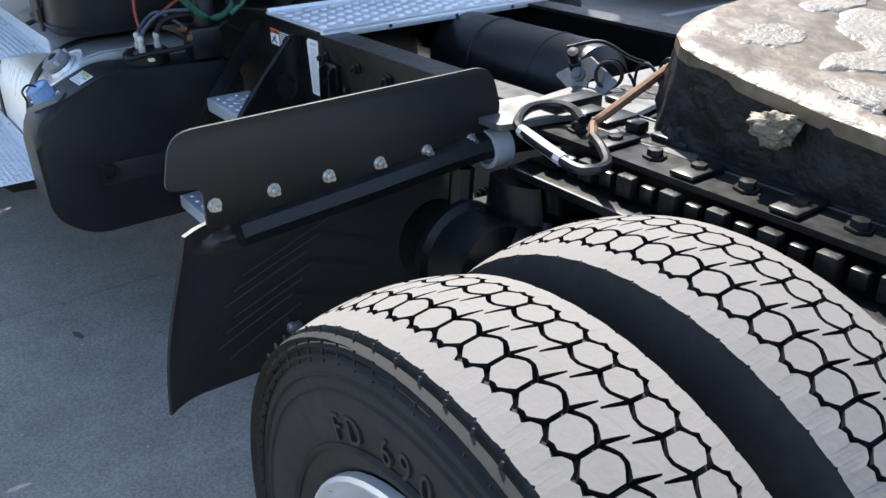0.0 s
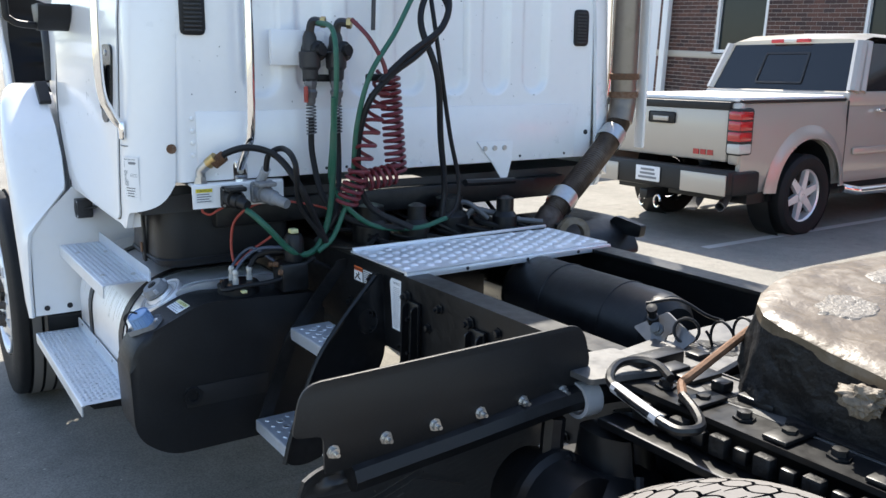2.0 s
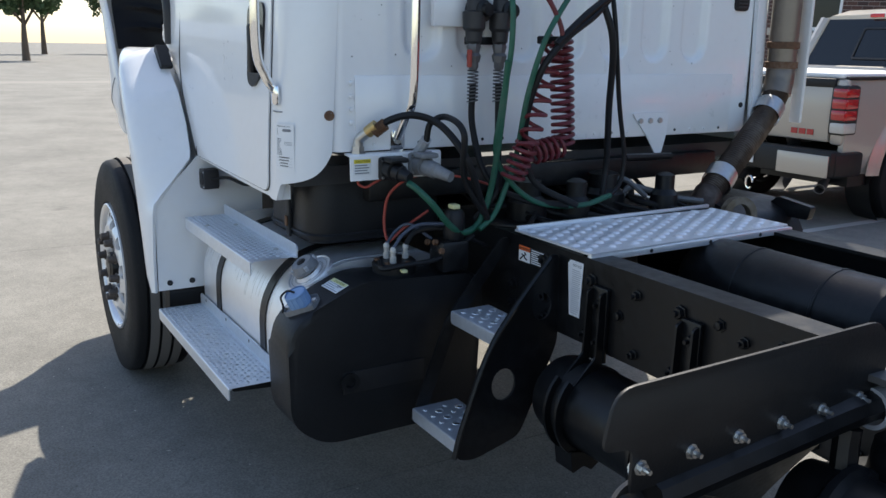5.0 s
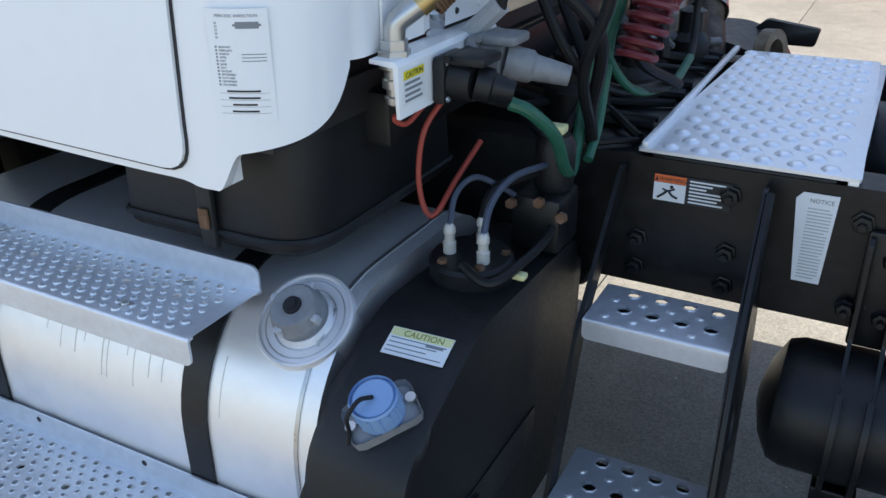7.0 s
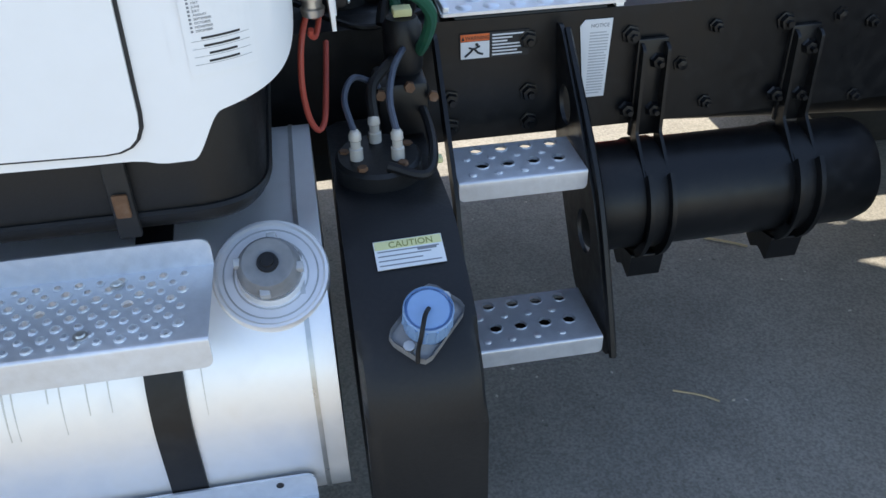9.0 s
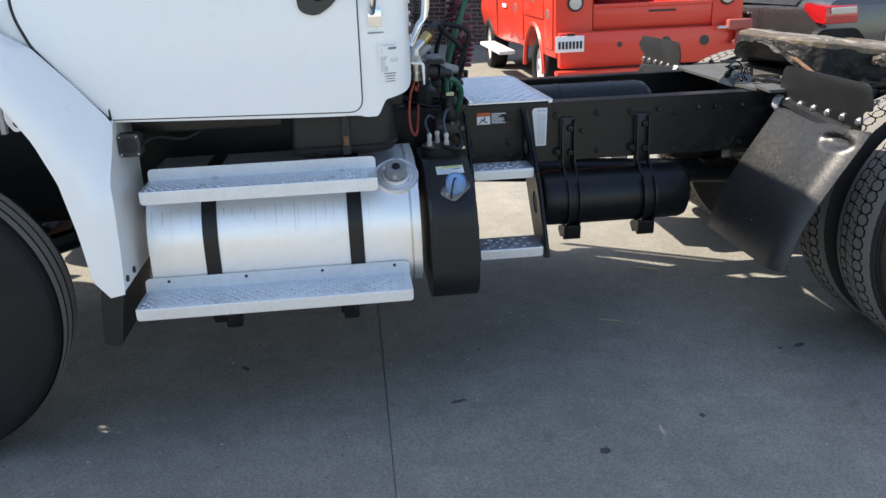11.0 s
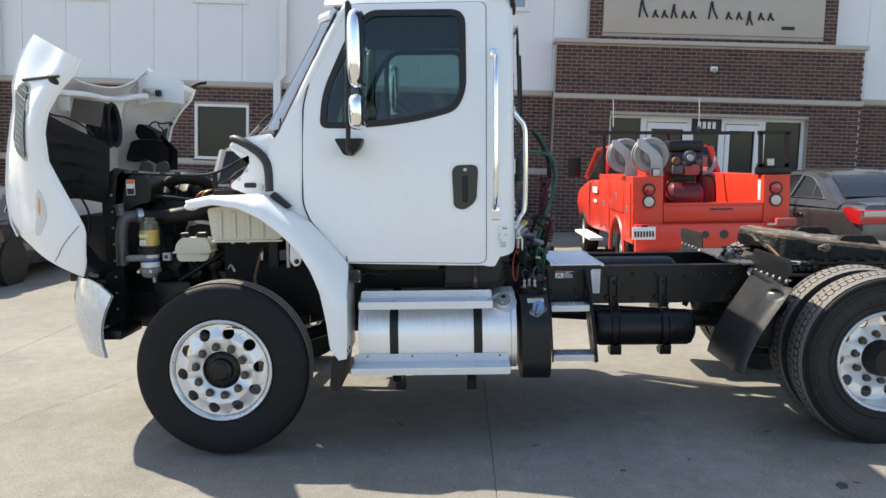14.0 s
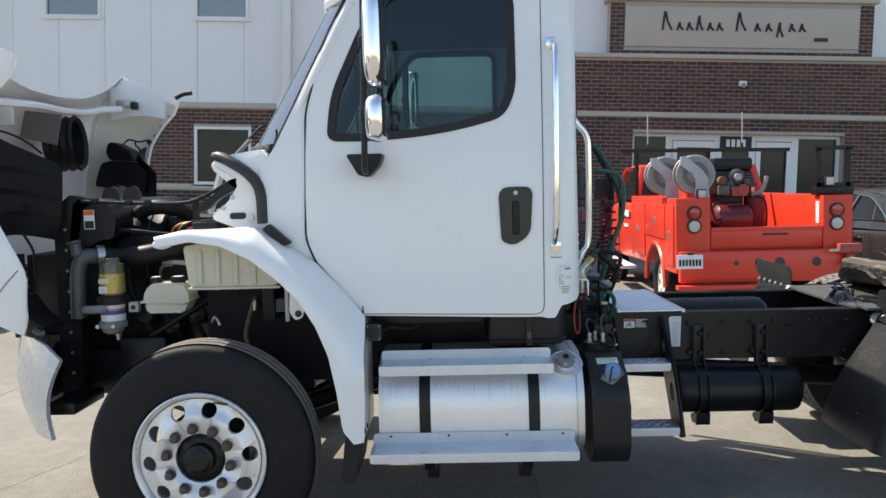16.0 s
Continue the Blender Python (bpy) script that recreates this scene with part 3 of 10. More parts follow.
for a, b in WIN_UP:
    window(a, b, UP_BOT, UP_TOP, BY + 0.02, "upper_window")
for a, b in WIN_LOW:
    window(a, b, LOW_BOT, LOW_TOP, BY + 0.03, "lower_window", WINDOW_LOW)
for u, lo in ((-9.70, -0.3), (-2.86, 0.0), (18.0, -0.9)):
    d = bpart("downspout", box((u - 0.085, BY - 0.20, LEDGE + 0.25), (u + 0.085, BY - 0.04, 8.5), 0.012), FRAME_WHITE, label="white box downspout")
    part("lower_pipe", at_building(box((u - 0.20, BY - 0.26, lo - 0.6), (u - 0.03, BY - 0.12, LEDGE + 0.16), 0.012)), FRAME_WHITE, d)
    part("elbow", at_building(prism([(u - 0.20, LEDGE + 0.16), (u - 0.03, LEDGE + 0.16), (u + 0.085, LEDGE + 0.30), (u - 0.085, LEDGE + 0.30)], "y", BY - 0.24, BY - 0.09)), FRAME_WHITE, d)

# stepped brick entrance
PY = BY - 0.45
portal = bpart("entrance_porch", facade(3.56, 10.64, -1.6, 4.60, [(4.86, -1.5, 9.46, 3.00)], PY, BY + 0.5), BRICK, label="stepped brown brick entrance surround")
part("upper_tier", at_building(facade(4.29, 9.98, 4.70, 5.84, [(4.60, 4.86, 9.68, 5.74)], PY + 0.06, BY + 0.3)), BRICK, portal)
part("top_tier", at_building(box((4.98, PY + 0.14, 5.96), (9.30, BY + 0.3, 8.9))), BRICK, portal)
part("ledge", at_building(box((3.52, PY - 0.06, 3.33), (10.68, PY - 0.002, 3.44), 0.012)), STONE, portal)
part("cap_stone", at_building(box((3.50, PY - 0.09, 4.602), (10.70, BY + 0.35, 4.70), 0.012)), STONE, portal)
part("cap_stone", at_building(box((4.20, PY - 0.04, 5.842), (10.06, BY + 0.35, 5.955), 0.012)), STONE, portal)
sign = part("sign_panel", at_building(box((4.606, PY + 0.03, 4.866), (9.674, PY + 0.10, 5.734), 0.01)), STONE, portal, "pale stone sign panel with dark script-like strokes")
# the firm's name as plain slanted strokes
stroke_x = [5.42, 5.74, 5.95, 6.16, 6.40, 6.60, 7.02, 7.42, 7.66, 7.90, 8.16, 8.38]
for i, sx in enumerate(stroke_x):
    tall = 0.42 if i in (0, 6) else (0.34 if i in (3, 9) else 0.19)
    wide = 0.20 if i in (0, 6) else 0.13
    low = 5.20 - (0.12 if i == 9 else 0)
    part("sign_stroke", at_building(tube([(sx, PY + 0.02, low + 0.02), (sx + 0.05, PY + 0.02, low + tall), (sx + wide * 0.5, PY + 0.02, low + tall * 0.55),
                                          (sx + wide, PY + 0.02, low + 0.03)], 0.022, seg=6, n=4)), INK, sign)
part("sign_stroke", at_building(box((8.70, PY + 0.022, 5.02), (9.00, PY + 0.034, 5.10))), INK, sign)
# glazed entrance
entrance = bpart("entrance_door_set", holed([(4.86, -0.6), (9.46, -0.6), (9.46, 3.0), (4.86, 3.0)],
                 [[(a + 0.07, -0.5), (b - 0.07, -0.5), (b - 0.07, c), (a + 0.07, c)] for a, b, c in
                  ((4.86, 5.70, 2.93), (5.70, 6.80, 2.86), (6.80, 7.54, 2.93), (7.54, 8.48, 2.86), (8.48, 9.46, 2.93))],
                 lambda u, v, d: (u, PY + 0.20 + d, v), 0.12), FRAME_WHITE, label="white aluminium glazed entrance screen")
part("pane", at_building(box((4.91, PY + 0.26, -0.52), (9.41, PY + 0.27, 2.95))), WINDOW_LOW, entrance)
for a, b in ((5.78, 6.72), (7.62, 8.40)):
    d = part("door", at_building(holed([(a, -0.5), (b, -0.5), (b, 2.84), (a, 2.84)], [[(a + 0.10, -0.3), (b - 0.10, -0.3), (b - 0.10, 2.70), (a + 0.10, 2.70)]],
                                  lambda u, v, t: (u, PY + 0.17 + t, v), 0.05)), FRAME_WHITE, entrance)
    part("handle", at_building(tube([(b - 0.16, PY + 0.12, 0.7), (b - 0.16, PY + 0.10, 1.1)], 0.012)), STEEL, d)
part("number_plate_panel", at_building(box((6.82, PY + 0.19, 2.66), (7.52, PY + 0.20, 2.96))), INK, entrance)
for i in range(4):
    part("number_bar", at_building(box((6.96 + i * 0.115, PY + 0.182, 2.73), (7.035 + i * 0.115, PY + 0.188, 2.89))), LABEL_WHITE, entrance)
lampb = bpart("wall_lamp", box((7.10, PY - 0.12, 4.02), (7.26, PY - 0.002, 4.14), 0.02), FRAME_WHITE, label="white security lamp")
part("lens", at_building(cyl((7.18, PY - 0.16, 4.03), (7.18, PY - 0.121, 4.06), 0.05)), CLEAR_LENS, lampb)

# lower wing beyond the corner
wing = thing("warehouse_wing", (-16, 20, 0), "lower white metal warehouse wing behind the office", "building")
part("wall", at_building(box((-34, 20.0, -2), (-10.0, 30, 8.1))), PANEL, wing)
part("roof_trim", at_building(box((-34.1, 19.9, 8.102), (-10.0, 30, 8.35))), FRAME_WHITE, wing)

# trees and a far shed past the truck's nose
random.seed(4)


def tree(x, y, h):
    t = thing("tree", (x, y, 0), "leafy green tree on the far edge of the lot", "tree", "far trees")
    bm = tube([(x, y, 0), (x + 0.1, y, h * 0.25), (x - 0.1, y + 0.1, h * 0.5)], 0.2, radii=[0.28 - 0.012 * i for i in range(18)])
    for k in range(6):
        a = k * 1.05
        tube([(x, y, h * 0.3 + 0.1 * k), (x + math.cos(a) * h * 0.15, y + math.sin(a) * h * 0.15, h * 0.55), (x + math.cos(a) * h * 0.24, y + math.sin(a) * h * 0.24, h * 0.75)], 0.06, seg=5, n=3, bm=bm)
    part("trunk", bm, BARK, t)
    verts, faces = [], []
    for k in range(1500):
        a, e, q = random.uniform(0, 6.283), random.uniform(-0.9, 1.4), random.uniform(0.55, 1.0) ** 0.5
        lump = 0.75 + 0.3 * math.sin(3 * a + x) * math.cos(2 * e + y)
        c = Vector((x + math.cos(a) * math.cos(e) * h * 0.33 * q * lump, y + math.sin(a) * math.cos(e) * h * 0.33 * q * lump, h * 0.66 + math.sin(e) * h * 0.32 * q * lump))
        s = random.uniform(0.14, 0.34)
        u = Vector((random.gauss(0, 1), random.gauss(0, 1), random.gauss(0, 1))).normalized()
        v = u.orthogonal().normalized()
        i = len(verts)
        verts += [c + u * s, c + v * s * 0.6, c - u * s, c - v * s * 0.6]
        faces.append((i, i + 1, i + 2, i + 3))
    me = bpy.data.meshes.new("crown")
    me.from_pydata(verts, [], faces)
    me.materials.append(LEAF)
    ob = new("crown", me)
    ob.parent, ob.matrix_parent_inverse = t, INVERSE[t.name]


for x, y, h in ((-62, 4, 7), (-66, -3, 8), (-70, -9, 7), (-75, -16, 9), (-60, 12, 6), (-80, -24, 8), (-72, 20, 8), (-88, 8, 9), (-86, -2, 10), (-92, 15, 9), (-90, 24, 10), (-84, 30, 8), (-96, -12, 10), (-95, -20, 9)):
    tree(x, y, h)
shed = thing("far_shed", (-55, -12, 0), "low grey metal shed across the lot", "shed")
part("wall", box((-58, -30, 0), (-50, -11, 3.2)), FAR_WALL, shed)
part("roof", prism([(-58.3, 3.2), (-49.7, 3.2), (-54, 4.4)], "y", -30.3, -10.7), STEEL, shed)


# ---- the white day-cab tractor ----
truck = thing("tractor_truck", (1.9, 0, 0), "white day-cab tractor truck with its hood tilted open", "truck")
RAIL_Y, RAIL_TOP, RAIL_BOT = 0.434, 1.020, 0.765

# frame rails and crossmembers
for s in (-1, 1):
    y = s * RAIL_Y
    prof = [(y, RAIL_BOT), (y, RAIL_TOP), (y - s * 0.085, RAIL_TOP), (y - s * 0.085, RAIL_TOP - 0.010), (y - s * 0.010, RAIL_TOP - 0.010), (y - s * 0.010, RAIL_BOT + 0.010), (y - s * 0.085, RAIL_BOT + 0.010), (y - s * 0.085, RAIL_BOT)]
    rail = part("frame_rail", prism(prof, "x", -0.95, 5.35, 0.003), BLACK_FRAME, truck, "black steel frame rail")
    for i in range(34):
        x = 2.45 + 0.085 * i
        z = RAIL_BOT + 0.05 + 0.15 * ((i * 7) % 3) / 2
        if (i * 5) % 4 < 2:
            part("rail_bolt", lathe((x, y, z), (0, s, 0), [(0, 0.017), (0.004, 0.017), (0.004, 0.012), (0.014, 0.011), (0.016, 0.0001)], 6), BLACK_FRAME, rail)
for x in (-0.6, 0.7, 1.75, 3.20, 3.48, 4.55, 5.3):
    part("crossmember", box((x - 0.05, -0.345, 0.78), (x + 0.05, 0.345, 0.98 if x < 2.4 or x > 3.4 else 0.90), 0.01), BLACK_FRAME, truck)


# ---- wheels ----
def tyre_section(w, R, r_in):
    return [(-w * 0.40, r_in), (-w * 0.46, r_in + 0.02), (-w * 0.50, r_in + (R - r_in) * 0.45), (-w * 0.49, R - 0.075), (-w * 0.455, R - 0.035), (-w * 0.43, R - 0.018),
            (w * 0.43, R - 0.018), (w * 0.455, R - 0.035), (w * 0.49, R - 0.075), (w * 0.50, r_in + (R - r_in) * 0.45), (w * 0.46, r_in + 0.02), (w * 0.40, r_in)]


def drive_tread(c, w, R, n=70):
    """Interlocking star-shaped blocks between two scalloped shoulder ribs."""
    c = Vector(c)
    bm = mesh()
    half = w * 0.44

    def at(u, v, h):
        r = R - 0.016 * (u / half) ** 2 + h
        a = v * 2 * math.pi / n
        return c + Vector((math.cos(a) * r, u, math.sin(a) * r))

    hexa = [(-1.0, 0.15), (-0.92, 0.0), (-1.0, -0.15), (-0.74, -0.31), (-0.46, -0.455), (0.48, -0.455), (0.80, -0.25), (1.0, -0.09), (1.0, 0.09), (0.80, 0.25), (0.48, 0.455), (-0.46, 0.455), (-0.74, 0.31)]
    # the centre rib: pieces parted by slanting slits that open towards both grooves
    rib = [(0.55, -0.0345), (0.70, -0.0290), (0.88, -0.0236), (1.12, -0.0236), (1.30, -0.0290), (1.45, -0.0345), (1.380, -0.0150), (1.330, 0.0040), (1.170, -0.0040), (1.055, 0.0150),
           (0.95, 0.0345), (0.80, 0.0290), (0.62, 0.0236), (0.38, 0.0236), (0.20, 0.0290), (0.05, 0.0345), (0.120, 0.0150), (0.178, -0.0040), (0.338, 0.0040), (0.445, -0.0150)]

    def raised(pts, walls):
        top = [bm.verts.new(at(u, v, 0.0)) for u, v in pts]
        low = [bm.verts.new(at(u, v, -0.014)) for u, v in pts]
        bm.faces.new(top)
        for i in range(len(pts)):
            if i in walls:
                j = (i + 1) % len(pts)
                bm.faces.new((top[i], low[i], low[j], top[j]))

    for k in range(n):
        for s, off in ((-1, 0.0), (1, 0.5)):
            pts = [(s * (0.0478 - 0.0232 * a), k + off - s * b * 0.95) for a, b in hexa]
            raised(pts, range(len(pts)))
        raised([(u * 0.80, k + 0.75 + (v - 0.75) * 0.955) for v, u in rib], range(len(rib)))
    zig = ((-0.56, 0.0715), (-0.5, 0.0703), (-0.44, 0.0715), (-0.30, 0.0755), (-0.20, 0.0839), (0.0, 0.0797), (0.20, 0.0839), (0.30, 0.0755))
    for s, off in ((-1, 0.0), (1, 0.5)):
        inner, outer, low, side = [], [], [], []
        for k in range(n):
            for q, (dv, e) in enumerate(zig):
                v = k + off + dv
                edge = half + (-0.0005 if q == 1 else 0.0030 if q in (4, 5, 6) else 0.0020)
                inner.append(bm.verts.new(at(s * (e - 0.0034), v, 0)))
                outer.append(bm.verts.new(at(s * edge, v, 0)))
                low.append(bm.verts.new(at(s * (e - 0.0044), v, -0.017)))
                side.append(bm.verts.new(at(s * (edge + (0.009 if q != 1 else 0.0065)), v, -0.034)))
        m = len(inner)
        for k in range(m):
            j = (k + 1) % m
            for A, B in ((low, inner), (inner, outer), (outer, side)):
                bm.faces.new((A[k], A[j], B[j], B[k]))
    return bm


def rim_mesh(c, s, R_rim, dish, holes=10):
    """Disc wheel face with hand holes; s: the side it faces along y; dish: how far in the disc lies."""
    c = Vector(c)
    bm = mesh()
    seg = 60
    prof = [(-0.20, R_rim - 0.030), (-0.02, R_rim - 0.024), (0.002, R_rim - 0.016), (0.010, R_rim - 0.011), (0.014, R_rim - 0.003), (0.010, R_rim + 0.003), (-0.004, R_rim + 0.004)]
    lathe(c, (0, s, 0), prof[::-1], 48, bm=bm, cap=False)
    ri, rm, ro = 0.112, 0.226, R_rim - 0.026

    def pt(r, a, k=0.0):
        t = (r - ri) / (ro - ri)
        bulge = -dish + 0.030 * math.sin(min(1, t * 1.25) * math.pi) * (1 if dish < 0.1 else -0.6) + (0.05 * (1 - t) ** 2 if dish > 0.1 else 0)
        return c + Vector((math.cos(a) * r, s * (bulge + k), math.sin(a) * r))

    outer = [(ro * math.cos(2 * math.pi * i / seg), ro * math.sin(2 * math.pi * i / seg)) for i in range(seg)]
    loops = [[(ri * math.cos(-2 * math.pi * i / 30), ri * math.sin(-2 * math.pi * i / 30)) for i in range(30)]]
    for h in range(holes):
        a = 2 * math.pi * (h + 0.14) / holes
        hc = (rm * math.cos(a), rm * math.sin(a))
        loops.append([(hc[0] + 0.0345 * math.cos(-2 * math.pi * i / 18), hc[1] + 0.0345 * math.sin(-2 * math.pi * i / 18)) for i in range(18)])
    flat = holed(outer, loops, lambda u, v, d: tuple(pt(math.hypot(u, v), math.atan2(v, u), -d)), 0.018,
                 cuts_u=[-0.2, -0.1, 0, 0.1, 0.2], cuts_v=[-0.2, -0.1, 0, 0.1, 0.2])
    me = bpy.data.meshes.new("tmp")
    flat.to_mesh(me)
    flat.free()
    bm.from_mesh(me)
    bpy.data.meshes.remove(me)
    return bm


def nut_ring(parent, c, s, r, off, n, mat, size, length):
    for i in range(n):
        a = 2 * math.pi * (i + 0.72) / n
        p = Vector(c) + Vector((math.cos(a) * r, s * off, math.sin(a) * r))
        part("lug_nut", lathe(p, (0, s, 0), [(0, size * 1.35), (0.008, size * 1.35), (0.008, size), (length, size * 0.92), (length + 0.004, size * 0.6), (length + 0.004, 0.0001)], 10), mat, parent)


def steer_wheel(s):
    c = Vector((0.022, s * 1.185, 0.547))
    R, w = 0.511, 0.285
    sec = tyre_section(w, R, 0.294)
    grooves = []
    for u in (-0.078, -0.027, 0.027, 0.078):
        r0 = R - 0.014 * (u / 0.12) ** 2
        grooves += [(u - 0.006, r0), (u - 0.004, r0 - 0.013), (u + 0.004, r0 - 0.013), (u + 0.006, r0)]
    sec = sec[:6] + [(-0.112, R - 0.010)] + grooves + [(0.112, R - 0.010)] + sec[6:]
    tyre = lathe(c, (0, 1, 0), sec, 96, closed=True)
    for v in tyre.verts:                      # the tyre sits flat on the ground and bulges above it
        low = max(0.0, 0.11 - v.co.z)
        v.co.y += s * 0.16 * low * (1 if (v.co.y - c.y) * s > 0 else -1)
        v.co.z = max(v.co.z, GROUND_Z + 0.001)
    wh = part("front_wheel", tyre, RUBBER, truck, "black ribbed steer tyre")
    part("tread_band", lathe(c, (0, 1, 0), [(-0.072, R + 0.0008), (-0.033, R + 0.0008)], 72, cap=False), TREAD, wh, fix=False)
    part("tread_band", lathe(c, (0, 1, 0), [(0.033, R + 0.0008), (0.072, R + 0.0008)], 72, cap=False), TREAD, wh, fix=False)
    part("tread_band", lathe(c, (0, 1, 0), [(-0.021, R + 0.0012), (0.021, R + 0.0012)], 72, cap=False), TREAD, wh, fix=False)
    face = c + Vector((0, s * 0.125, 0))
    rim = part("rim", rim_mesh(face, s, 0.297, 0.012), WHEEL_ALU, wh, "bright aluminium ten-hole disc wheel")
    nut_ring(wh, face, s, 0.1435, 0.012, 10, NUT, 0.0185, 0.035)
    part("hub", lathe(face, (0, s, 0), [(-0.10, 0.112), (-0.03, 0.110), (-0.02, 0.098), (-0.015, 0.072), (0.02, 0.066), (0.025, 0.05), (0.03, 0.045), (0.032, 0.0001)], 28), BLACK_FRAME, wh)
    part("brake_drum", cyl(c - Vector((0, s * 0.10, 0)), c + Vector((0, s * 0.03, 0)), 0.20, seg=30), BLACK_FRAME, wh)
    part("size_mark", box((0.035, -0.0008, 0.262), (0.098, 0.0008, 0.272), m=Matrix.Translation(face + Vector((0, s * 0.012, 0))) @ Matrix.Rotation(0.16, 4, "Y")), INK, wh)
    return wh


for s in (-1, 1):
    steer_wheel(s)

REAR_X = 3.955
for s in (-1, 1):
    axle = None
    for yc, outer in ((1.058, True), (0.735, False)):
        c = Vector((REAR_X, s * yc, 0.522))
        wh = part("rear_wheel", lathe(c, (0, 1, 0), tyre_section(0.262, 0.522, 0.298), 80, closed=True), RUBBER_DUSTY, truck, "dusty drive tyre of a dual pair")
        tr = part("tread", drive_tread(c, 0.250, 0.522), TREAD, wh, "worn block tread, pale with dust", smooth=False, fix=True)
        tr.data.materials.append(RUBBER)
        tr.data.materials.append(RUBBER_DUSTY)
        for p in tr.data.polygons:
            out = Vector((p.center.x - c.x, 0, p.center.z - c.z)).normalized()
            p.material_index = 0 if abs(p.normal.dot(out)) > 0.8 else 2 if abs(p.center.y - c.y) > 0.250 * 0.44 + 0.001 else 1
        if outer:
            face = c + Vector((0, s * 0.118, 0))
            part("rim", rim_mesh(face, s, 0.300, 0.15), WHEEL_ALU, wh, "bright aluminium disc wheel")
            nut_ring(wh, face, s, 0.1435, -0.125, 10, NUT, 0.0185, 0.035)
            if s < 0:
                def round_wall(p, c=c):
                    a, r = radians(101) - p.x / 0.40, 0.356 + p.y
                    return Vector((c.x + r * math.cos(a), c.y - 0.1305 - p.z, c.z + r * math.sin(a)))
                letters("sidewall_text", "F D   6 9 0", 0.056, Matrix(), SIDEWALL_MARK, wh, 0.0025, "CENTER", round_wall)
            notch = mesh()
            for k in range(70):
                q = 2 * math.pi * (k + 0.25) / 70
                d, e = Vector((math.cos(q), 0, math.sin(q))), Vector((-math.sin(q), 0, math.cos(q)))
                base = c + Vector((0, s * 0.262 * 0.462, 0))
                pts = [base + d * 0.508 + e * 0.0014, base + d * 0.508 - e * 0.0014, base + Vector((0, s * 0.0088, 0)) + d * 0.462 - e * 0.0010, base + Vector((0, s * 0.0088, 0)) + d * 0.462 + e * 0.0010]
                lo = [notch.verts.new(p) for p in pts]
                hi = [notch.verts.new(p + Vector((0, s * 0.0028, 0)) + d * 0.001) for p in pts]
                notch.faces.new(hi)
                for i in range(4):
                    notch.faces.new((lo[i], lo[(i + 1) % 4], hi[(i + 1) % 4], hi[i]))
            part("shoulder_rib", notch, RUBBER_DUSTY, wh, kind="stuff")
            part("hub", lathe(face, (0, s, 0), [(-0.18, 0.112), (-0.10, 0.110), (-0.03, 0.10), (-0.01, 0.085), (0.01, 0.08), (0.012, 0.0001)], 28), BLACK_FRAME, wh)
            for k, (r, wd) in enumerate(((0.497, 0.006), (0.484, 0.005), (0.470, 0.004), (0.445, 0.003), (0.425, 0.003), (0.345, 0.003))):
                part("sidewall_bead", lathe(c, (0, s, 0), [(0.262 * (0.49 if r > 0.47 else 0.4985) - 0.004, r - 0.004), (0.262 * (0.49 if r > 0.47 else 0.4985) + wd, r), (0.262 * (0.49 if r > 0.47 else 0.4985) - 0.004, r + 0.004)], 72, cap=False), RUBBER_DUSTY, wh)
        else:
            part("rim", lathe(c, (0, 1, 0), [(-0.12, 0.308), (-0.1, 0.28), (0.1, 0.28), (0.12, 0.308)], 40, cap=False), STEEL, wh)
part("rear_axle", tube([(REAR_X, -0.95, 0.525), (REAR_X, -0.3, 0.525), (REAR_X, 0.3, 0.525), (REAR_X, 0.95, 0.525)], 0.085, smooth=False), BLACK_FRAME, truck)
part("differential", lathe((REAR_X - 0.28, 0, 0.53), (1, 0, 0), [(0, 0.05), (0.05, 0.12), (0.25, 0.21), (0.36, 0.22), (0.45, 0.16), (0.5, 0.02)], 24), BLACK_FRAME, truck)
part("drive_shaft", cyl((1.9, 0, 0.66), (REAR_X - 0.28, 0, 0.54), 0.06), BLACK_FRAME, truck)
part("front_axle", tube([(0, -1.0, 0.50), (0, -0.7, 0.46), (0, 0, 0.40), (0, 0.7, 0.46), (0, 1.0, 0.50)], 0.06), BLACK_FRAME, truck)
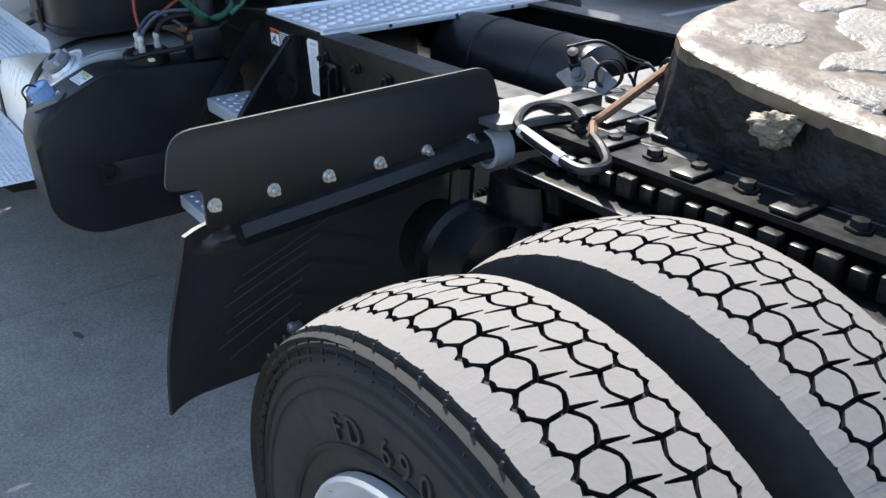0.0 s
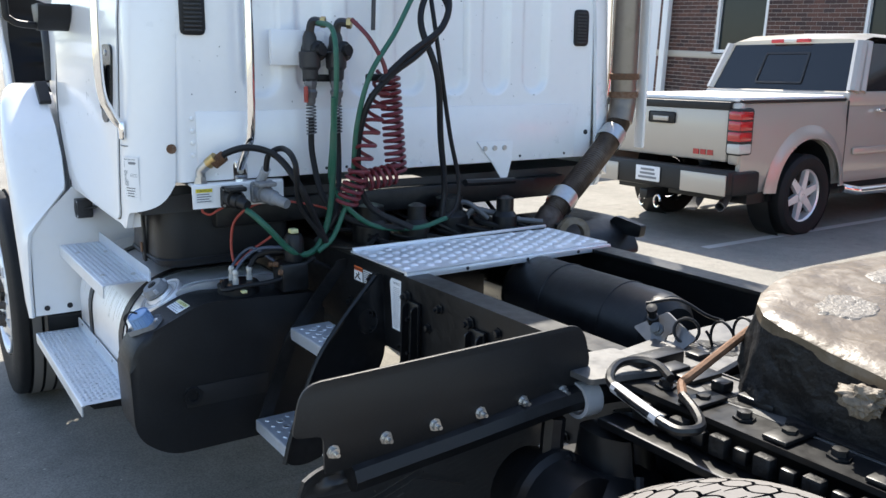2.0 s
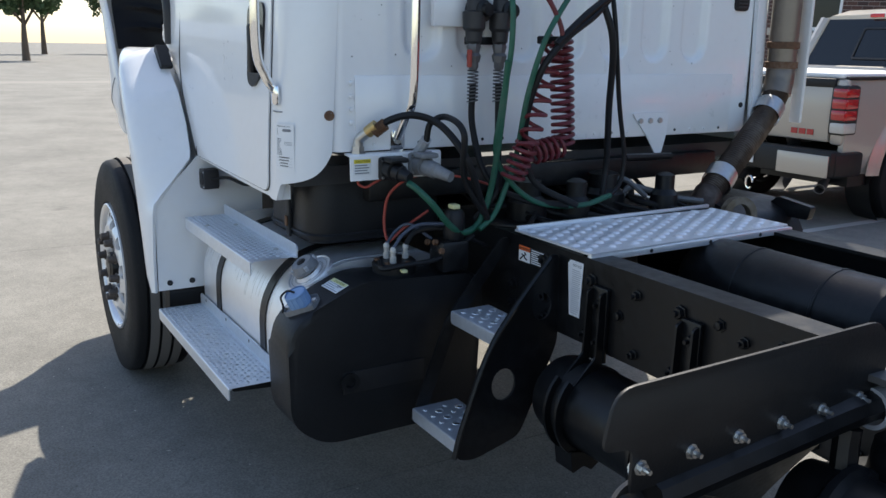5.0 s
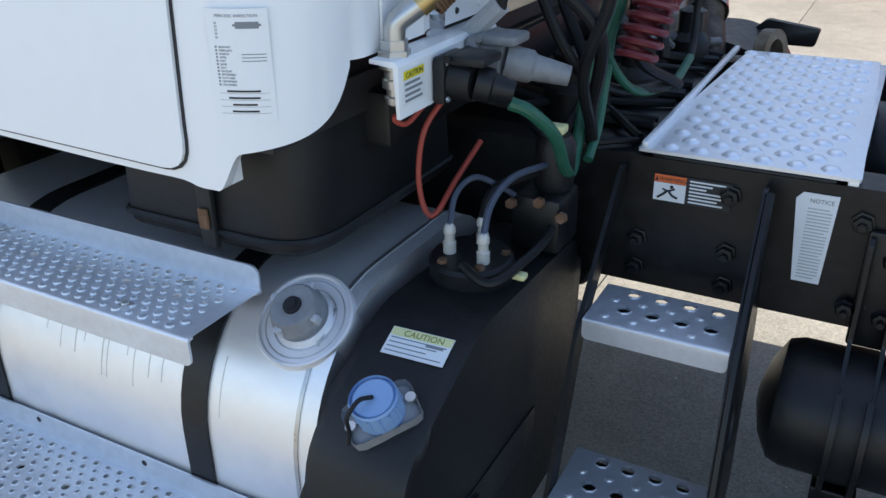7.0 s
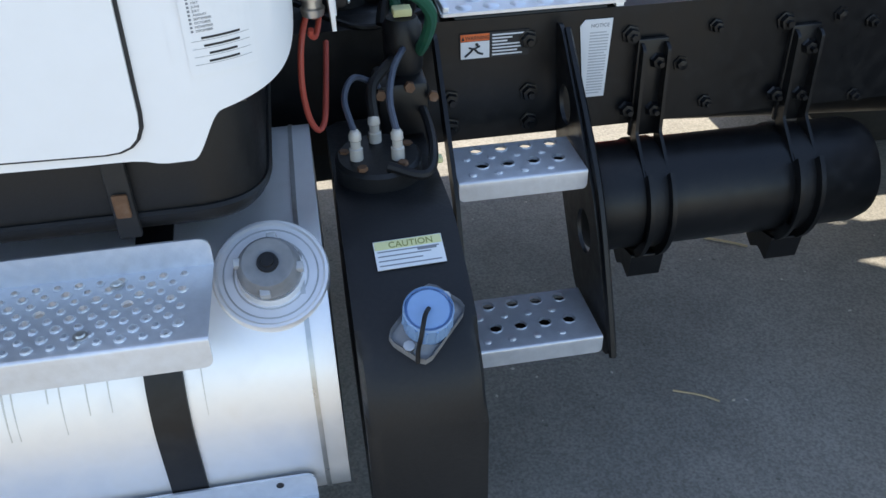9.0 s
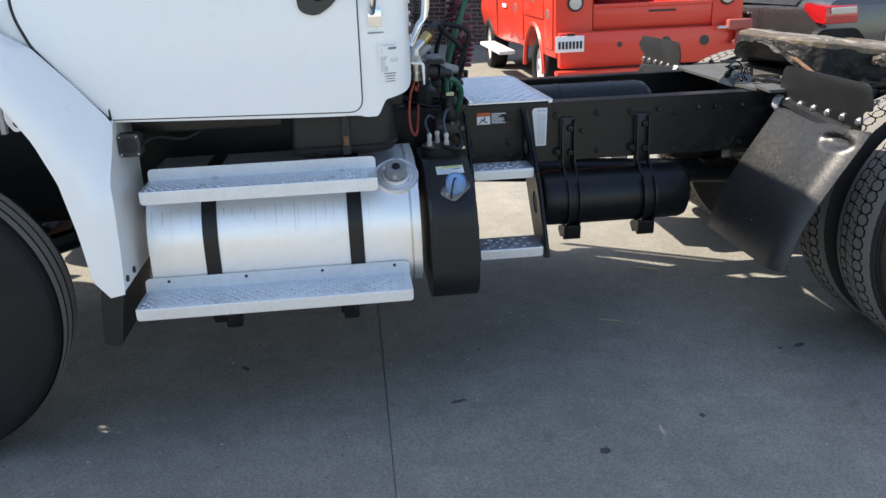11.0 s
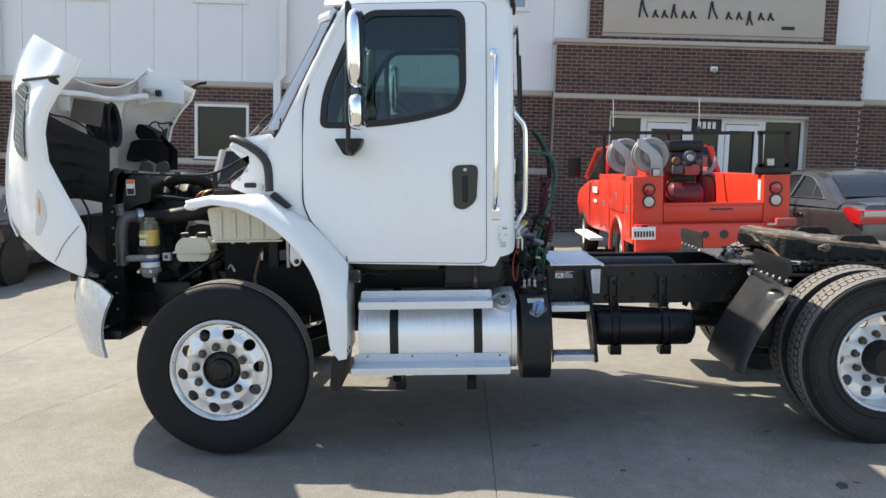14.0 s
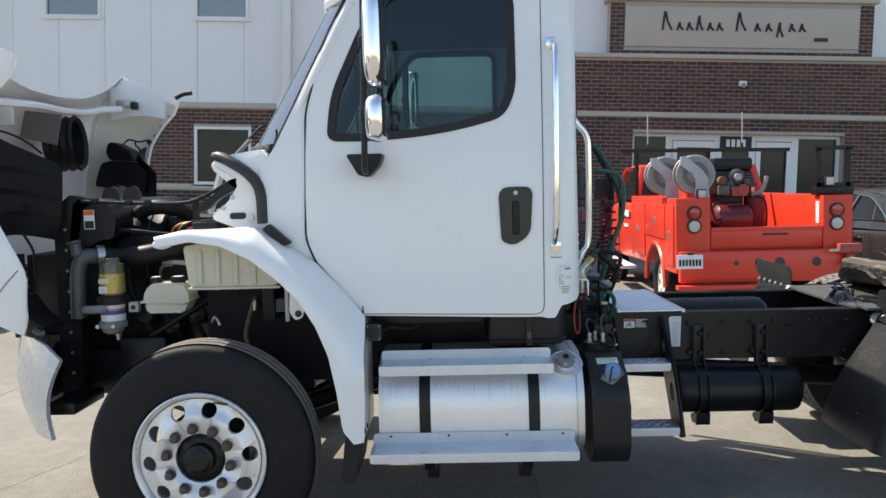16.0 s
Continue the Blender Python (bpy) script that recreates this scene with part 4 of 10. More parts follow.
for s in (-1, 1):
    part("leaf_spring", tube([(-0.65, s * 0.42, 0.68), (0, s * 0.42, 0.50), (0.75, s * 0.42, 0.68)], 0.045), BLACK_FRAME, truck)
    part("air_spring", lathe((3.42, s * 0.60, 0.50), (0, 0, 1), [(0, 0.08), (0.02, 0.13), (0.10, 0.15), (0.16, 0.135), (0.24, 0.15), (0.34, 0.14), (0.37, 0.09)], 26), BLACK_PLASTIC, truck, "black rubber air spring")
    part("spring_casting", loft([[(3.43 + 0.21 * math.cos(q * 0.2618) * k * (1 + 0.12 * math.cos(3 * q * 0.2618)), s * (0.585 + 0.12 * math.sin(q * 0.2618) * k), z) for q in range(24)]
                                 for z, k in ((0.48, 0.42), (0.54, 0.60), (0.64, 0.66), (0.74, 0.60), (0.82, 0.46), (0.88, 0.34), (0.94, 0.30))]), BLACK_FRAME, truck, "smooth black cast axle bracket")
    part("spring_brake", lathe((3.30, s * 0.70, 0.80), (1, 0.05, 0), [(0, 0.03), (0.01, 0.085), (0.08, 0.095), (0.09, 0.108), (0.105, 0.108), (0.115, 0.095), (0.20, 0.09), (0.23, 0.03)], 26), BLACK_FRAME, truck)
    part("brake_chamber", lathe((3.58, s * 0.42, 0.62), (0.5, s * 0.1, 0.85), [(0, 0.04), (0.02, 0.085), (0.09, 0.09), (0.10, 0.105), (0.115, 0.105), (0.125, 0.09), (0.20, 0.085), (0.23, 0.04)], 24), BLACK_FRAME, truck)
    part("shock_absorber", cyl((3.55, s * 0.55, 0.50), (3.42, s * 0.50, 0.96), 0.04), BLACK_FRAME, truck)
    part("trailing_arm", box((3.20, s * 0.5 - 0.05, 0.42), (4.0, s * 0.5 + 0.05, 0.50), 0.015), BLACK_FRAME, truck)
    for x, z in ((3.37, 0.86), (3.41, 0.885), (3.33, 0.83)):
        part("bracket_bolt", lathe((x, s * 0.655, z), (-0.2, s, 0.2), [(0, 0.017), (0.006, 0.017), (0.006, 0.011), (0.018, 0.010), (0.018, 0.0001)], 6), BLACK_FRAME, truck)
    part("brake_hose", tube([(3.56, s * 0.62, 0.90), (3.60, s * 0.66, 0.82), (3.58, s * 0.67, 0.70), (3.52, s * 0.66, 0.60)], 0.010), HOSE_BLACK, truck)

# quarter fender in front of the drive tyres
for s in (-1, 1):
    def sheet(a, b, s=s):
        z = 0.975 - 0.510 * b
        x = 3.335 - 0.28 * math.sin(b * 1.35) ** 1.1
        y = 0.60 + 0.615 * a
        curl = max(0.0, (a - 0.86) / 0.14)
        x += 0.035 * curl ** 2
        rib = 0.0012 if 0.1 < a < 0.8 and 0.12 < b < 0.92 and ((a * 1.2 + b) * 9) % 1.5 < 0.22 else 0.0
        dent = -0.028 * math.exp(-(((a - 0.815) / 0.125) ** 2 + ((b - 0.105) / 0.052) ** 2) ** 3)
        return (x - rib - dent, s * y, z)
    fender = part("quarter_fender", grid(60, 76, sheet, 0.006), FENDER_PLASTIC, truck, "black moulded plastic quarter fender")
    part("fender_bolt", lathe((3.098, s * 0.925, 0.572), (1, 0, 0.35), [(0, 0.019), (0.004, 0.019), (0.004, 0.012), (0.016, 0.011), (0.017, 0.0001)], 8), STEEL, fender)
    # Ribs in a lighter plastic: their sunlit edges are put into the colour.
    for k in range(7):
        a0, b0 = 0.52 + 0.02 * (k % 3), 0.14 + 0.085 * k
        part("mould_rib", tube([Vector(sheet(a0 + 0.25 * q / 5, b0 + 0.20 * q / 5)) + Vector((0.0065, 0, 0)) for q in range(6)], 0.0016, seg=5, smooth=False), GREY_PLASTIC, fender)
        if k % 2:
            part("mould_rib", tube([Vector(sheet(a0 - 0.25 * q / 5, b0 + 0.16 * q / 5)) + Vector((0.0065, 0, 0)) for q in range(6)], 0.0016, seg=5, smooth=False), GREY_PLASTIC, fender)
    outline = rounded([(s * 0.60, 0.972), (s * 1.172, 0.972), (s * 1.172, 1.043), (s * 1.230, 1.050), (s * 1.210, 1.140), (s * 0.590, 1.146), (s * 0.566, 1.06)], [0.005, 0.005, 0.012, 0.015, 0.035, 0.04, 0.02])
    fin = part("upper_flap", prism(outline, "x", 3.352, 3.358, 0.001), BLACK_PLASTIC, fender, "flat black flap bolted along the fender top")
    for k in range(6):
        y = s * (1.156 - 0.1033 * k)
        part("flap_bolt", lathe((3.352, y, 1.011), (1, 0, 0), [(0.004, 0.0001), (0.0065, 0.0125), (0.008, 0.0125), (0.008, 0.0085), (0.016, 0.0085), (0.016, 0.004), (0.027, 0.004), (0.027, 0.0001)], 8), STEEL, fin)
    for k in range(6):
        part("flap_bolt", lathe((3.352, s * (1.156 - 0.1033 * k), 1.004), (-1, 0, 0), [(0.0, 0.016), (0.003, 0.016), (0.003, 0.010), (0.011, 0.009), (0.012, 0.0001)], 8), STEEL, fin)
    part("support_tube", tube([(3.375, s * 0.44, 0.985), (3.36, s * 0.62, 0.99), (3.35, s * 0.90, 0.965), (3.35, s * 1.12, 0.95)], 0.028), BLACK_FRAME, fender)
    part("brace_tube", tube([(3.36, s * 0.66, 0.96), (3.36, s * 0.68, 0.80), (3.24, s * 0.66, 0.55)], 0.024), BLACK_FRAME, fender)
    part("clamp_band", lathe((3.362, s * 0.585, 0.984), (0, s, 0), [(-0.022, 0.0385), (0.022, 0.0385), (0.022, 0.030), (-0.022, 0.030)], 24, closed=True), REEL_GREY, fender, "pale clamp band")

# ---- tanks and steps on the driver's side ----
def tank_profile(o):
    """The tank's end outline, o metres outside its skin: a wide bend on the upper outer side."""
    pts = []
    for cy, cz, r, a0 in ((-0.855, 0.680, 0.24, 180), (-0.64, 0.780, 0.14, 90), (-0.64, 0.615, 0.14, 0), (-0.985, 0.585, 0.11, -90)):
        pts += [(cy + (r + o) * math.cos(radians(a0 - 7.5 * k)), cz + (r + o) * math.sin(radians(a0 - 7.5 * k))) for k in range(13)]
    return pts[::-1]


fuel = part("fuel_tank", prism(tank_profile(0), "x", 0.805, 1.765, 0.02), ALUMINIUM, truck, "polished aluminium fuel tank, lightly stained")
for x in (0.995, 1.505):
    part("strap", prism(tank_profile(0.005), "x", x, x + 0.052), BLACK_FRAME, fuel, "black tank strap")
part("weld_seam", prism(tank_profile(0.002), "x", 1.728, 1.735), STEEL, fuel)
random.seed(21)
for k in range(26):
    x = 0.83 + 0.030 * k + random.uniform(-0.010, 0.010)
    rows_ = [(-0.855 - 0.2405 * math.cos(radians(a)), 0.680 + 0.2405 * math.sin(radians(a))) for a in (34, 28, 22, 16, 10)][:random.choice((2, 3, 3, 4, 5))]
    if not (0.98 < x < 1.06 or 1.49 < x < 1.57 or x > 1.60):
        w_ = random.uniform(0.0006, 0.0018)
        part("drip_mark", loft([[(x - w_ * q, y, z), (x + w_ * q, y, z), (x + w_ * q, y + 0.001, z - 0.0005), (x - w_ * q, y + 0.001, z - 0.0005)] for q, (y, z) in zip((1, 0.9, 0.7, 0.5, 0.3), rows_)]), DRIP, fuel)
CAPP = Vector((1.690, -0.987, 0.873))
TILT = Vector((0, -0.574, 0.819)).normalized()
part("filler_disc", lathe(CAPP, TILT, [(-0.030, 0.082), (0.006, 0.082), (0.0095, 0.080), (0.0095, 0.076), (0.0065, 0.073), (0.0055, 0.060), (0.0055, 0.048), (0.012, 0.046), (0.018, 0.045)], 44), ALUMINIUM, fuel, "dished aluminium filler ring")
for r_, h_ in ((0.066, 0.0062), (0.052, 0.0060)):
    part("ring_groove", lathe(CAPP + TILT * h_, TILT, [(0, r_ + 0.0012), (0.0004, r_), (0, r_ - 0.0012)], 40, cap=False), STEEL, fuel, fix=False)
cap = part("filler_cap", lathe(CAPP + TILT * 0.022, TILT, [(0, 0.043), (0.006, 0.0445), (0.012, 0.0445), (0.016, 0.041), (0.026, 0.039), (0.031, 0.035), (0.032, 0.024), (0.030, 0.018), (0.030, 0.0001)], 30), CAP_GREY, fuel, "grey fuel cap")
part("cap_lock", lathe(CAPP + TILT * 0.0522, TILT, [(0, 0.015), (0.004, 0.014), (0.004, 0.009), (0.007, 0.008), (0.007, 0.0001)], 18), BLACK_PLASTIC, cap)
for i in range(4):
    a = 1.571 * i + 0.5
    u, v = ring_frame(TILT)
    part("cap_lug", box((-0.007, -0.006, 0), (0.007, 0.006, 0.016), 0.002, m=Matrix.Translation(CAPP + TILT * 0.032 + 0.0405 * (math.cos(a) * u + math.sin(a) * v)) @ TILT.to_track_quat("Z", "Y").to_matrix().to_4x4()), REEL_GREY, cap)


def punched_cell(bm, xa, xb, ya, yb, z, r, rise, foot, through_it=True):
    """One cell of a pressed tread: a raised collar round a punched hole, or a closed button."""
    cx, cy = (xa + xb) / 2, (ya + yb) / 2
    turn = [radians(45 * k) for k in range(8)]
    edge = [(xb, cy), (xb, yb), (cx, yb), (xa, yb), (xa, cy), (xa, ya), (cx, ya), (xb, ya)]
    rings = [[bm.verts.new((x, y, z)) for x, y in edge]]
    for q, h in ((r * foot, 0.0), (r * (0.3 + 0.7 * foot), rise * 0.75), (r, rise)) + (((r * 0.96, -0.004),) if through_it else ()):
        rings.append([bm.verts.new((cx + q * math.cos(t), cy + q * math.sin(t), z + h)) for t in turn])
    for A, B in zip(rings, rings[1:]):
        for k in range(8):
            j = (k + 1) % 8
            bm.faces.new((A[k], A[j], B[j], B[k]))
    if not through_it:
        bm.faces.new(rings[-1])


def tread_step(name, x0, x1, y_out, y_in, z, lip, upstand, rows, parent, label, big=0.0, pitch=0.042):
    """A folded aluminium step with a lip, a back upstand and a pressed tread with punched holes."""
    t = 0.004
    ya, yb = y_out + 0.011, y_in - 0.007
    bm = mesh()

    def plain(xa, xb, a, b):
        if xb - xa > 1e-5:
            bm.faces.new([bm.verts.new(v) for v in ((xa, a, z), (xb, a, z), (xb, (a + b) / 2, z), (xb, b, z), (xa, b, z), (xa, (a + b) / 2, z))])

    n = int((x1 - x0 - 0.012 - pitch / 2) / pitch)
    h = (yb - ya) / rows
    for j in range(rows):
        xs = x0 + 0.006 + (pitch / 2 if j % 2 else 0)
        a, b = ya + h * j, ya + h * (j + 1)
        plain(x0, xs, a, b)
        plain(xs + pitch * n, x1, a, b)
        for i in range(n):
            xa = xs + pitch * i
            if big and j % 2:
                punched_cell(bm, xa, xa + pitch, a, b, z, big, 0.0025, 1.14)
            elif big:
                punched_cell(bm, xa, xa + pitch, a, b, z, 0.005, 0.0035, 1.7, False)
            elif j == rows // 2 and i % 4 == 1:
                punched_cell(bm, xa, xa + pitch, a, b, z, 0.0078, 0.0006, 1.06)
            else:
                punched_cell(bm, xa, xa + pitch, a, b, z, 0.0056 if (i + j // 2) % 2 else 0.0043, 0.0026, 1.42)
    bmesh.ops.remove_doubles(bm, verts=bm.verts[:], dist=1e-4)
    st = part(name, bm, STEP_ALU, parent, label, fix=False)
    front = rounded([(y_out, z - 0.014), (y_out, z), (ya, z), (ya, z - t), (y_out + t, z - t), (y_out + t, z - 0.014)], [0, 0.009, 0, 0, 0.005, 0], 4)
    part("fold", prism(front, "x", x0, x1), STEP_ALU, st)
    part("front_lip", prism(rounded([(x0, z - 0.014), (x0, z - lip), (x1, z - lip), (x1, z - 0.014)], [0, 0.018, 0.018, 0]), "y", y_out, y_out + t), STEP_ALU, st)
    plain_back = prism([(yb, z), (y_in, z), (y_in, z - t), (yb, z - t)], "x", x0, x1)
    part("back_fold", plain_back, STEP_ALU, st)
    # Added plate, not a known part: puts darkness behind the punched holes.
    if big:
        part("hole_backing", box((x0 + 0.004, y_out + 0.006, z - 0.026), (x1 - 0.004, y_in - 0.004, z - 0.018)), BLACK_FRAME, st, "black backing added to darken the tread holes")
    if upstand:
        part("upstand", prism(rounded([(x0, z - t), (x1, z - t), (x1, z + upstand), (x0, z + upstand)], [0, 0, 0.018, 0.018]), "y", y_in, y_in + t), STEP_ALU, st)
    return st


upper = tread_step("upper_cab_step", 0.818, 1.618, -1.162, -1.004, 0.915, 0.046, 0.042, 8, truck, "perforated aluminium upper cab step", 0.0, 0.027)
for x in (1.04, 1.48):
    for y in (-1.130, -1.030):
        part("step_screw", lathe((x + 0.3 * (y + 1.08), y, 0.915), (0, 0, 1), [(0.0005, 0.0095), (0.0035, 0.0095), (0.004, 0.0065), (0.0065, 0.0050), (0.0070, 0.0001)], 12), STEEL, upper, "zinc screw and washer")
tread_step("lower_cab_step", 0.778, 1.714, -1.276, -1.106, 0.540, 0.042, 0.046, 9, truck, "perforated aluminium lower cab step", 0.0, 0.029)
for x in (0.86, 1.13, 1.40, 1.66):
    part("upstand_hole", cyl((x, -1.1065, 0.572), (x, -1.1055, 0.572), 0.006, seg=10), INK, truck)
for x in (1.02, 1.46):
    part("step_bracket", prism([(-1.25, 0.49), (-0.62, 0.44), (-0.62, 0.40), (-1.20, 0.44)], "x", x, x + 0.05), BLACK_FRAME, truck)
    part("step_hanger", box((x + 0.0, -1.0, 0.33), (x + 0.06, -0.94, 0.46), 0.01), BLACK_FRAME, truck)

# diesel exhaust fluid tank
prof = rounded([(-1.165, 0.49), (-1.06, 0.408), (-0.52, 0.408), (-0.50, 0.885), (-0.93, 0.906), (-1.172, 0.80)], [0.10, 0.10, 0.06, 0.06, 0.05, 0.09], 6)
deft = part("fluid_tank", prism(prof, "x", 1.795, 1.965, 0.022), BLACK_PLASTIC, truck, "black moulded exhaust fluid tank with a blue cap")
part("recess", box((1.9655, -1.00, 0.56), (1.9685, -0.72, 0.63), 0.001), BLACK_TRIM, deft)
part("drain_boss", lathe((1.966, -0.98, 0.60), (1, 0, 0), [(0, 0.03), (0.012, 0.03), (0.012, 0.018), (0.004, 0.016)], 18), BLACK_PLASTIC, deft)
DC = Vector((1.894, -1.098, 0.840))
DN = Vector((0, -0.45, 0.893)).normalized()
dm = Matrix.Translation(DC) @ DN.to_track_quat("Z", "Y").to_matrix().to_4x4()
fl = part("cap_flange", box((-0.034, -0.052, -0.006), (0.034, 0.052, 0.004), 0.014, m=dm @ Matrix.Rotation(-0.75, 4, "Z")), CAP_GREY, deft)
bc = part("blue_cap", lathe(DC, DN, [(0, 0.033), (0.008, 0.034), (0.040, 0.032), (0.045, 0.028), (0.045, 0.0001)], 28), BLUE_CAP, deft, "pale blue screw cap")
part("cap_rim", lathe(DC + DN * 0.040, DN, [(0, 0.0325), (0.004, 0.0345), (0.008, 0.0325)], 28, cap=False), BLUE_CAP, bc)
for k in range(14):
    a = 2 * math.pi * k / 14
    part("cap_ridge", cyl(dm @ Vector((0.0335 * math.cos(a), 0.0335 * math.sin(a), 0.010)), dm @ Vector((0.0325 * math.cos(a), 0.0325 * math.sin(a), 0.038)), 0.0022, seg=6), BLUE_CAP, bc)
part("tether", tube([DC + DN * 0.047, DC + DN * 0.052 + Vector((-0.008, -0.018, 0)), DC + DN * 0.040 + Vector((-0.016, -0.040, -0.008)), DC + DN * 0.010 + Vector((-0.020, -0.046, -0.010)), DC + Vector((-0.022, -0.052, -0.022))], 0.0032), HOSE_BLACK, bc)
for k in (-1, 1):
    part("flange_bolt", lathe(dm @ Vector((k * 0.030, k * 0.033, 0.003)), DN, [(0, 0.009), (0.006, 0.008), (0.006, 0.0001)], 8), STEEL, fl)
LM = Matrix.Translation((1.888, -0.987, 0.8825)) @ Matrix.Rotation(0.41, 4, "X") @ Matrix.Rotation(0.03, 4, "Z")
lab = part("caution_label", box((-0.050, -0.024, 0.001), (0.050, 0.024, 0.0025), m=LM), LABEL_WHITE, deft, "white fluid caution label with yellow heading")
part("label_heading", box((-0.049, 0.009, 0.0026), (0.049, 0.023, 0.0030), m=LM), LABEL_PALE_YELLOW, lab)
letters("caution_word", "CAUTION", 0.0145, LM @ Matrix.Translation((-0.029, 0.0105, 0.0033)), INK_OLIVE, lab, 0.0002)
for k in range(4):
    part("text_bar", box((-0.046, 0.0045 - 0.0078 * k, 0.0026), (0.044 - 0.013 * (k % 3), 0.0062 - 0.0078 * k, 0.0030), m=LM), INK_GREY, lab)
part("text_bar", box((0.012, 0.001, 0.0026), (0.040, 0.0055, 0.0031), m=LM), INK_GREY, lab)
hd = part("sender_flange", lathe((1.870, -0.776, 0.918), (0.0, -0.05, 1), [(-0.02, 0.070), (0.012, 0.070), (0.018, 0.064), (0.018, 0.0001)], 28), BLACK_PLASTIC, deft)
for dx, dy in ((-0.035, -0.01), (0.03, -0.02), (0.0, 0.04)):
    part("connector", lathe((1.870 + dx, -0.776 + dy, 0.934), (0, 0, 1), [(0, 0.011), (0.020, 0.011), (0.022, 0.0085), (0.034, 0.0085), (0.036, 0.0105), (0.046, 0.0100), (0.052, 0.006)], 12), CLEAR_LENS, hd)
for k in range(5):
    a = 1.25 * k + 0.4
    part("flange_screw", lathe((1.870 + 0.055 * math.cos(a), -0.776 + 0.055 * math.sin(a), 0.934), (0, 0, 1), [(0, 0.009), (0.006, 0.008), (0.006, 0.0001)], 6), RUST, hd)
part("fluid_line", tube([(1.835, -0.786, 0.98), (1.826, -0.745, 1.02), (1.845, -0.71, 1.04), (1.88, -0.67, 1.01), (1.90, -0.62, 0.97)], 0.0052), HOSE_BLUISH, deft)
part("fluid_line", tube([(1.900, -0.796, 0.98), (1.896, -0.76, 1.02), (1.91, -0.71, 1.05), (1.94, -0.62, 1.05)], 0.0058), HOSE_BLUISH, deft)
part("fluid_line", tube([(1.870, -0.736, 0.98), (1.875, -0.70, 1.02), (1.92, -0.62, 1.03), (1.92, -0.45, 0.95)], 0.009), HOSE_BLACK, deft)
part("wiring_plug", box((1.950, -0.80, 0.918), (1.972, -0.782, 0.928), 0.003), LABEL_PALE_YELLOW, deft)
part("wiring_loop", tube([(1.88, -0.83, 0.94), (1.935, -0.85, 0.93), (1.958, -0.79, 0.94), (1.962, -0.66, 0.95), (1.93, -0.52, 1.0)], 0.008), HOSE_BLACK, deft)
part("pump_body", lathe((1.94, -0.60, 1.0), (0, 0, 1), [(0, 0.03), (0.01, 0.034), (0.08, 0.034), (0.095, 0.026), (0.10, 0.0001)], 18), BLACK_PLASTIC, deft)
part("pump_base", box((1.885, -0.66, 0.90), (1.975, -0.56, 1.00), 0.012), BLACK_FRAME, deft)
for dx, dz in ((0.0, 0.0), (0.05, 0.01), (0.09, -0.01)):
    part("pump_bolt", lathe((1.89 + dx, -0.662, 0.985 + dz), (0, -1, 0.2), [(0, 0.010), (0.012, 0.009), (0.012, 0.0001)], 6), RUST, deft)
part("pump_cap", box((1.925, -0.615, 1.098), (1.957, -0.588, 1.112), 0.003), LABEL_PALE_YELLOW, deft)

# catwalk plate with pressed buttons
cat = part("catwalk_plate", prism(rounded([(2.035, -0.434), (2.405, -0.434), (2.385, 0.440), (2.075, 0.440)], 0.006), "z", 1.028, 1.034), PLATE_ALU, truck, "pressed aluminium catwalk plate")
bm = mesh()
for j in range(19):
    y = -0.405 + 0.0452 * j
    for i in range(6):
        x = 2.085 + 0.054 * i + (0.027 if j % 2 else 0)
        if x < 2.375:
            lathe((x, y, 1.034), (0, 0, 1), [(0.0, 0.017), (0.004, 0.013), (0.0058, 0.006), (0.006, 0.0001)], 10, bm=bm, cap=False)
part("pressed_button", bm, PLATE_ALU, cat, kind="stuff")
part("plate_lip", box((2.385, -0.43, 1.008), (2.402, 0.44, 1.0279), 0.002), PLATE_ALU, cat)
part("plate_lip", box((2.04, -0.43, 1.034), (2.052, 0.43, 1.046), 0.002), PLATE_ALU, cat)
for y in (-0.2, 0.05, 0.28):
    part("lip_hole", cyl((2.403, y, 1.018), (2.4045, y, 1.018), 0.006, seg=10), INK, cat)
part("plate_support", box((2.06, -0.43, 0.96), (2.37, -0.35, 1.026), 0.006), BLACK_FRAME, truck)
# side ladder below the catwalk
def ladder_plate(pts, holes, x0, x1):
    rings = [[(cy + q * math.cos(-2 * math.pi * i / 20), cz + q * 1.15 * math.sin(-2 * math.pi * i / 20)) for i in range(20)] for cy, cz, q in holes]
    return holed(rounded(pts, 0.03), rings, lambda u, v, d: (x0 + 0.05 * (0.78 - v) + d, u, v), x1 - x0)


lad = part("side_ladder", ladder_plate([(-0.44, 1.005), (-0.47, 1.005), (-0.60, 0.86), (-0.69, 0.74), (-0.775, 0.54), (-0.805, 0.445), (-0.74, 0.43), (-0.58, 0.47), (-0.50, 0.62), (-0.44, 0.74)], [(-0.50, 0.855, 0.036), (-0.635, 0.64, 0.042)], 2.273, 2.281), BLACK_FRAME, truck, "black steel side ladder bracket with round holes")
part("ladder_flange", tube([(2.274, -0.472, 1.0), (2.281, -0.605, 0.86), (2.287, -0.695, 0.74), (2.294, -0.778, 0.54), (2.298, -0.806, 0.45)], 0.008, seg=6), BLACK_FRAME, lad)
part("ladder_side", prism(rounded([(-0.44, 1.005), (-0.475, 1.005), (-0.67, 0.77), (-0.795, 0.45), (-0.755, 0.435), (-0.63, 0.75), (-0.44, 0.98)], 0.02), "x", 2.014, 2.022), BLACK_FRAME, lad)
tread_step("ladder_step", 2.024, 2.271, -0.657, -0.515, 0.792, 0.040, 0.0, 4, truck, "perforated aluminium ladder step", 0.013, 0.050)
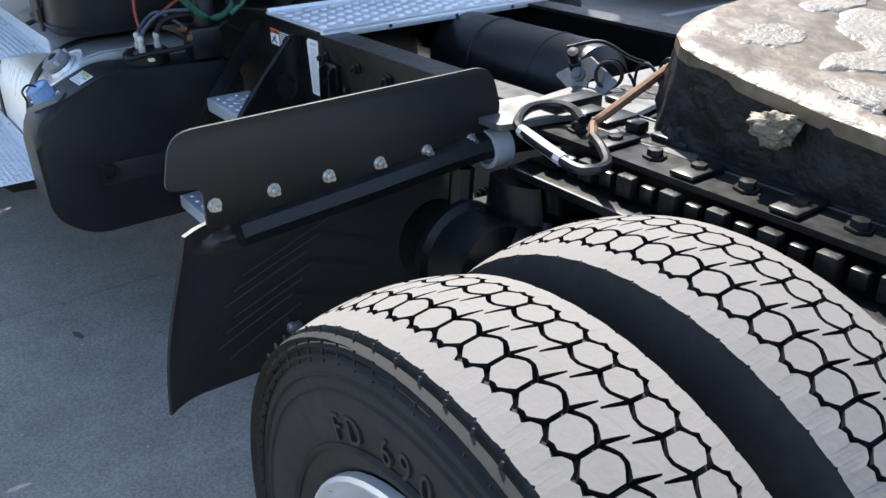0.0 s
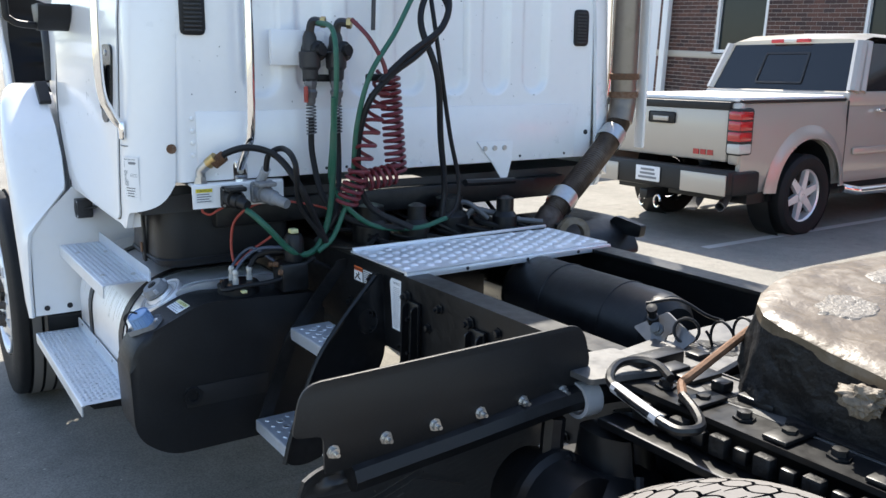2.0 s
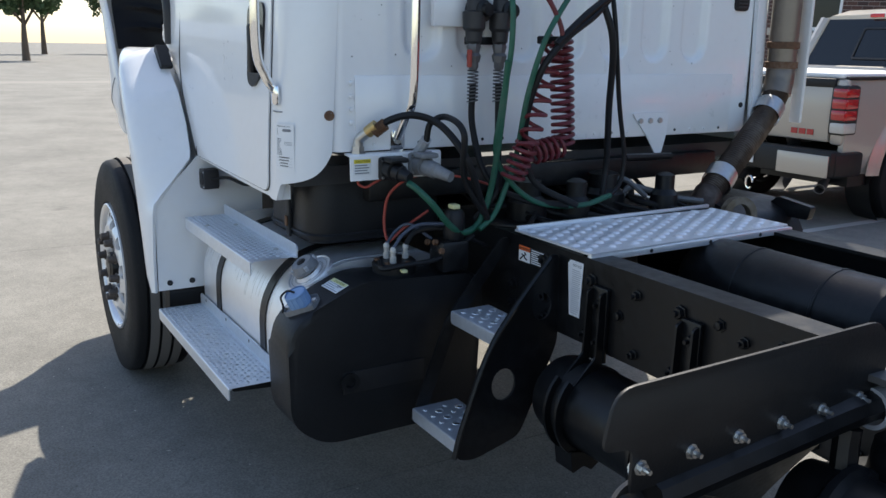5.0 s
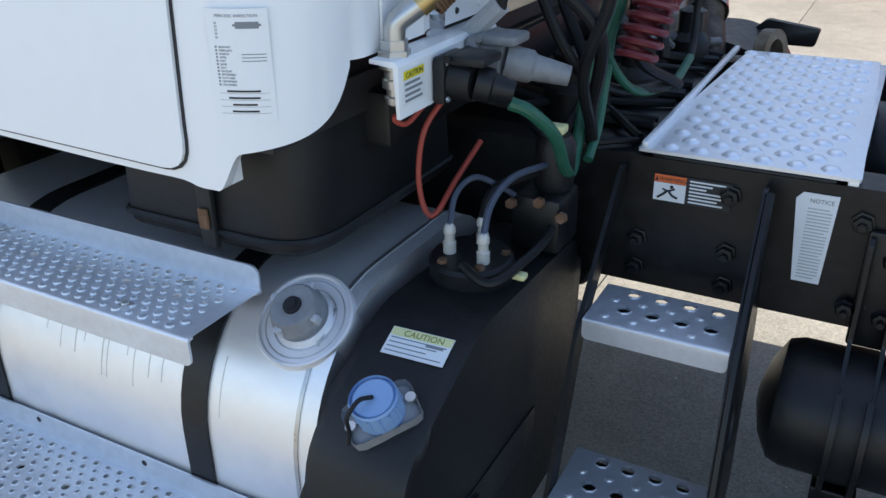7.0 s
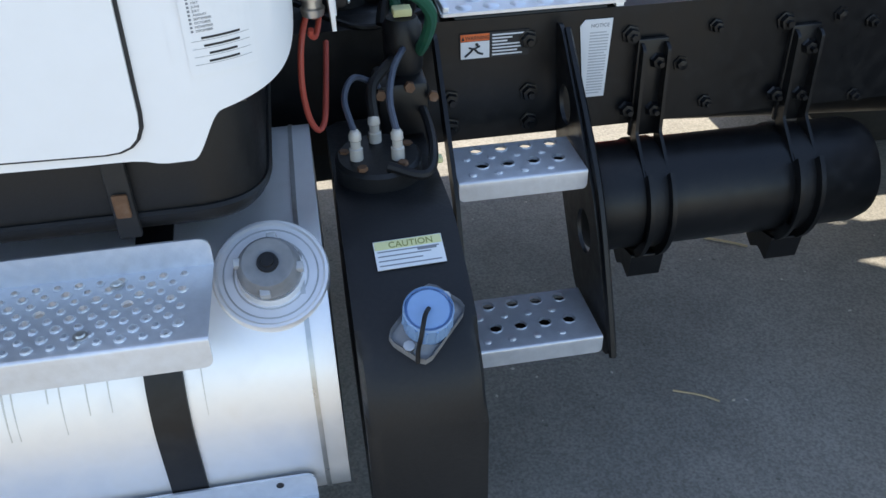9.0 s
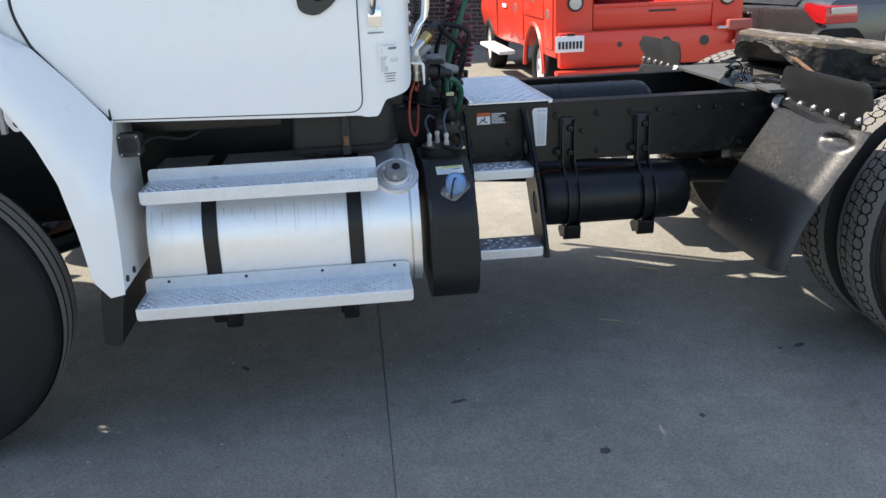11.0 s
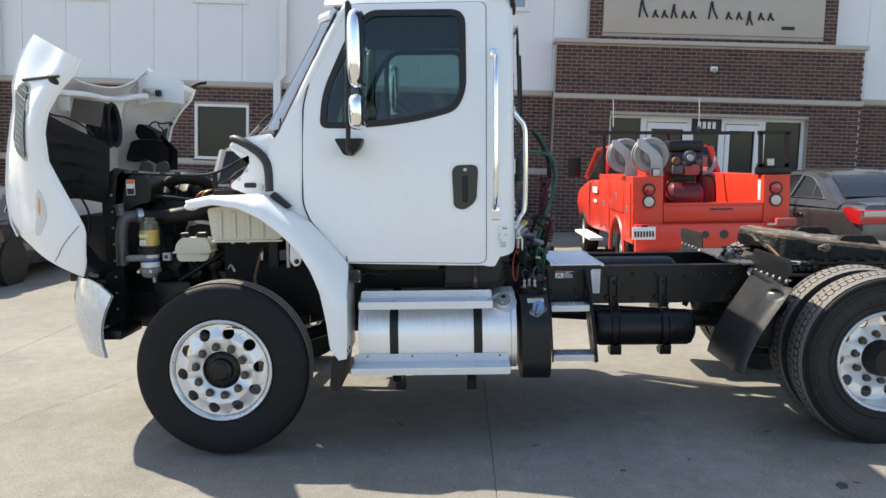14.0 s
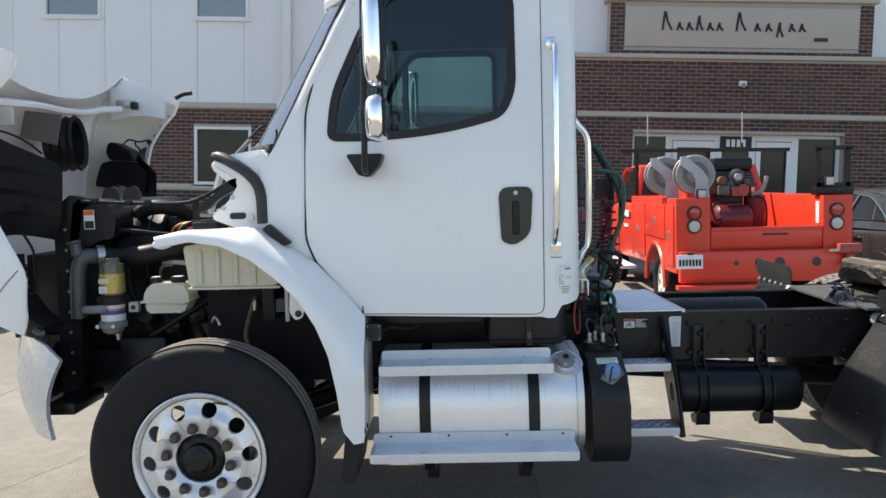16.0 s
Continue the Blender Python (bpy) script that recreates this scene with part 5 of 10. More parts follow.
tread_step("ladder_step", 2.024, 2.280, -0.791, -0.630, 0.494, 0.040, 0.0, 4, truck, "perforated aluminium ladder step", 0.013, 0.050)
def rail_bolt(x, z, q=0.016):
    part("rail_bolt", lathe((x, -0.4365, z), (0, -1, 0), [(0, q * 1.25), (0.003, q * 1.25), (0.004, q), (0.016, q * 0.95), (0.017, q * 0.5), (0.026, q * 0.45), (0.026, 0.0001)], 6), BLACK_FRAME, truck)


for x, z in ((2.207, 0.972), (2.212, 0.861), (2.214, 0.796), (2.42, 0.962), (2.752, 0.962), (2.05, 0.86), (2.05, 0.80)):
    rail_bolt(x, z)
# the next rail fastenings, in pairs along the web
for k in range(5):
    for z in (0.965, 0.80):
        rail_bolt(2.60 + 0.0 * k if k == 0 else 2.95 + 0.10 * (k - 1), z - 0.02 * (k % 2), 0.012)
# rail labels
wl1 = part("warning_label", box((2.070, -0.4375, 0.941), (2.209, -0.4355, 0.993)), INK, truck, "black and orange slip warning label")
part("orange_band", box((2.072, -0.4390, 0.978), (2.129, -0.4376, 0.992)), LABEL_ORANGE, wl1)
part("white_field", box((2.072, -0.4390, 0.943), (2.129, -0.4376, 0.977)), LABEL_WHITE, wl1)
part("slip_sign", tube([(2.080, -0.4395, 0.948), (2.090, -0.4395, 0.956), (2.098, -0.4395, 0.963), (2.106, -0.4395, 0.955), (2.116, -0.4395, 0.951)], 0.0024, seg=5), INK, wl1)
part("slip_sign", tube([(2.088, -0.4395, 0.966), (2.098, -0.4395, 0.963), (2.110, -0.4395, 0.968)], 0.0020, seg=5), INK, wl1)
part("slip_sign", lathe((2.104, -0.4392, 0.971), (0, -1, 0), [(0, 0.0034), (0.0008, 0.0034), (0.0008, 0.0001)], 10), INK, wl1)
letters("warning_word", "WARNING", 0.0102, Matrix.Translation((2.0805, -0.4396, 0.9812)) @ Matrix.Rotation(radians(90), 4, "X"), INK, wl1, 0.0002)
part("alert_sign", prism([(2.0735, 0.9805), (2.0795, 0.9805), (2.0765, 0.9895)], "y", -0.4396, -0.4391), INK, wl1)
for k, w_ in enumerate((0.064, 0.040, 0.030, 0.058, 0.062, 0.050, 0.060)):
    part("text_bar", box((2.135, -0.4384, 0.9855 - 0.0066 * k), (2.135 + w_, -0.4376, 0.9885 - 0.0066 * k)), LABEL_WHITE, wl1)
nl = part("notice_label", prism([(2.327, 0.836), (2.372, 0.836), (2.379, 1.000), (2.322, 1.000), (2.312, 0.988)], "y", -0.4375, -0.4355), LABEL_WHITE, truck, "tall white notice label")
letters("notice_word", "NOTICE", 0.0105, Matrix.Translation((2.334, -0.4380, 0.984)) @ Matrix.Rotation(radians(90), 4, "X"), INK_GREY, nl, 0.0002)
for k in range(22):
    part("text_bar", box((2.333, -0.4381, 0.844 + 0.0061 * k), (2.366 + 0.0003 * k - 0.005 * (k * 5 % 7 == 0), -0.4376, 0.8462 + 0.0061 * k)), INK_PALE, nl)

# air tanks
at1 = part("air_tank", lathe((2.31, -0.46, 0.605), (1, 0, 0), [(0, 0.02), (0.012, 0.07), (0.035, 0.112), (0.06, 0.12), (0.64, 0.12), (0.665, 0.112), (0.69, 0.07), (0.70, 0.02)], 32), BLACK_FRAME, truck, "black air reservoir slung under the rail")
for x in (2.432, 2.764):
    hg = part("hanger", box((x, -0.4495, 0.74), (x + 0.066, -0.4365, 0.955), 0.004), BLACK_FRAME, at1)
    for q in (0.004, 0.056):
        part("hanger_rib", prism(rounded([(-0.4500, 0.95), (-0.470, 0.94), (-0.475, 0.76), (-0.580, 0.66), (-0.592, 0.56), (-0.575, 0.55), (-0.560, 0.65), (-0.4500, 0.735)], 0.008), "x", x + q, x + q + 0.007), BLACK_FRAME, hg)
    for dx, z in ((0.044, 0.908), (-0.012, 0.807), (0.046, 0.802)):
        part("hanger_bolt", lathe((x + dx, -0.4500, z), (0, -1, 0), [(0, 0.018), (0.004, 0.014), (0.014, 0.013), (0.015, 0.006), (0.028, 0.006), (0.028, 0.0001)], 6), BLACK_FRAME, hg)
    part("band", lathe((x + 0.033, -0.46, 0.605), (1, 0, 0), [(-0.026, 0.1205), (-0.024, 0.1245), (0.024, 0.1245), (0.026, 0.1205)], 34, cap=False), BLACK_PLASTIC, at1)
    for q in (0.004, 0.052):
        part("hanger_leg", prism([(-0.46 + r * math.cos(radians(a)), 0.605 + r * math.sin(radians(a))) for r, sweep in ((0.145, range(135, 271, 9)), (0.1255, range(270, 134, -9))) for a in sweep], "x", x + q, x + q + 0.010), BLACK_FRAME, at1)
    part("band_foot", prism(rounded([(-0.55, 0.498), (-0.46, 0.478), (-0.43, 0.455), (-0.47, 0.425), (-0.50, 0.445), (-0.54, 0.43)], 0.008), "x", x - 0.004, x + 0.070), BLACK_FRAME, at1)
at2 = part("air_tank", lathe((2.30, 0.10, 0.895), (1, 0, 0), [(0, 0.02), (0.02, 0.09), (0.05, 0.12), (0.08, 0.128), (0.64, 0.128), (0.68, 0.12), (0.71, 0.09), (0.725, 0.02)], 36), BLACK_FRAME, truck, "large black air reservoir between the rails")
for x in (2.55, 2.82):
    part("band", lathe((x, 0.10, 0.895), (1, 0, 0), [(-0.006, 0.1285), (-0.004, 0.131), (0.004, 0.131), (0.006, 0.1285)], 30, cap=False), BLACK_FRAME, at2)


def coil(a, b, r, turns, wire, mat, name, parent, sag=0.0, n=10):
    a, b = Vector(a), Vector(b)
    u, v = ring_frame(b - a)
    pts = []
    for i in range(int(turns * n) + 1):
        t = i / (turns * n)
        w = 2 * math.pi * turns * t
        pts.append(a.lerp(b, t) + Vector((0, 0, -sag * 4 * t * (1 - t))) + r * (math.cos(w) * u + math.sin(w) * v))
    return part(name, tube(pts, wire, seg=7, smooth=False), mat, parent)


vp = part("valve_plate", holed(rounded([(3.200, 1.045), (3.275, 1.095), (3.380, 1.060), (3.330, 1.000)], 0.008), [[(3.315 + 0.013 * math.cos(-k * 0.5236), 1.045 + 0.013 * math.sin(-k * 0.5236)) for k in range(12)]],
                                 lambda u, v, d: (u, -0.275 + 0.6 * (v - 1.045) + d, v), 0.005), DARK_STEEL, truck, "grey valve bracket plate")
part("valve_fitting", lathe((3.250, -0.262, 1.068), (0.3, -0.5, 0.8), [(0, 0.014), (0.02, 0.014), (0.022, 0.010), (0.040, 0.010), (0.042, 0.013), (0.052, 0.013), (0.053, 0.0001)], 10), BLACK_FRAME, vp)
part("valve_knob", lathe((3.285, -0.285, 1.062), (0.4, -0.8, 0.4), [(0, 0.016), (0.012, 0.016), (0.014, 0.010), (0.024, 0.010), (0.025, 0.0001)], 8), CAST_GREY, vp)
coil((3.325, -0.232, 1.062), (3.352, -0.266, 1.073), 0.028, 3.6, 0.0036, HOSE_BLACK, "coiled_air_line", truck, n=16)
coil((3.365, -0.225, 1.060), (3.425, -0.095, 1.078), 0.024, 2.6, 0.0034, HOSE_BLACK, "coiled_air_line", truck, n=18)
part("air_line", tube([(3.245, -0.285, 1.115), (3.30, -0.24, 1.13), (3.35, -0.20, 1.10), (3.36, -0.15, 1.08)], 0.004), HOSE_BLACK, truck)

# ---- fifth wheel ----
mount = part("fifth_wheel_mount", holed([(3.30, -0.46), (4.75, -0.46), (4.75, 0.46), (3.30, 0.46), (3.275, 0.30), (3.275, -0.30)], [[(3.505, -0.345), (3.600, -0.345), (3.560, -0.165), (3.462, -0.165)], [(3.462, 0.165), (3.560, 0.165), (3.600, 0.345), (3.505, 0.345)]],
                lambda u, v, d: (u, v, 1.036 - d), 0.012), MOUNT_STEEL, truck, "worn steel fifth wheel mounting plate")
# Dark greasy sheet also paints in the shade below the fifth wheel.
part("grease_shade_film", prism([(3.74, -0.455), (4.74, -0.455), (4.74, 0.455), (3.74, 0.455), (3.66, 0.30), (3.66, -0.30)], "z", 1.0365, 1.0405, 0.001), GREASE, mount, "dark greasy film that also paints in the shade under the coupling")
for s in (-1, 1):
    ang = part("mount_angle", prism([(s * 0.437, 0.90), (s * 0.449, 0.90), (s * 0.449, 1.024), (s * 0.545, 1.024), (s * 0.545, 1.035), (s * 0.437, 1.035)], "x", 3.42, 4.80, 0.002), BLACK_FRAME, truck)
    for k in range(14):
        x = 3.50 + 0.092 * k
        if k % 2:
            part("rack_tooth", box((x - 0.024, s * 0.452 if s > 0 else -0.540, 1.036), (x + 0.024, s * 0.540 if s > 0 else -0.452, 1.045), 0.003), BLACK_FRAME, ang)
        part("mount_bolt", lathe((x, s * 0.495, 1.036), (0, 0, 1), [(0, 0.021), (0.004, 0.021), (0.004, 0.014), (0.015, 0.0135), (0.016, 0.0001)], 6), BLACK_FRAME, ang)
        part("slot_plate", box((x - 0.017, s * 0.558 - 0.012, 0.980), (x + 0.017, s * 0.558 + 0.012, 1.018), 0.004), GREASE, ang)
        part("slot_plate", box((x + 0.032, s * 0.556 - 0.010, 0.984), (x + 0.060, s * 0.556 + 0.010, 1.012), 0.004), BLACK_FRAME, ang)
for s in (-1, 1):
    part("slide_ledge", box((3.43, s * 0.580 - 0.030, 0.955), (4.80, s * 0.580 + 0.030, 0.972), 0.003), BLACK_FRAME, truck)
    part("ledge_wear", box((3.46, s * 0.609 - 0.0025, 0.9725), (4.40, s * 0.609 + 0.0025, 0.9735)), DARK_STEEL, truck)
for x, y, w_, l_, h_ in ((3.50, -0.405, 0.030, 0.045, 0.012), (3.46, -0.43, 0.022, 0.030, 0.020), (3.66, -0.40, 0.040, 0.035, 0.014), (3.415, -0.30, 0.020, 0.020, 0.012), (3.64, -0.300, 0.020, 0.085, 0.030), (3.575, -0.42, 0.016, 0.016, 0.022)):
    part("mount_block", box((x - w_, y - l_, 1.0365), (x + w_, y + l_, 1.0365 + h_), 0.004), BLACK_FRAME, mount)
part("hole_edge", tube([(3.505, -0.345, 1.030), (3.600, -0.345, 1.030), (3.560, -0.165, 1.030), (3.462, -0.165, 1.030), (3.505, -0.345, 1.030)], 0.010, seg=6, smooth=False), BLACK_FRAME, mount)
for x, y, rx, ry in ((3.40, -0.20, 0.05, 0.05), (3.52, -0.10, 0.06, 0.04), (3.37, -0.38, 0.03, 0.05), (3.60, -0.43, 0.07, 0.02)):
    gb = mesh()
    gb.faces.new([gb.verts.new((x + rx * (1 + 0.3 * math.sin(5 * q + x * 40)) * math.cos(q), y + ry * (1 + 0.3 * math.cos(3 * q + y * 50)) * math.sin(q), 1.0372)) for q in [k * 2 * math.pi / 22 for k in range(22)]])
    part("grease_smear", gb, GREASE, mount, fix=False)
part("cross_bar", box((3.385, -0.49, 1.0365), (3.430, -0.36, 1.066), 0.004), BLACK_FRAME, truck)
part("ear_plate", prism(rounded([(3.28, -0.62), (3.42, -0.62), (3.46, -0.44), (3.30, -0.44)], 0.01), "z", 1.038, 1.050), MOUNT_STEEL, truck)
for s in (-1, 1):
    part("pivot_bracket", prism(rounded([(3.90, 1.05), (4.35, 1.05), (4.22, 1.20), (4.02, 1.20)], 0.03), "y", s * 0.36 - 0.03, s * 0.36 + 0.03), GREASE, truck)
outer = [(3.490, 0.0), (3.498, -0.12), (3.525, -0.22), (3.556, -0.30), (3.592, -0.36), (3.640, -0.405), (3.70, -0.425), (3.86, -0.43), (4.05, -0.445), (4.30, -0.44), (4.70, -0.34), (4.72, -0.25), (4.42, -0.10), (4.15, -0.075), (4.05, 0.0)]
outer = outer + [(x, -y) for x, y in outer[-2:0:-1]]
tilt5 = Matrix.Translation((4.12, 0, 1.157)) @ Matrix.Rotation(radians(7.2), 4, "Y") @ Matrix.Translation((-4.12, 0, -1.20))


def rim_fall(u, v):
    """How far a point of the plate lies from its rounded front rim."""
    return min((Vector((u, v)) - closest_on(Vector(outer[k - 1]), Vector(outer[k]), Vector((u, v)))).length for k in range(len(outer)))


def closest_on(a, b, p):
    d = b - a
    return a + d * max(0.0, min(1.0, (p - a).dot(d) / d.length_squared))


def fw_surface(u, v, d):
    rim = rim_fall(u, v)
    lump = 0.004 * noise.noise(Vector((u * 9, v * 9, 0))) + 0.005 * noise.noise(Vector((u * 3, v * 3, 4)))
    lump += 0.0035 * math.tanh(9 * noise.noise(Vector((u * 6.5, v * 6.5, 7)))) * min(1.0, rim / 0.05)
    return tuple(tilt5 @ Vector((u, v, 1.198 + lump - 0.014 * math.exp(-rim / 0.016) - d)))


fw = part("fifth_wheel", holed(outer, [], fw_surface, 0.022, cuts_u=[3.50 + 0.016 * i for i in range(76)], cuts_v=[-0.44 + 0.016 * i for i in range(56)]), FIFTH_TOP, truck, "greasy rust-tan fifth wheel coupling plate")
inner = [(4.12 + (x - 4.12) * 0.998, y * 0.998) for x, y in outer]


def skirt(u, v, d):
    out = d / 0.16
    q = Vector((u - 4.12, v)) * (1 + 0.02 * out)
    p = tilt5 @ Vector((4.12 + q.x, q.y, 1.181 - d * (1 + 0.35 * max(0.0, min(1.0, (u - 3.60) / 0.2))) * (0.22 + 0.78 * max(0.0, min(1.0, (u - 3.50) / 0.11))) * (1 + 0.3 * noise.noise(Vector((u * 6, v * 6, 2))))))
    j = 0.022 * noise.noise(Vector((u * 14, v * 14, d * 22))) + 0.010 * noise.noise(Vector((u * 40, v * 40, d * 60)))
    return (p.x + j * 0.6 * out, p.y + j * out, p.z + j * 0.5 * out)


ring_pts = [p for k in range(len(inner)) for p in [(inner[k - 1][0] + (inner[k][0] - inner[k - 1][0]) * q / 8, inner[k - 1][1] + (inner[k][1] - inner[k - 1][1]) * q / 8) for q in range(8)]]
wall = mesh()
rows_ = [[wall.verts.new(skirt(u, v, 0.0175 * h)) for u, v in ring_pts] for h in range(9)]
for lo, hi in zip(rows_, rows_[1:]):
    for k in range(len(ring_pts)):
        wall.faces.new((lo[k - 1], lo[k], hi[k], hi[k - 1]))
wall.faces.new(rows_[-1])
part("greasy_skirt", wall, GREASE, fw, "skirt caked with black grease")
def flake(u, v):
    return tuple(tilt5 @ Vector((u, v, 1.2005 + 0.004 * noise.noise(Vector((u * 9, v * 9, 0))) + 0.005 * noise.noise(Vector((u * 3, v * 3, 4))) + 0.0035)))
for cu, cv, ru, rv, sd in ((3.63, 0.08, 0.045, 0.13, 1), (3.80, 0.03, 0.13, 0.16, 2), (3.70, -0.23, 0.055, 0.08, 3), (3.95, -0.35, 0.07, 0.055, 4), (3.86, -0.20, 0.05, 0.10, 5), (3.66, 0.28, 0.06, 0.09, 6), (4.05, -0.22, 0.09, 0.07, 7)):
    fb = mesh()
    rings_ = []
    for h in range(7):
        k = h / 6
        rings_.append([fb.verts.new(Vector(flake(cu + ru * k * math.cos(a) * w_, cv + rv * k * math.sin(a) * w_)) + Vector((0, 0, 0.0022 * noise.noise(Vector((30 * k * math.cos(a), 30 * k * math.sin(a), sd))) - (0.009 if h == 6 else 0))))
                       for a, w_ in [(2 * math.pi * q / 36, 1 + 0.28 * noise.noise(Vector((math.cos(2 * math.pi * q / 36) * 2.2, math.sin(2 * math.pi * q / 36) * 2.2, sd * 3.1))) + 0.10 * noise.noise(Vector((q * 1.9, sd, 0)))) for q in range(36)]])
    for lo, hi in zip(rings_[1:], rings_[2:]):
        for k in range(36):
            fb.faces.new((lo[k - 1], lo[k], hi[k], hi[k - 1]))
    fb.faces.new(rings_[1])
    part("dried_flake", fb, GREASE_PALE, fw)
part("jaw", lathe(tilt5 @ Vector((4.08, 0, 1.11)), (0, 0, 1), [(0, 0.14), (0.05, 0.14), (0.06, 0.12)], 24), GREASE, fw)
lump = mesh()
bmesh.ops.create_icosphere(lump, subdivisions=4, radius=1.0)
for v in lump.verts:
    q = 1.0 + 0.55 * noise.noise(v.co * 1.7) + 0.25 * noise.noise(v.co * 5.0)
    v.co = Vector((3.875 + 0.040 * v.co.x * q, -0.452 + 0.026 * v.co.y * q, 1.128 + 0.024 * v.co.z * q))
part("grease_lump", lump, GREASE_LUMP, fw, "dried lump of old grease")
part("release_rod", tube([(3.545, -0.285, 1.140), (3.548, -0.34, 1.125), (3.556, -0.485, 1.078), (3.552, -0.510, 1.064), (3.58, -0.54, 1.055)], 0.009, n=5), RUST, fw)
part("release_handle", tube([(3.58, -0.54, 1.055), (3.64, -0.575, 1.052), (3.685, -0.615, 1.05), (3.685, -0.65, 1.05), (3.65, -0.662, 1.05), (3.50, -0.632, 1.06), (3.45, -0.60, 1.065), (3.42, -0.545, 1.07), (3.43, -0.495, 1.07), (3.47, -0.485, 1.068), (3.52, -0.505, 1.062)], 0.0092, n=6), BLACK_FRAME, fw, "bent black release handle")
part("handle_sleeve", tube([(3.49, -0.628, 1.060), (3.63, -0.658, 1.051)], 0.0115, smooth=False), REEL_GREY, fw, "pale taped sleeve on the handle")


# ---- cab ----
WIDTH = [(1.05, 1.075), (1.25, 1.075), (1.50, 1.06), (1.80, 1.045), (2.05, 1.02), (2.30, 0.985), (2.55, 0.95), (2.70, 0.93), (2.80, 0.90)]


def half(z):
    return interp(z, WIDTH)


SIDE = [(0.27, 1.56), (0.44, 1.44), (0.53, 1.385), (0.745, 1.140), (1.40, 1.119), (1.51, 1.117), (1.545, 1.117), (1.566, 1.1165), (1.580, 1.1145), (1.592, 1.1110), (1.604, 1.1095), (1.632, 1.1100), (1.632, 2.70), (0.84, 2.70), (0.76, 2.685), (0.705, 2.635), (0.350, 1.93), (0.285, 1.84)]
WIN = rounded([(0.600, 1.955), (0.80, 1.950), (1.02, 1.964), (1.22, 1.993), (1.42, 2.045), (1.476, 2.17), (1.476, 2.645), (0.90, 2.650), (0.775, 2.51), (0.62, 2.165)], [0.05, 0.1, 0.1, 0.1, 0.07, 0.1, 0.09, 0.06, 0.1, 0.1], 5)
DOOR = rounded([(0.485, 1.50), (0.53, 1.393), (0.742, 1.146), (1.588, 1.126), (1.606, 2.694), (0.80, 2.694), (0.705, 2.655), (0.59, 2.43), (0.497, 2.09)], [0.05, 0.02, 0.01, 0.05, 0.05, 0.03, 0.03, 0.05, 0.05], 5)
CUTS_V = [1.2, 1.35, 1.5, 1.65, 1.8, 1.95, 2.1, 2.25, 2.4, 2.55, 2.65]


def ring(poly, inset):
    """The outline shifted inwards by about inset."""
    P = [Vector(p) for p in poly]
    out = []
    k = len(P)
    area = sum(P[i].x * P[(i + 1) % k].y - P[(i + 1) % k].x * P[i].y for i in range(k))
    sgn = 1 if area > 0 else -1
    for i in range(k):
        d = (P[(i + 1) % k] - P[i - 1]).normalized()
        out.append((P[i].x - sgn * d.y * inset, P[i].y + sgn * d.x * inset))
    return out


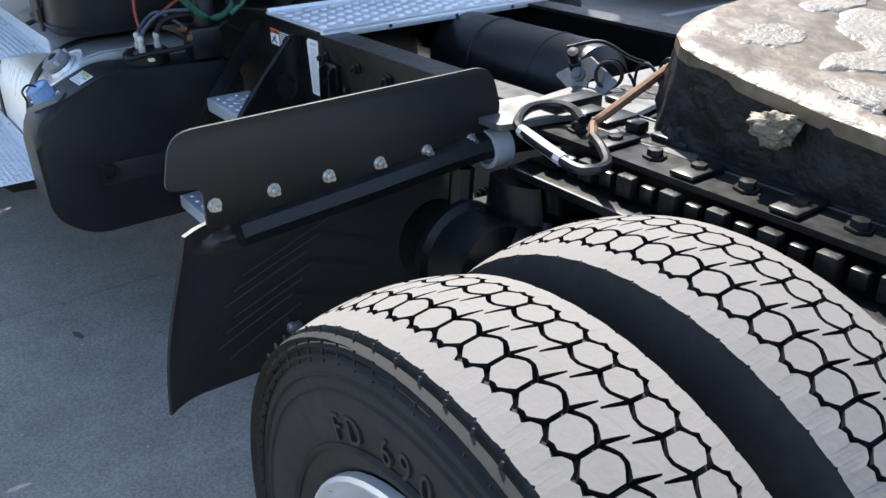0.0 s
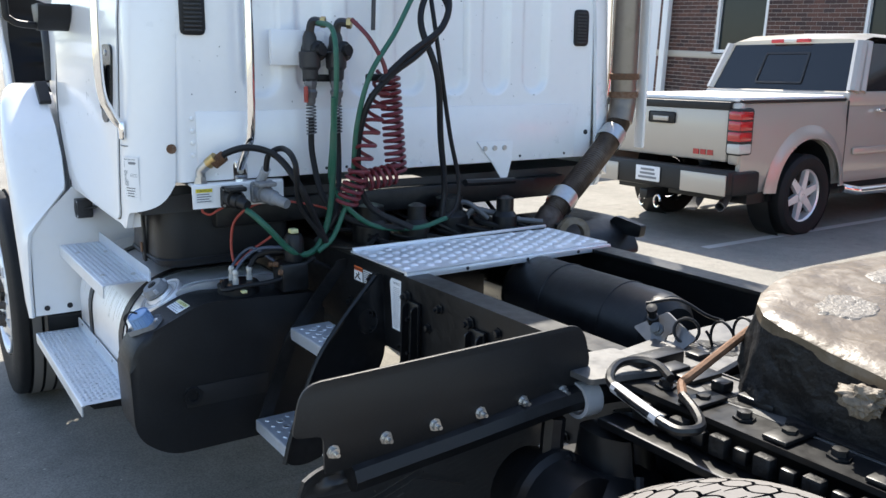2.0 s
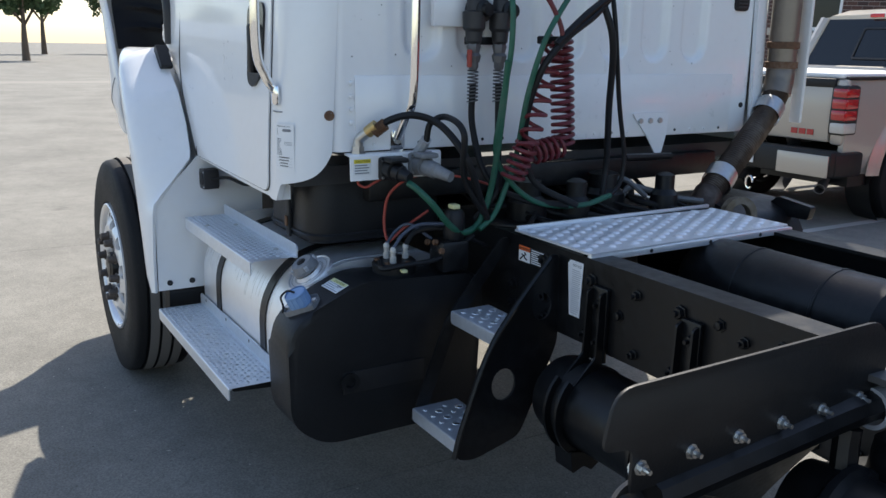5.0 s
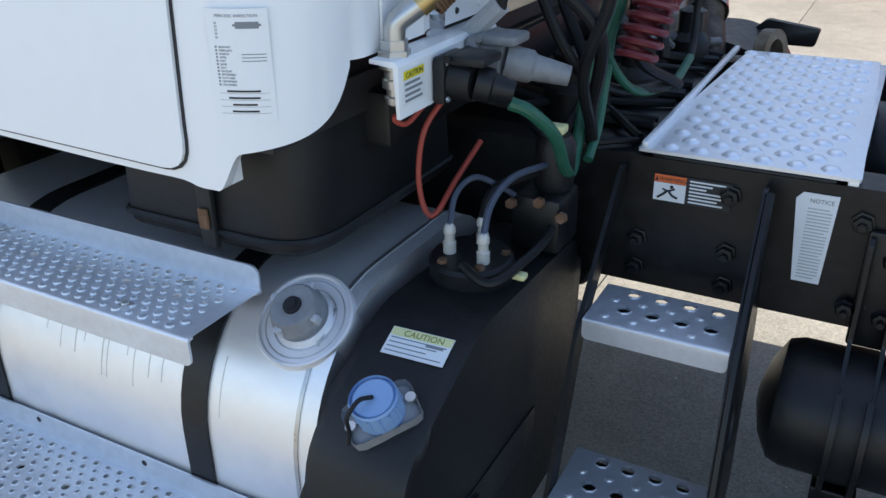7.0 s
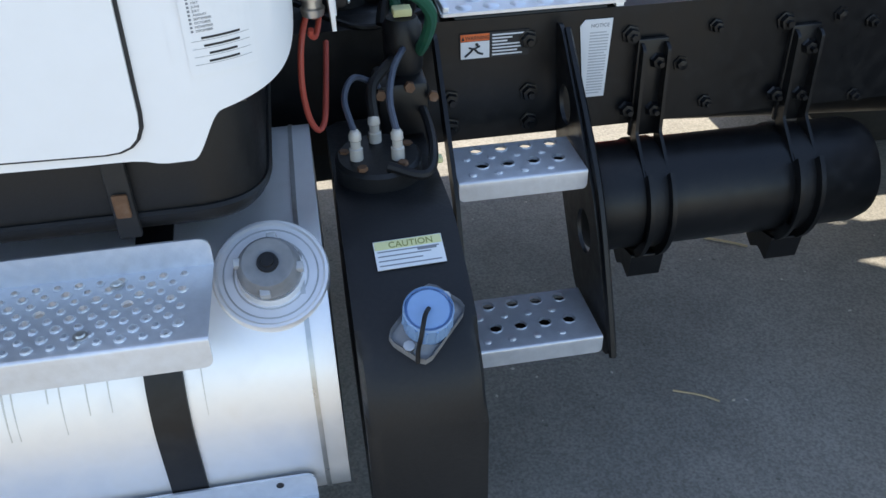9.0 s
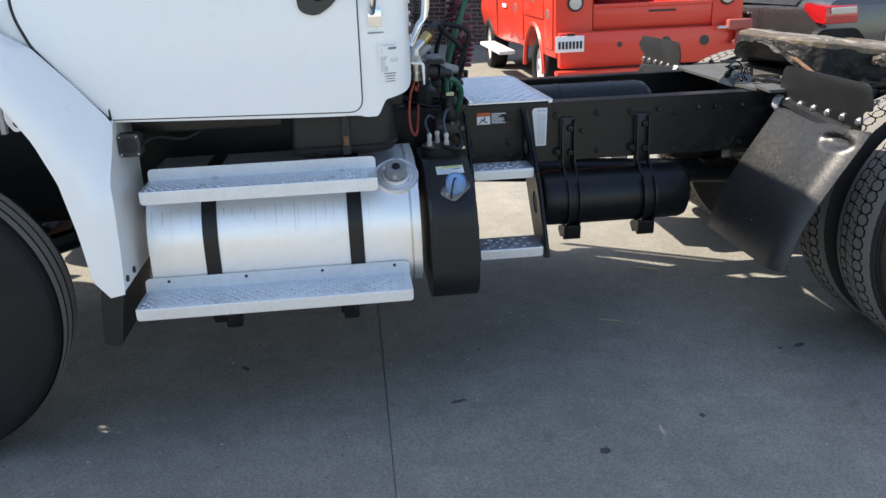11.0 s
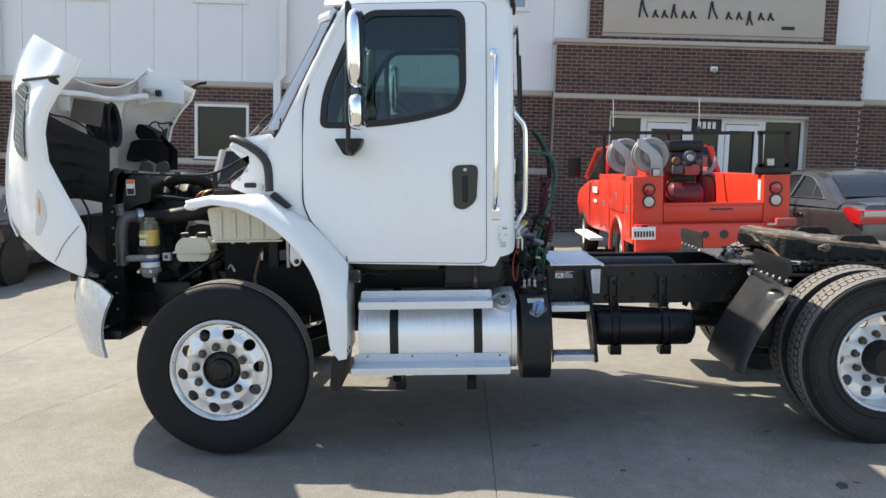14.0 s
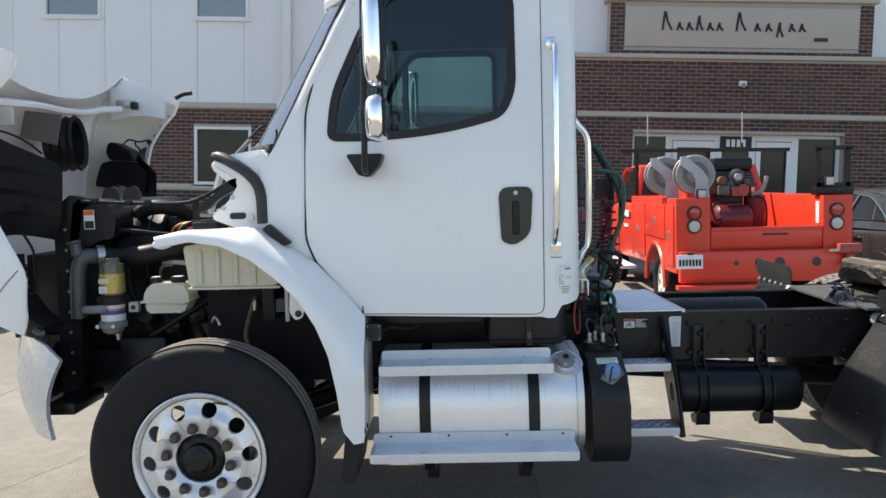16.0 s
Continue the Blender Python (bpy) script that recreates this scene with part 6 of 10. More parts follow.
cab = part("cab_shell", box((0.33, -1.035, 1.16), (1.70, 1.035, 1.22)), GREY_PLASTIC, truck, "cab floor")
for s in (-1, 1):
    def on_side(u, v, d, s=s, k=0.0):
        return (u, s * (half(v) + k - d), v)
    sp = part("cab_side", holed(SIDE, [WIN], on_side, 0.05, cuts_v=CUTS_V), WHITE, truck, "white cab side panel")
    part("door_gap", holed(DOOR, [ring(DOOR, 0.010)], lambda u, v, d, s=s: on_side(u, v, d, s, 0.002), 0.004, cuts_v=CUTS_V), INK, sp)
    dr = part("door", holed(ring(DOOR, 0.0045), [WIN], lambda u, v, d, s=s: on_side(u, v, d, s, 0.007), 0.008, cuts_v=CUTS_V), WHITE, truck, "closed white cab door")
    edge = ring(DOOR, 0.003)
    top = max(range(len(edge)), key=lambda k: edge[k][1] - edge[k][0])
    front = [p for p in edge[top:] + edge[:top] if p[0] < 0.748]
    # Added black strip stands in for the dark of the open front seam.
    part("front_seam_strip", tube([(u, s * (half(v) + 0.0055), v) for u, v in front], 0.0055, seg=6, smooth=False), INK, dr, "black strip drawn in for the door's dark front seam")
    part("window_seal", holed(ring(WIN, -0.004), [ring(WIN, 0.034)], lambda u, v, d, s=s: on_side(u, v, d, s, 0.011), 0.03, cuts_v=CUTS_V), BLACK_TRIM, dr)
    part("window_pane", holed(ring(WIN, 0.030), [], lambda u, v, d, s=s: on_side(u, v, d, s, -0.002), 0.004, cuts_v=CUTS_V), GLASS, dr)
    part("quarter_bar", tube([(0.845, s * (half(1.98) - 0.01), 1.97), (0.855, s * (half(2.60) - 0.01), 2.60)], 0.012, smooth=False), BLACK_TRIM, dr)
    hb = rounded([(1.385, 1.72), (1.545, 1.72), (1.530, 1.50), (1.455, 1.450), (1.395, 1.468)], [0.055, 0.045, 0.05, 0.04, 0.04], 6)
    hp = part("handle_recess", holed(hb, [], lambda u, v, d, s=s: on_side(u, v, d, s, 0.015), 0.010), GLOSS_BLACK, dr)
    part("handle_grip", box((1.448, s * (half(1.6) + 0.026) - 0.012, 1.50), (1.480, s * (half(1.6) + 0.026) + 0.012, 1.655), 0.01), BLACK_PLASTIC, hp)
    part("lock", lathe((1.465, s * (half(1.69) + 0.014), 1.692), (0, s, 0), [(0, 0.011), (0.004, 0.010), (0.004, 0.0001)], 14), STEEL, hp)
    # rounded rear corner
    def corner(a, b, s=s):
        a, b = a ** 1.6, b ** 1.2
        k = min(1.0, a / 0.20)
        low = 1.110 + 0.050 * k * k * (3 - 2 * k) + 0.036 * a + 0.070 * a ** 6
        z = low + (2.70 - low) * b
        ang = a * math.pi / 2
        r = 0.135
        return (1.632 + r * math.sin(ang), s * (half(z) - r + r * math.cos(ang)), z)
    part("cab_corner", grid(40, 16, corner, 0.02), WHITE, truck, "rounded white cab corner")
    part("corner_seam", tube([(1.62, s * (half(1.36) + 0.001), 1.39), (1.66, s * (half(1.36) - 0.002), 1.39), (1.735, s * (half(1.36) - 0.06), 1.39), (1.770, s * 0.94, 1.39)], 0.0022, seg=5), INK_GREY, truck)
    # side grab rail
    g = part("grab_rail", tube([(1.652, s * 1.0, 2.375), (1.655, s * 1.065, 2.345), (1.652, s * 1.105, 2.24), (1.650, s * 1.118, 2.10), (1.645, s * 1.128, 1.62), (1.640, s * 1.10, 1.50), (1.636, s * 1.06, 1.445)], 0.0145, seg=12), CHROME, truck, "bent chrome grab rail")
    for z in (2.377, 1.44):
        part("rail_foot", box((1.622, s * (half(z) + 0.008) - 0.008, z - 0.03), (1.668, s * (half(z) + 0.008) + 0.008, z + 0.03), 0.006), CHROME, g)
    # mirrors
    mb = part("mirror_arm", tube([(0.790, s * 1.16, 1.80), (0.795, s * 1.26, 1.82), (0.800, s * 1.28, 1.92), (0.812, s * 1.28, 2.55), (0.812, s * 1.24, 2.64), (0.80, s * 1.02, 2.62)], 0.014, seg=10), BLACK_PLASTIC, truck, "black mirror arm with chrome heads")
    part("arm_mount", prism(rounded([(0.70, 1.885), (0.87, 1.885), (0.85, 1.83), (0.80, 1.78), (0.755, 1.79)], 0.015), "y", min(s * 1.05, s * 1.17), max(s * 1.05, s * 1.17), 0.006), BLACK_PLASTIC, mb)
    for z in (2.36, 2.05):
        part("arm_clamp", box((0.79, s * 1.28 - 0.025, z - 0.025), (0.835, s * 1.28 + 0.025, z + 0.025), 0.008), BLACK_PLASTIC, mb)
    for z0, z1, wx in ((2.150, 2.585, 0.060), (1.925, 2.125, 0.060)):
        zc, hz = (z0 + z1) / 2, (z1 - z0) / 2
        def shell(a, b, zc=zc, hz=hz, wx=wx, s=s):
            th, ph = a * math.pi - math.pi / 2, b * 2 * math.pi
            e = 0.55
            cz = math.copysign(abs(math.sin(th)) ** e, math.sin(th))
            cr = abs(math.cos(th)) ** e
            q = math.copysign(abs(math.cos(ph)) ** 0.8, math.cos(ph))
            w_ = math.copysign(abs(math.sin(ph)) ** 0.8, math.sin(ph))
            return (0.876 + (wx * q if q < 0 else 0.036 * q) * cr, s * (1.36 + 0.115 * w_ * cr), zc + hz * cz)
        hd = part("mirror_head", grid(18, 28, shell), CHROME, mb, "chrome mirror head")
        part("mirror_glass", prism(rounded([(s * 1.27, z0 + 0.03), (s * 1.45, z0 + 0.03), (s * 1.45, z1 - 0.03), (s * 1.27, z1 - 0.03)], 0.03), "x", 0.9025, 0.906), CHROME, hd)
        part("mirror_rim", holed(rounded([(s * 1.262, z0 + 0.02), (s * 1.458, z0 + 0.02), (s * 1.458, z1 - 0.02), (s * 1.262, z1 - 0.02)], 0.035), [rounded([(s * 1.275, z0 + 0.035), (s * 1.445, z0 + 0.035), (s * 1.445, z1 - 0.035), (s * 1.275, z1 - 0.035)], 0.03)[::-1]],
                                lambda u, v, d: (0.908 - d, u, v), 0.03), BLACK_PLASTIC, hd)


# roof
def roof_z(x):
    return interp(x, [(0.63, 2.69), (0.72, 2.74), (0.92, 2.763), (1.30, 2.783), (1.60, 2.784), (1.70, 2.770), (1.755, 2.742), (1.767, 2.712)])


def roof(a, b):
    x = 0.63 + (1.767 - 0.63) * a
    v = 2 * b - 1
    w = 0.93
    e = (1 - abs(v) ** 8) ** 0.42
    corner = 0.10 * max(0.0, (x - 1.66) / 0.107) ** 2
    return (x, v * (w + 0.004 - corner), 2.69 + (roof_z(x) + 0.062 - 2.69) * e)


part("cab_roof", grid(26, 34, roof, 0.015), WHITE, truck, "white cab roof")
part("roof_lamp", lathe((0.765, -0.45, 2.805), (0, 0, 1), [(0, 0.06), (0.05, 0.055), (0.075, 0.035), (0.085, 0.0001)], 18), AMBER, truck, "amber roof marker lamp")
for y in (0.0, 0.40):
    part("roof_lamp", lathe((0.765, y, 2.805), (0, 0, 1), [(0, 0.06), (0.05, 0.055), (0.075, 0.035), (0.085, 0.0001)], 18), AMBER, truck)
part("antenna", tube([(0.79, -0.62, 2.74), (0.80, -0.62, 3.25)], 0.004, smooth=False), STEEL, truck)
for s in (-1, 1):
    part("corner_gasket", tube([(1.772, s * 0.822, 2.632), (1.773, s * 0.846, 2.678), (1.757, s * 0.874, 2.722), (1.72, s * 0.888, 2.748), (1.66, s * 0.897, 2.762)], 0.015, n=6), BLACK_TRIM, truck, "black rubber strip over the cab corner")
# headliner and interior
part("headliner", box((0.70, -0.88, 2.655), (1.72, 0.88, 2.675), 0.008), INTERIOR, truck)
part("dashboard", prism(rounded([(0.35, 1.35), (0.75, 1.35), (0.72, 1.75), (0.55, 1.88), (0.34, 1.88)], 0.05), "y", -0.92, 0.92, 0.01), INTERIOR, truck)
part("steering_wheel", lathe((0.86, -0.48, 1.86), (0.65, 0, 0.75), [(-0.016, 0.215), (0, 0.23), (0.016, 0.215), (0, 0.20)], 30, closed=True), BLACK_PLASTIC, truck)
part("steering_spoke", tube([(0.74, -0.48, 1.72), (0.86, -0.48, 1.86)], 0.03, smooth=False), BLACK_PLASTIC, truck)
for y in (-0.48, 0.48):
    st = part("cab_seat", box((1.05, y - 0.26, 1.30), (1.55, y + 0.26, 1.62), 0.06), INTERIOR, truck)
    part("seat_back", box((1.42, y - 0.25, 1.60), (1.58, y + 0.25, 2.20), 0.06, m=Matrix.Translation((0, 0, 0))), INTERIOR, st)
    part("head_rest", box((1.50, y - 0.14, 2.20), (1.60, y + 0.14, 2.40), 0.04), INTERIOR, st)

# back of the cab
BX = 1.767
RW = rounded([(-0.825, 2.225), (0.795, 2.225), (0.795, 2.60), (-0.825, 2.60)], 0.10, 7)
crown = [(0.834 * (1 - k / 8), 2.69 + 0.082 * (1 - abs(1 - k / 8) ** 8) ** 0.42) for k in range(17)]
part("cab_back_upper", holed([(-0.90, 2.16), (0.90, 2.16), (0.885, 2.60)] + crown + [(-0.885, 2.60)], [RW], lambda u, v, d: (BX - d, u, v), 0.03), WHITE, truck, "white cab back around the rear window")
rw = part("rear_window", holed(ring(RW, 0.010), [], lambda u, v, d: (BX - 0.004 - d, u, v), 0.004), GLASS_REAR, truck, "tinted rear window")
part("window_seal", holed(ring(RW, -0.010), [ring(RW, 0.024)], lambda u, v, d: (BX + 0.005 - d, u, v), 0.016), BLACK_TRIM, rw)
RIBS = [-0.625, -0.43, -0.232, -0.03, 0.175, 0.378, 0.585]


def back_panel(a, b):
    y, z = -0.945 + 1.89 * a, 1.27 + (2.162 - 1.27) * b
    d = 0.0
    for c in RIBS:
        q = max(abs(y - c) / 0.058, abs(z - 1.855) / 0.298)
        if abs(z - 1.855) > 0.24:
            q = max(q, math.hypot((y - c) / 0.058, (abs(z - 1.855) - 0.24) / 0.058))
        d = max(d, min(1.0, max(0.0, (1.14 - q) / 0.22)))
    x = BX - 0.020 * (d * d * (3 - 2 * d))
    for s in (-1, 1):
        x -= 0.03 * max(0.0, (abs(y) - 0.90) / 0.045) ** 2 * 0.5
    return (x, y, z)


part("cab_back", grid(190, 96, back_panel), WHITE, truck, "white ribbed cab back panel", fix=True, angle=60)
sk = part("back_skirt", box((BX + 0.001, -0.862, 1.272), (BX + 0.006, 0.815, 1.502), 0.002), WHITE, truck, "white lower back skirt")
for y in [-0.8 + 0.082 * k for k in range(20)]:
    part("rivet", lathe((BX + 0.006, y, 1.29), (1, 0, 0), [(0, 0.006), (0.003, 0.004), (0.0035, 0.0001)], 8), INK if (int(y * 100) % 3 == 0) else WHITE, sk)
for z in (1.36, 1.40, 1.44, 1.48):
    part("rivet", lathe((BX + 0.0065, -0.876, z), (1, 0, 0), [(0, 0.008), (0.004, 0.006), (0.005, 0.0001)], 8), WHITE, sk)
for y, z, r, mt in ((-0.945, 1.383, 0.017, RUST), (0.885, 1.378, 0.012, INK)):
    part("plug", lathe((1.762, y, z), (1, 0, 0), [(0, r), (0.008, r * 0.9), (0.009, 0.0001)], 14), mt, truck)
part("hinge_tab", prism(rounded([(0.28, 1.36), (0.47, 1.36), (0.46, 1.27), (0.44, 1.20), (0.41, 1.20), (0.36, 1.27)], 0.012), "x", BX + 0.007, BX + 0.013), WHITE, truck)
for k in range(3):
    part("tab_bolt", lathe((BX + 0.013, 0.32 + 0.05 * k, 1.33), (1, 0, 0), [(0, 0.011), (0.008, 0.010), (0.008, 0.0001)], 8), STEEL, truck)
for s, mt in ((-1, REFLECT), (1, REFLECT_W)):
    y = -0.858 if s < 0 else 0.832
    r = part("reflector_strip", box((BX - 0.002, y - 0.015, 1.952), (BX + 0.004, y + 0.015, 2.272)), INK, truck)
    part("strip_face", box((BX + 0.0045, y - 0.010, 1.958), (BX + 0.006, y + 0.010, 2.266)), mt, r)
for y0, y1 in ((-0.72, -0.42), (0.42, 0.725)):
    r = part("reflector_strip", box((1.752, y0, 2.688), (1.768, y1, 2.716), 0.002), INK, truck)
    part("strip_face", box((1.7685, y0 + 0.006, 2.693), (1.7695, y1 - 0.006, 2.711)), REFLECT, r)
for s in (-1, 1):
    y0, y1 = (-0.897, -0.815) if s < 0 else (0.793, 0.872)
    v = part("vent", prism(rounded([(y0, 1.748), (y1, 1.748), (y1, 1.900), (y0, 1.900)], 0.02), "x", BX - 0.004, BX + 0.008, 0.003), BLACK_PLASTIC, truck, "black louvred vent")
    for k in range(10):
        part("louvre", box((BX + 0.008, y0 + 0.012, 1.760 + 0.0135 * k), (BX + 0.013, y1 - 0.012, 1.767 + 0.0135 * k), 0.001), GREY_PLASTIC, v)
# fine road dirt on the cab back
random.seed(5)
bm = mesh()
for k in range(90):
    u, v, q = random.uniform(-0.88, 0.82), random.uniform(1.52, 2.16), random.uniform(0.0009, 0.0028)
    x = back_panel((u + 0.945) / 1.89, (v - 1.27) / 0.892)[0] + 0.0012
    bm.faces.new([bm.verts.new((x, u + q * math.cos(a), v + q * random.uniform(0.7, 1.3) * math.sin(a))) for a in (0, 1.05, 2.09, 3.14, 4.19, 5.24)])
part("dirt_speck", bm, INK, truck, kind="stuff", fix=False)
# tall grab pole and top bar
gp = part("grab_pole", tube([(1.775, -0.715, 2.055), (1.80, -0.712, 2.02), (1.845, -0.700, 1.96), (1.855, -0.698, 1.85), (1.85, -0.702, 1.46), (1.82, -0.712, 1.38), (1.785, -0.722, 1.31)], 0.0155, seg=12), CHROME, truck, "upright chrome grab pole")
for z in (2.065, 1.30):
    part("pole_foot", prism(rounded([(-0.745, z - 0.035), (-0.695, z - 0.035), (-0.695, z + 0.035), (-0.745, z + 0.035)], 0.02), "x", BX + 0.006, BX + 0.016), CHROME, gp)
    part("foot_bolt", lathe((BX + 0.016, -0.72, z), (1, 0, 0), [(0, 0.012), (0.008, 0.010), (0.008, 0.0001)], 8), STEEL, gp)
part("top_bar", tube([(1.775, -0.27, 2.645), (1.82, -0.25, 2.645), (1.835, -0.20, 2.643), (1.835, 0.20, 2.640), (1.82, 0.255, 2.638), (1.775, 0.27, 2.636)], 0.011), CHROME, truck, "chrome bar over the rear window")

# ---- hose tender, springs and air lines ----
lines = part("tender_strap", tube([(1.860, -0.095, 2.47), (1.868, -0.085, 2.20), (1.87, -0.05, 1.95)], 0.016, smooth=True), HOSE_BLACK, truck, "black rubber hose tender strap")
part("strap_hook", tube([(1.835, -0.11, 2.655), (1.85, -0.085, 2.62), (1.848, -0.095, 2.55), (1.845, -0.125, 2.60), (1.835, -0.12, 2.65)], 0.004), RUST, lines)
part("strap_link", tube([(1.848, -0.095, 2.55), (1.846, -0.095, 2.47)], 0.005, smooth=False), HOSE_BLACK, lines)
part("tender_spring", tube([(1.84, -0.20, 2.655), (1.845, -0.205, 2.50), (1.85, -0.235, 1.78)], 0.008), SPRING, truck, "dark hose tender spring")
coil((1.845, -0.205, 2.56), (1.85, -0.225, 2.10), 0.010, 46, 0.0022, SPRING, "spring_coil", truck, n=7)
part("split_ring", lathe((1.800, -0.255, 2.43), (1, 0.1, 0), [(-0.004, 0.040), (0, 0.044), (0.004, 0.040), (0, 0.036)], 26, closed=True), BLACK_FRAME, truck)
part("spare_strap", box((1.79, -0.268, 2.21), (1.797, -0.240, 2.385), 0.002), HOSE_BLACK, truck)
part("spare_hook", tube([(1.80, -0.27, 2.60), (1.80, -0.262, 2.52), (1.80, -0.25, 2.47)], 0.004), HOSE_BLACK, truck)
clamp = part("hose_clamp", box((1.855, -0.085, 1.905), (1.895, -0.005, 1.955), 0.01), BLACK_FRAME, truck)
part("clamp_screw", tube([(1.87, 0.0, 1.93), (1.875, 0.05, 1.95)], 0.012), BLACK_FRAME, clamp)
part("valve_bracket", box((BX + 0.007, -0.60, 1.655), (BX + 0.03, -0.40, 1.775), 0.004), WHITE, truck, "white gladhand bracket")
for y in (-0.475, -0.375):
    gh = part("gladhand", lathe((1.835, y, 1.60), (0, 0, 1), [(0, 0.018), (0.01, 0.026), (0.04, 0.028), (0.05, 0.036), (0.10, 0.038), (0.105, 0.026), (0.15, 0.024), (0.17, 0.016)], 16), GREY_PLASTIC, truck, "worn grey gladhand coupling")
    part("coupling_body", lathe((1.80, y + 0.01, 1.70), (1, 0.25, 0.1), [(0, 0.03), (0.012, 0.042), (0.03, 0.044), (0.036, 0.036), (0.06, 0.034), (0.065, 0.022), (0.08, 0.02)], 18), BLACK_FRAME, gh)
    part("elbow", tube([(1.835, y, 1.76), (1.85, y + 0.005, 1.80), (1.87, y + 0.03, 1.80)], 0.015), SPRING, gh)
    part("elbow_nut", lathe((1.868, y + 0.028, 1.80), (1, 1.2, -0.1), [(0, 0.019), (0.016, 0.019), (0.016, 0.0001)], 6), BRASS, gh)
    part("swivel", lathe((1.835, y, 1.52), (0, 0, 1), [(0, 0.012), (0.01, 0.017), (0.03, 0.017), (0.035, 0.013), (0.08, 0.013)], 8), DARK_STEEL, gh)
    coil((1.835, y, 1.52), (1.835, y, 1.42), 0.0165, 9, 0.0024, DARK_STEEL, "spring_guard", truck, n=12)
    part("lower_block", lathe((1.835, y, 1.545), (0, 0, 1), [(0, 0.020), (0.02, 0.025), (0.03, 0.019), (0.05, 0.024), (0.062, 0.02)], 6), DARK_STEEL, gh)
part("red_tag", box((1.845, -0.507, 1.53), (1.86, -0.495, 1.585), 0.003), WIRE_RED, truck)
part("bracket_bar", box((1.80, -0.49, 1.60), (1.815, -0.36, 1.625), 0.003), BLACK_FRAME, truck)


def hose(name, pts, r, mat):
    # hangs out from the back wall in its middle, along the camera's sight line
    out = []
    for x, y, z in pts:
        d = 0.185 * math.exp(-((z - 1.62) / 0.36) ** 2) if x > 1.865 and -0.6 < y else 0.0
        # y and z shift with x to fit the camera's view
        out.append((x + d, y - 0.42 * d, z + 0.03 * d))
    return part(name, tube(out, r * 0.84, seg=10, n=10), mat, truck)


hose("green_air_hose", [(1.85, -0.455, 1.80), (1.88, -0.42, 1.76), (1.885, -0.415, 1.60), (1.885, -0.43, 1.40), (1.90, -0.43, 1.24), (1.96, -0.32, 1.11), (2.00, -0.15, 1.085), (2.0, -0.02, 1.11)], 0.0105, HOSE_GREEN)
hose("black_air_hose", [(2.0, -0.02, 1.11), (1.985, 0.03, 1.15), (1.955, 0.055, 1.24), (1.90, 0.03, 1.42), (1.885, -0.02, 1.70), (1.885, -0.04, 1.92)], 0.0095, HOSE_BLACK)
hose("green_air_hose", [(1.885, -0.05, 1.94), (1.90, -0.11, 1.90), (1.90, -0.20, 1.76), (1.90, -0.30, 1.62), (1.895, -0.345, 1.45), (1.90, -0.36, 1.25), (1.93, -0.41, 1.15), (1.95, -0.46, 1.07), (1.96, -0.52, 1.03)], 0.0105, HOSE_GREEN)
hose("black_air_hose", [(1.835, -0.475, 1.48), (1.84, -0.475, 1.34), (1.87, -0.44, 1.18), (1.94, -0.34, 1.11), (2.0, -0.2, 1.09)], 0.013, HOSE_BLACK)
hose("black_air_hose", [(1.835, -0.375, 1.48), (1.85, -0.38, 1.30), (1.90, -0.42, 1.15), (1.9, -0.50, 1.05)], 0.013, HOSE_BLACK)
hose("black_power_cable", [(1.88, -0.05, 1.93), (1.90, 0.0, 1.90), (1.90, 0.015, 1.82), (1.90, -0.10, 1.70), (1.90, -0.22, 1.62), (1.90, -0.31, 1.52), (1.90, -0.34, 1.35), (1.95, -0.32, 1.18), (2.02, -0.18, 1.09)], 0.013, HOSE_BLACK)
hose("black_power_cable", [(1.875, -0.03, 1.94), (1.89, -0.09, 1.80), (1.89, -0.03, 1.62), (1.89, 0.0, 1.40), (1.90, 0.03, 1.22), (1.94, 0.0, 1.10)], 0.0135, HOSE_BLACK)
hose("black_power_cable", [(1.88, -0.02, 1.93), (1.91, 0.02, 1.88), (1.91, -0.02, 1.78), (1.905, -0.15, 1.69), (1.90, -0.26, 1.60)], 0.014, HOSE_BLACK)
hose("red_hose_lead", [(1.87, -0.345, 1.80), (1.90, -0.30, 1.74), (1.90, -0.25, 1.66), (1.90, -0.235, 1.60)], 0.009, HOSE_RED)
coil((2.020, -0.282, 1.633), (2.040, -0.402, 1.289), 0.030, 8, 0.0068, HOSE_RED, "red_coiled_hose", truck, n=14)
coil((2.010, -0.262, 1.623), (2.015, -0.237, 1.289), 0.033, 15, 0.0068, HOSE_RED, "red_coiled_hose", truck, n=14)
coil((2.040, -0.402, 1.298), (2.015, -0.435, 1.195), 0.034, 5, 0.0068, HOSE_RED, "red_coiled_hose", truck, n=14)
coil((2.015, -0.357, 1.270), (2.015, -0.237, 1.289), 0.033, 5, 0.0068, HOSE_RED, "red_coiled_hose", truck, n=14)
part("cable_tie", box((2.00, -0.352, 1.605), (2.04, -0.282, 1.630), 0.006), BLACK_FRAME, truck)

# socket bracket under the cab corner
sb = part("socket_bracket", prism([(1.768, 1.249), (1.808, 1.249), (1.815, 1.242), (1.815, 1.168), (1.809, 1.168), (1.807, 1.241), (1.768, 1.243)], "y", -0.900, -0.580, 0.001), WHITE, truck, "white socket bracket with electrical plugs")
cl = part("caution_label", box((1.8155, -0.892, 1.186), (1.8170, -0.832, 1.236)), LABEL_WHITE, sb)
part("label_head", box((1.8171, -0.890, 1.222), (1.8180, -0.834, 1.234)), LABEL_YELLOW, cl)
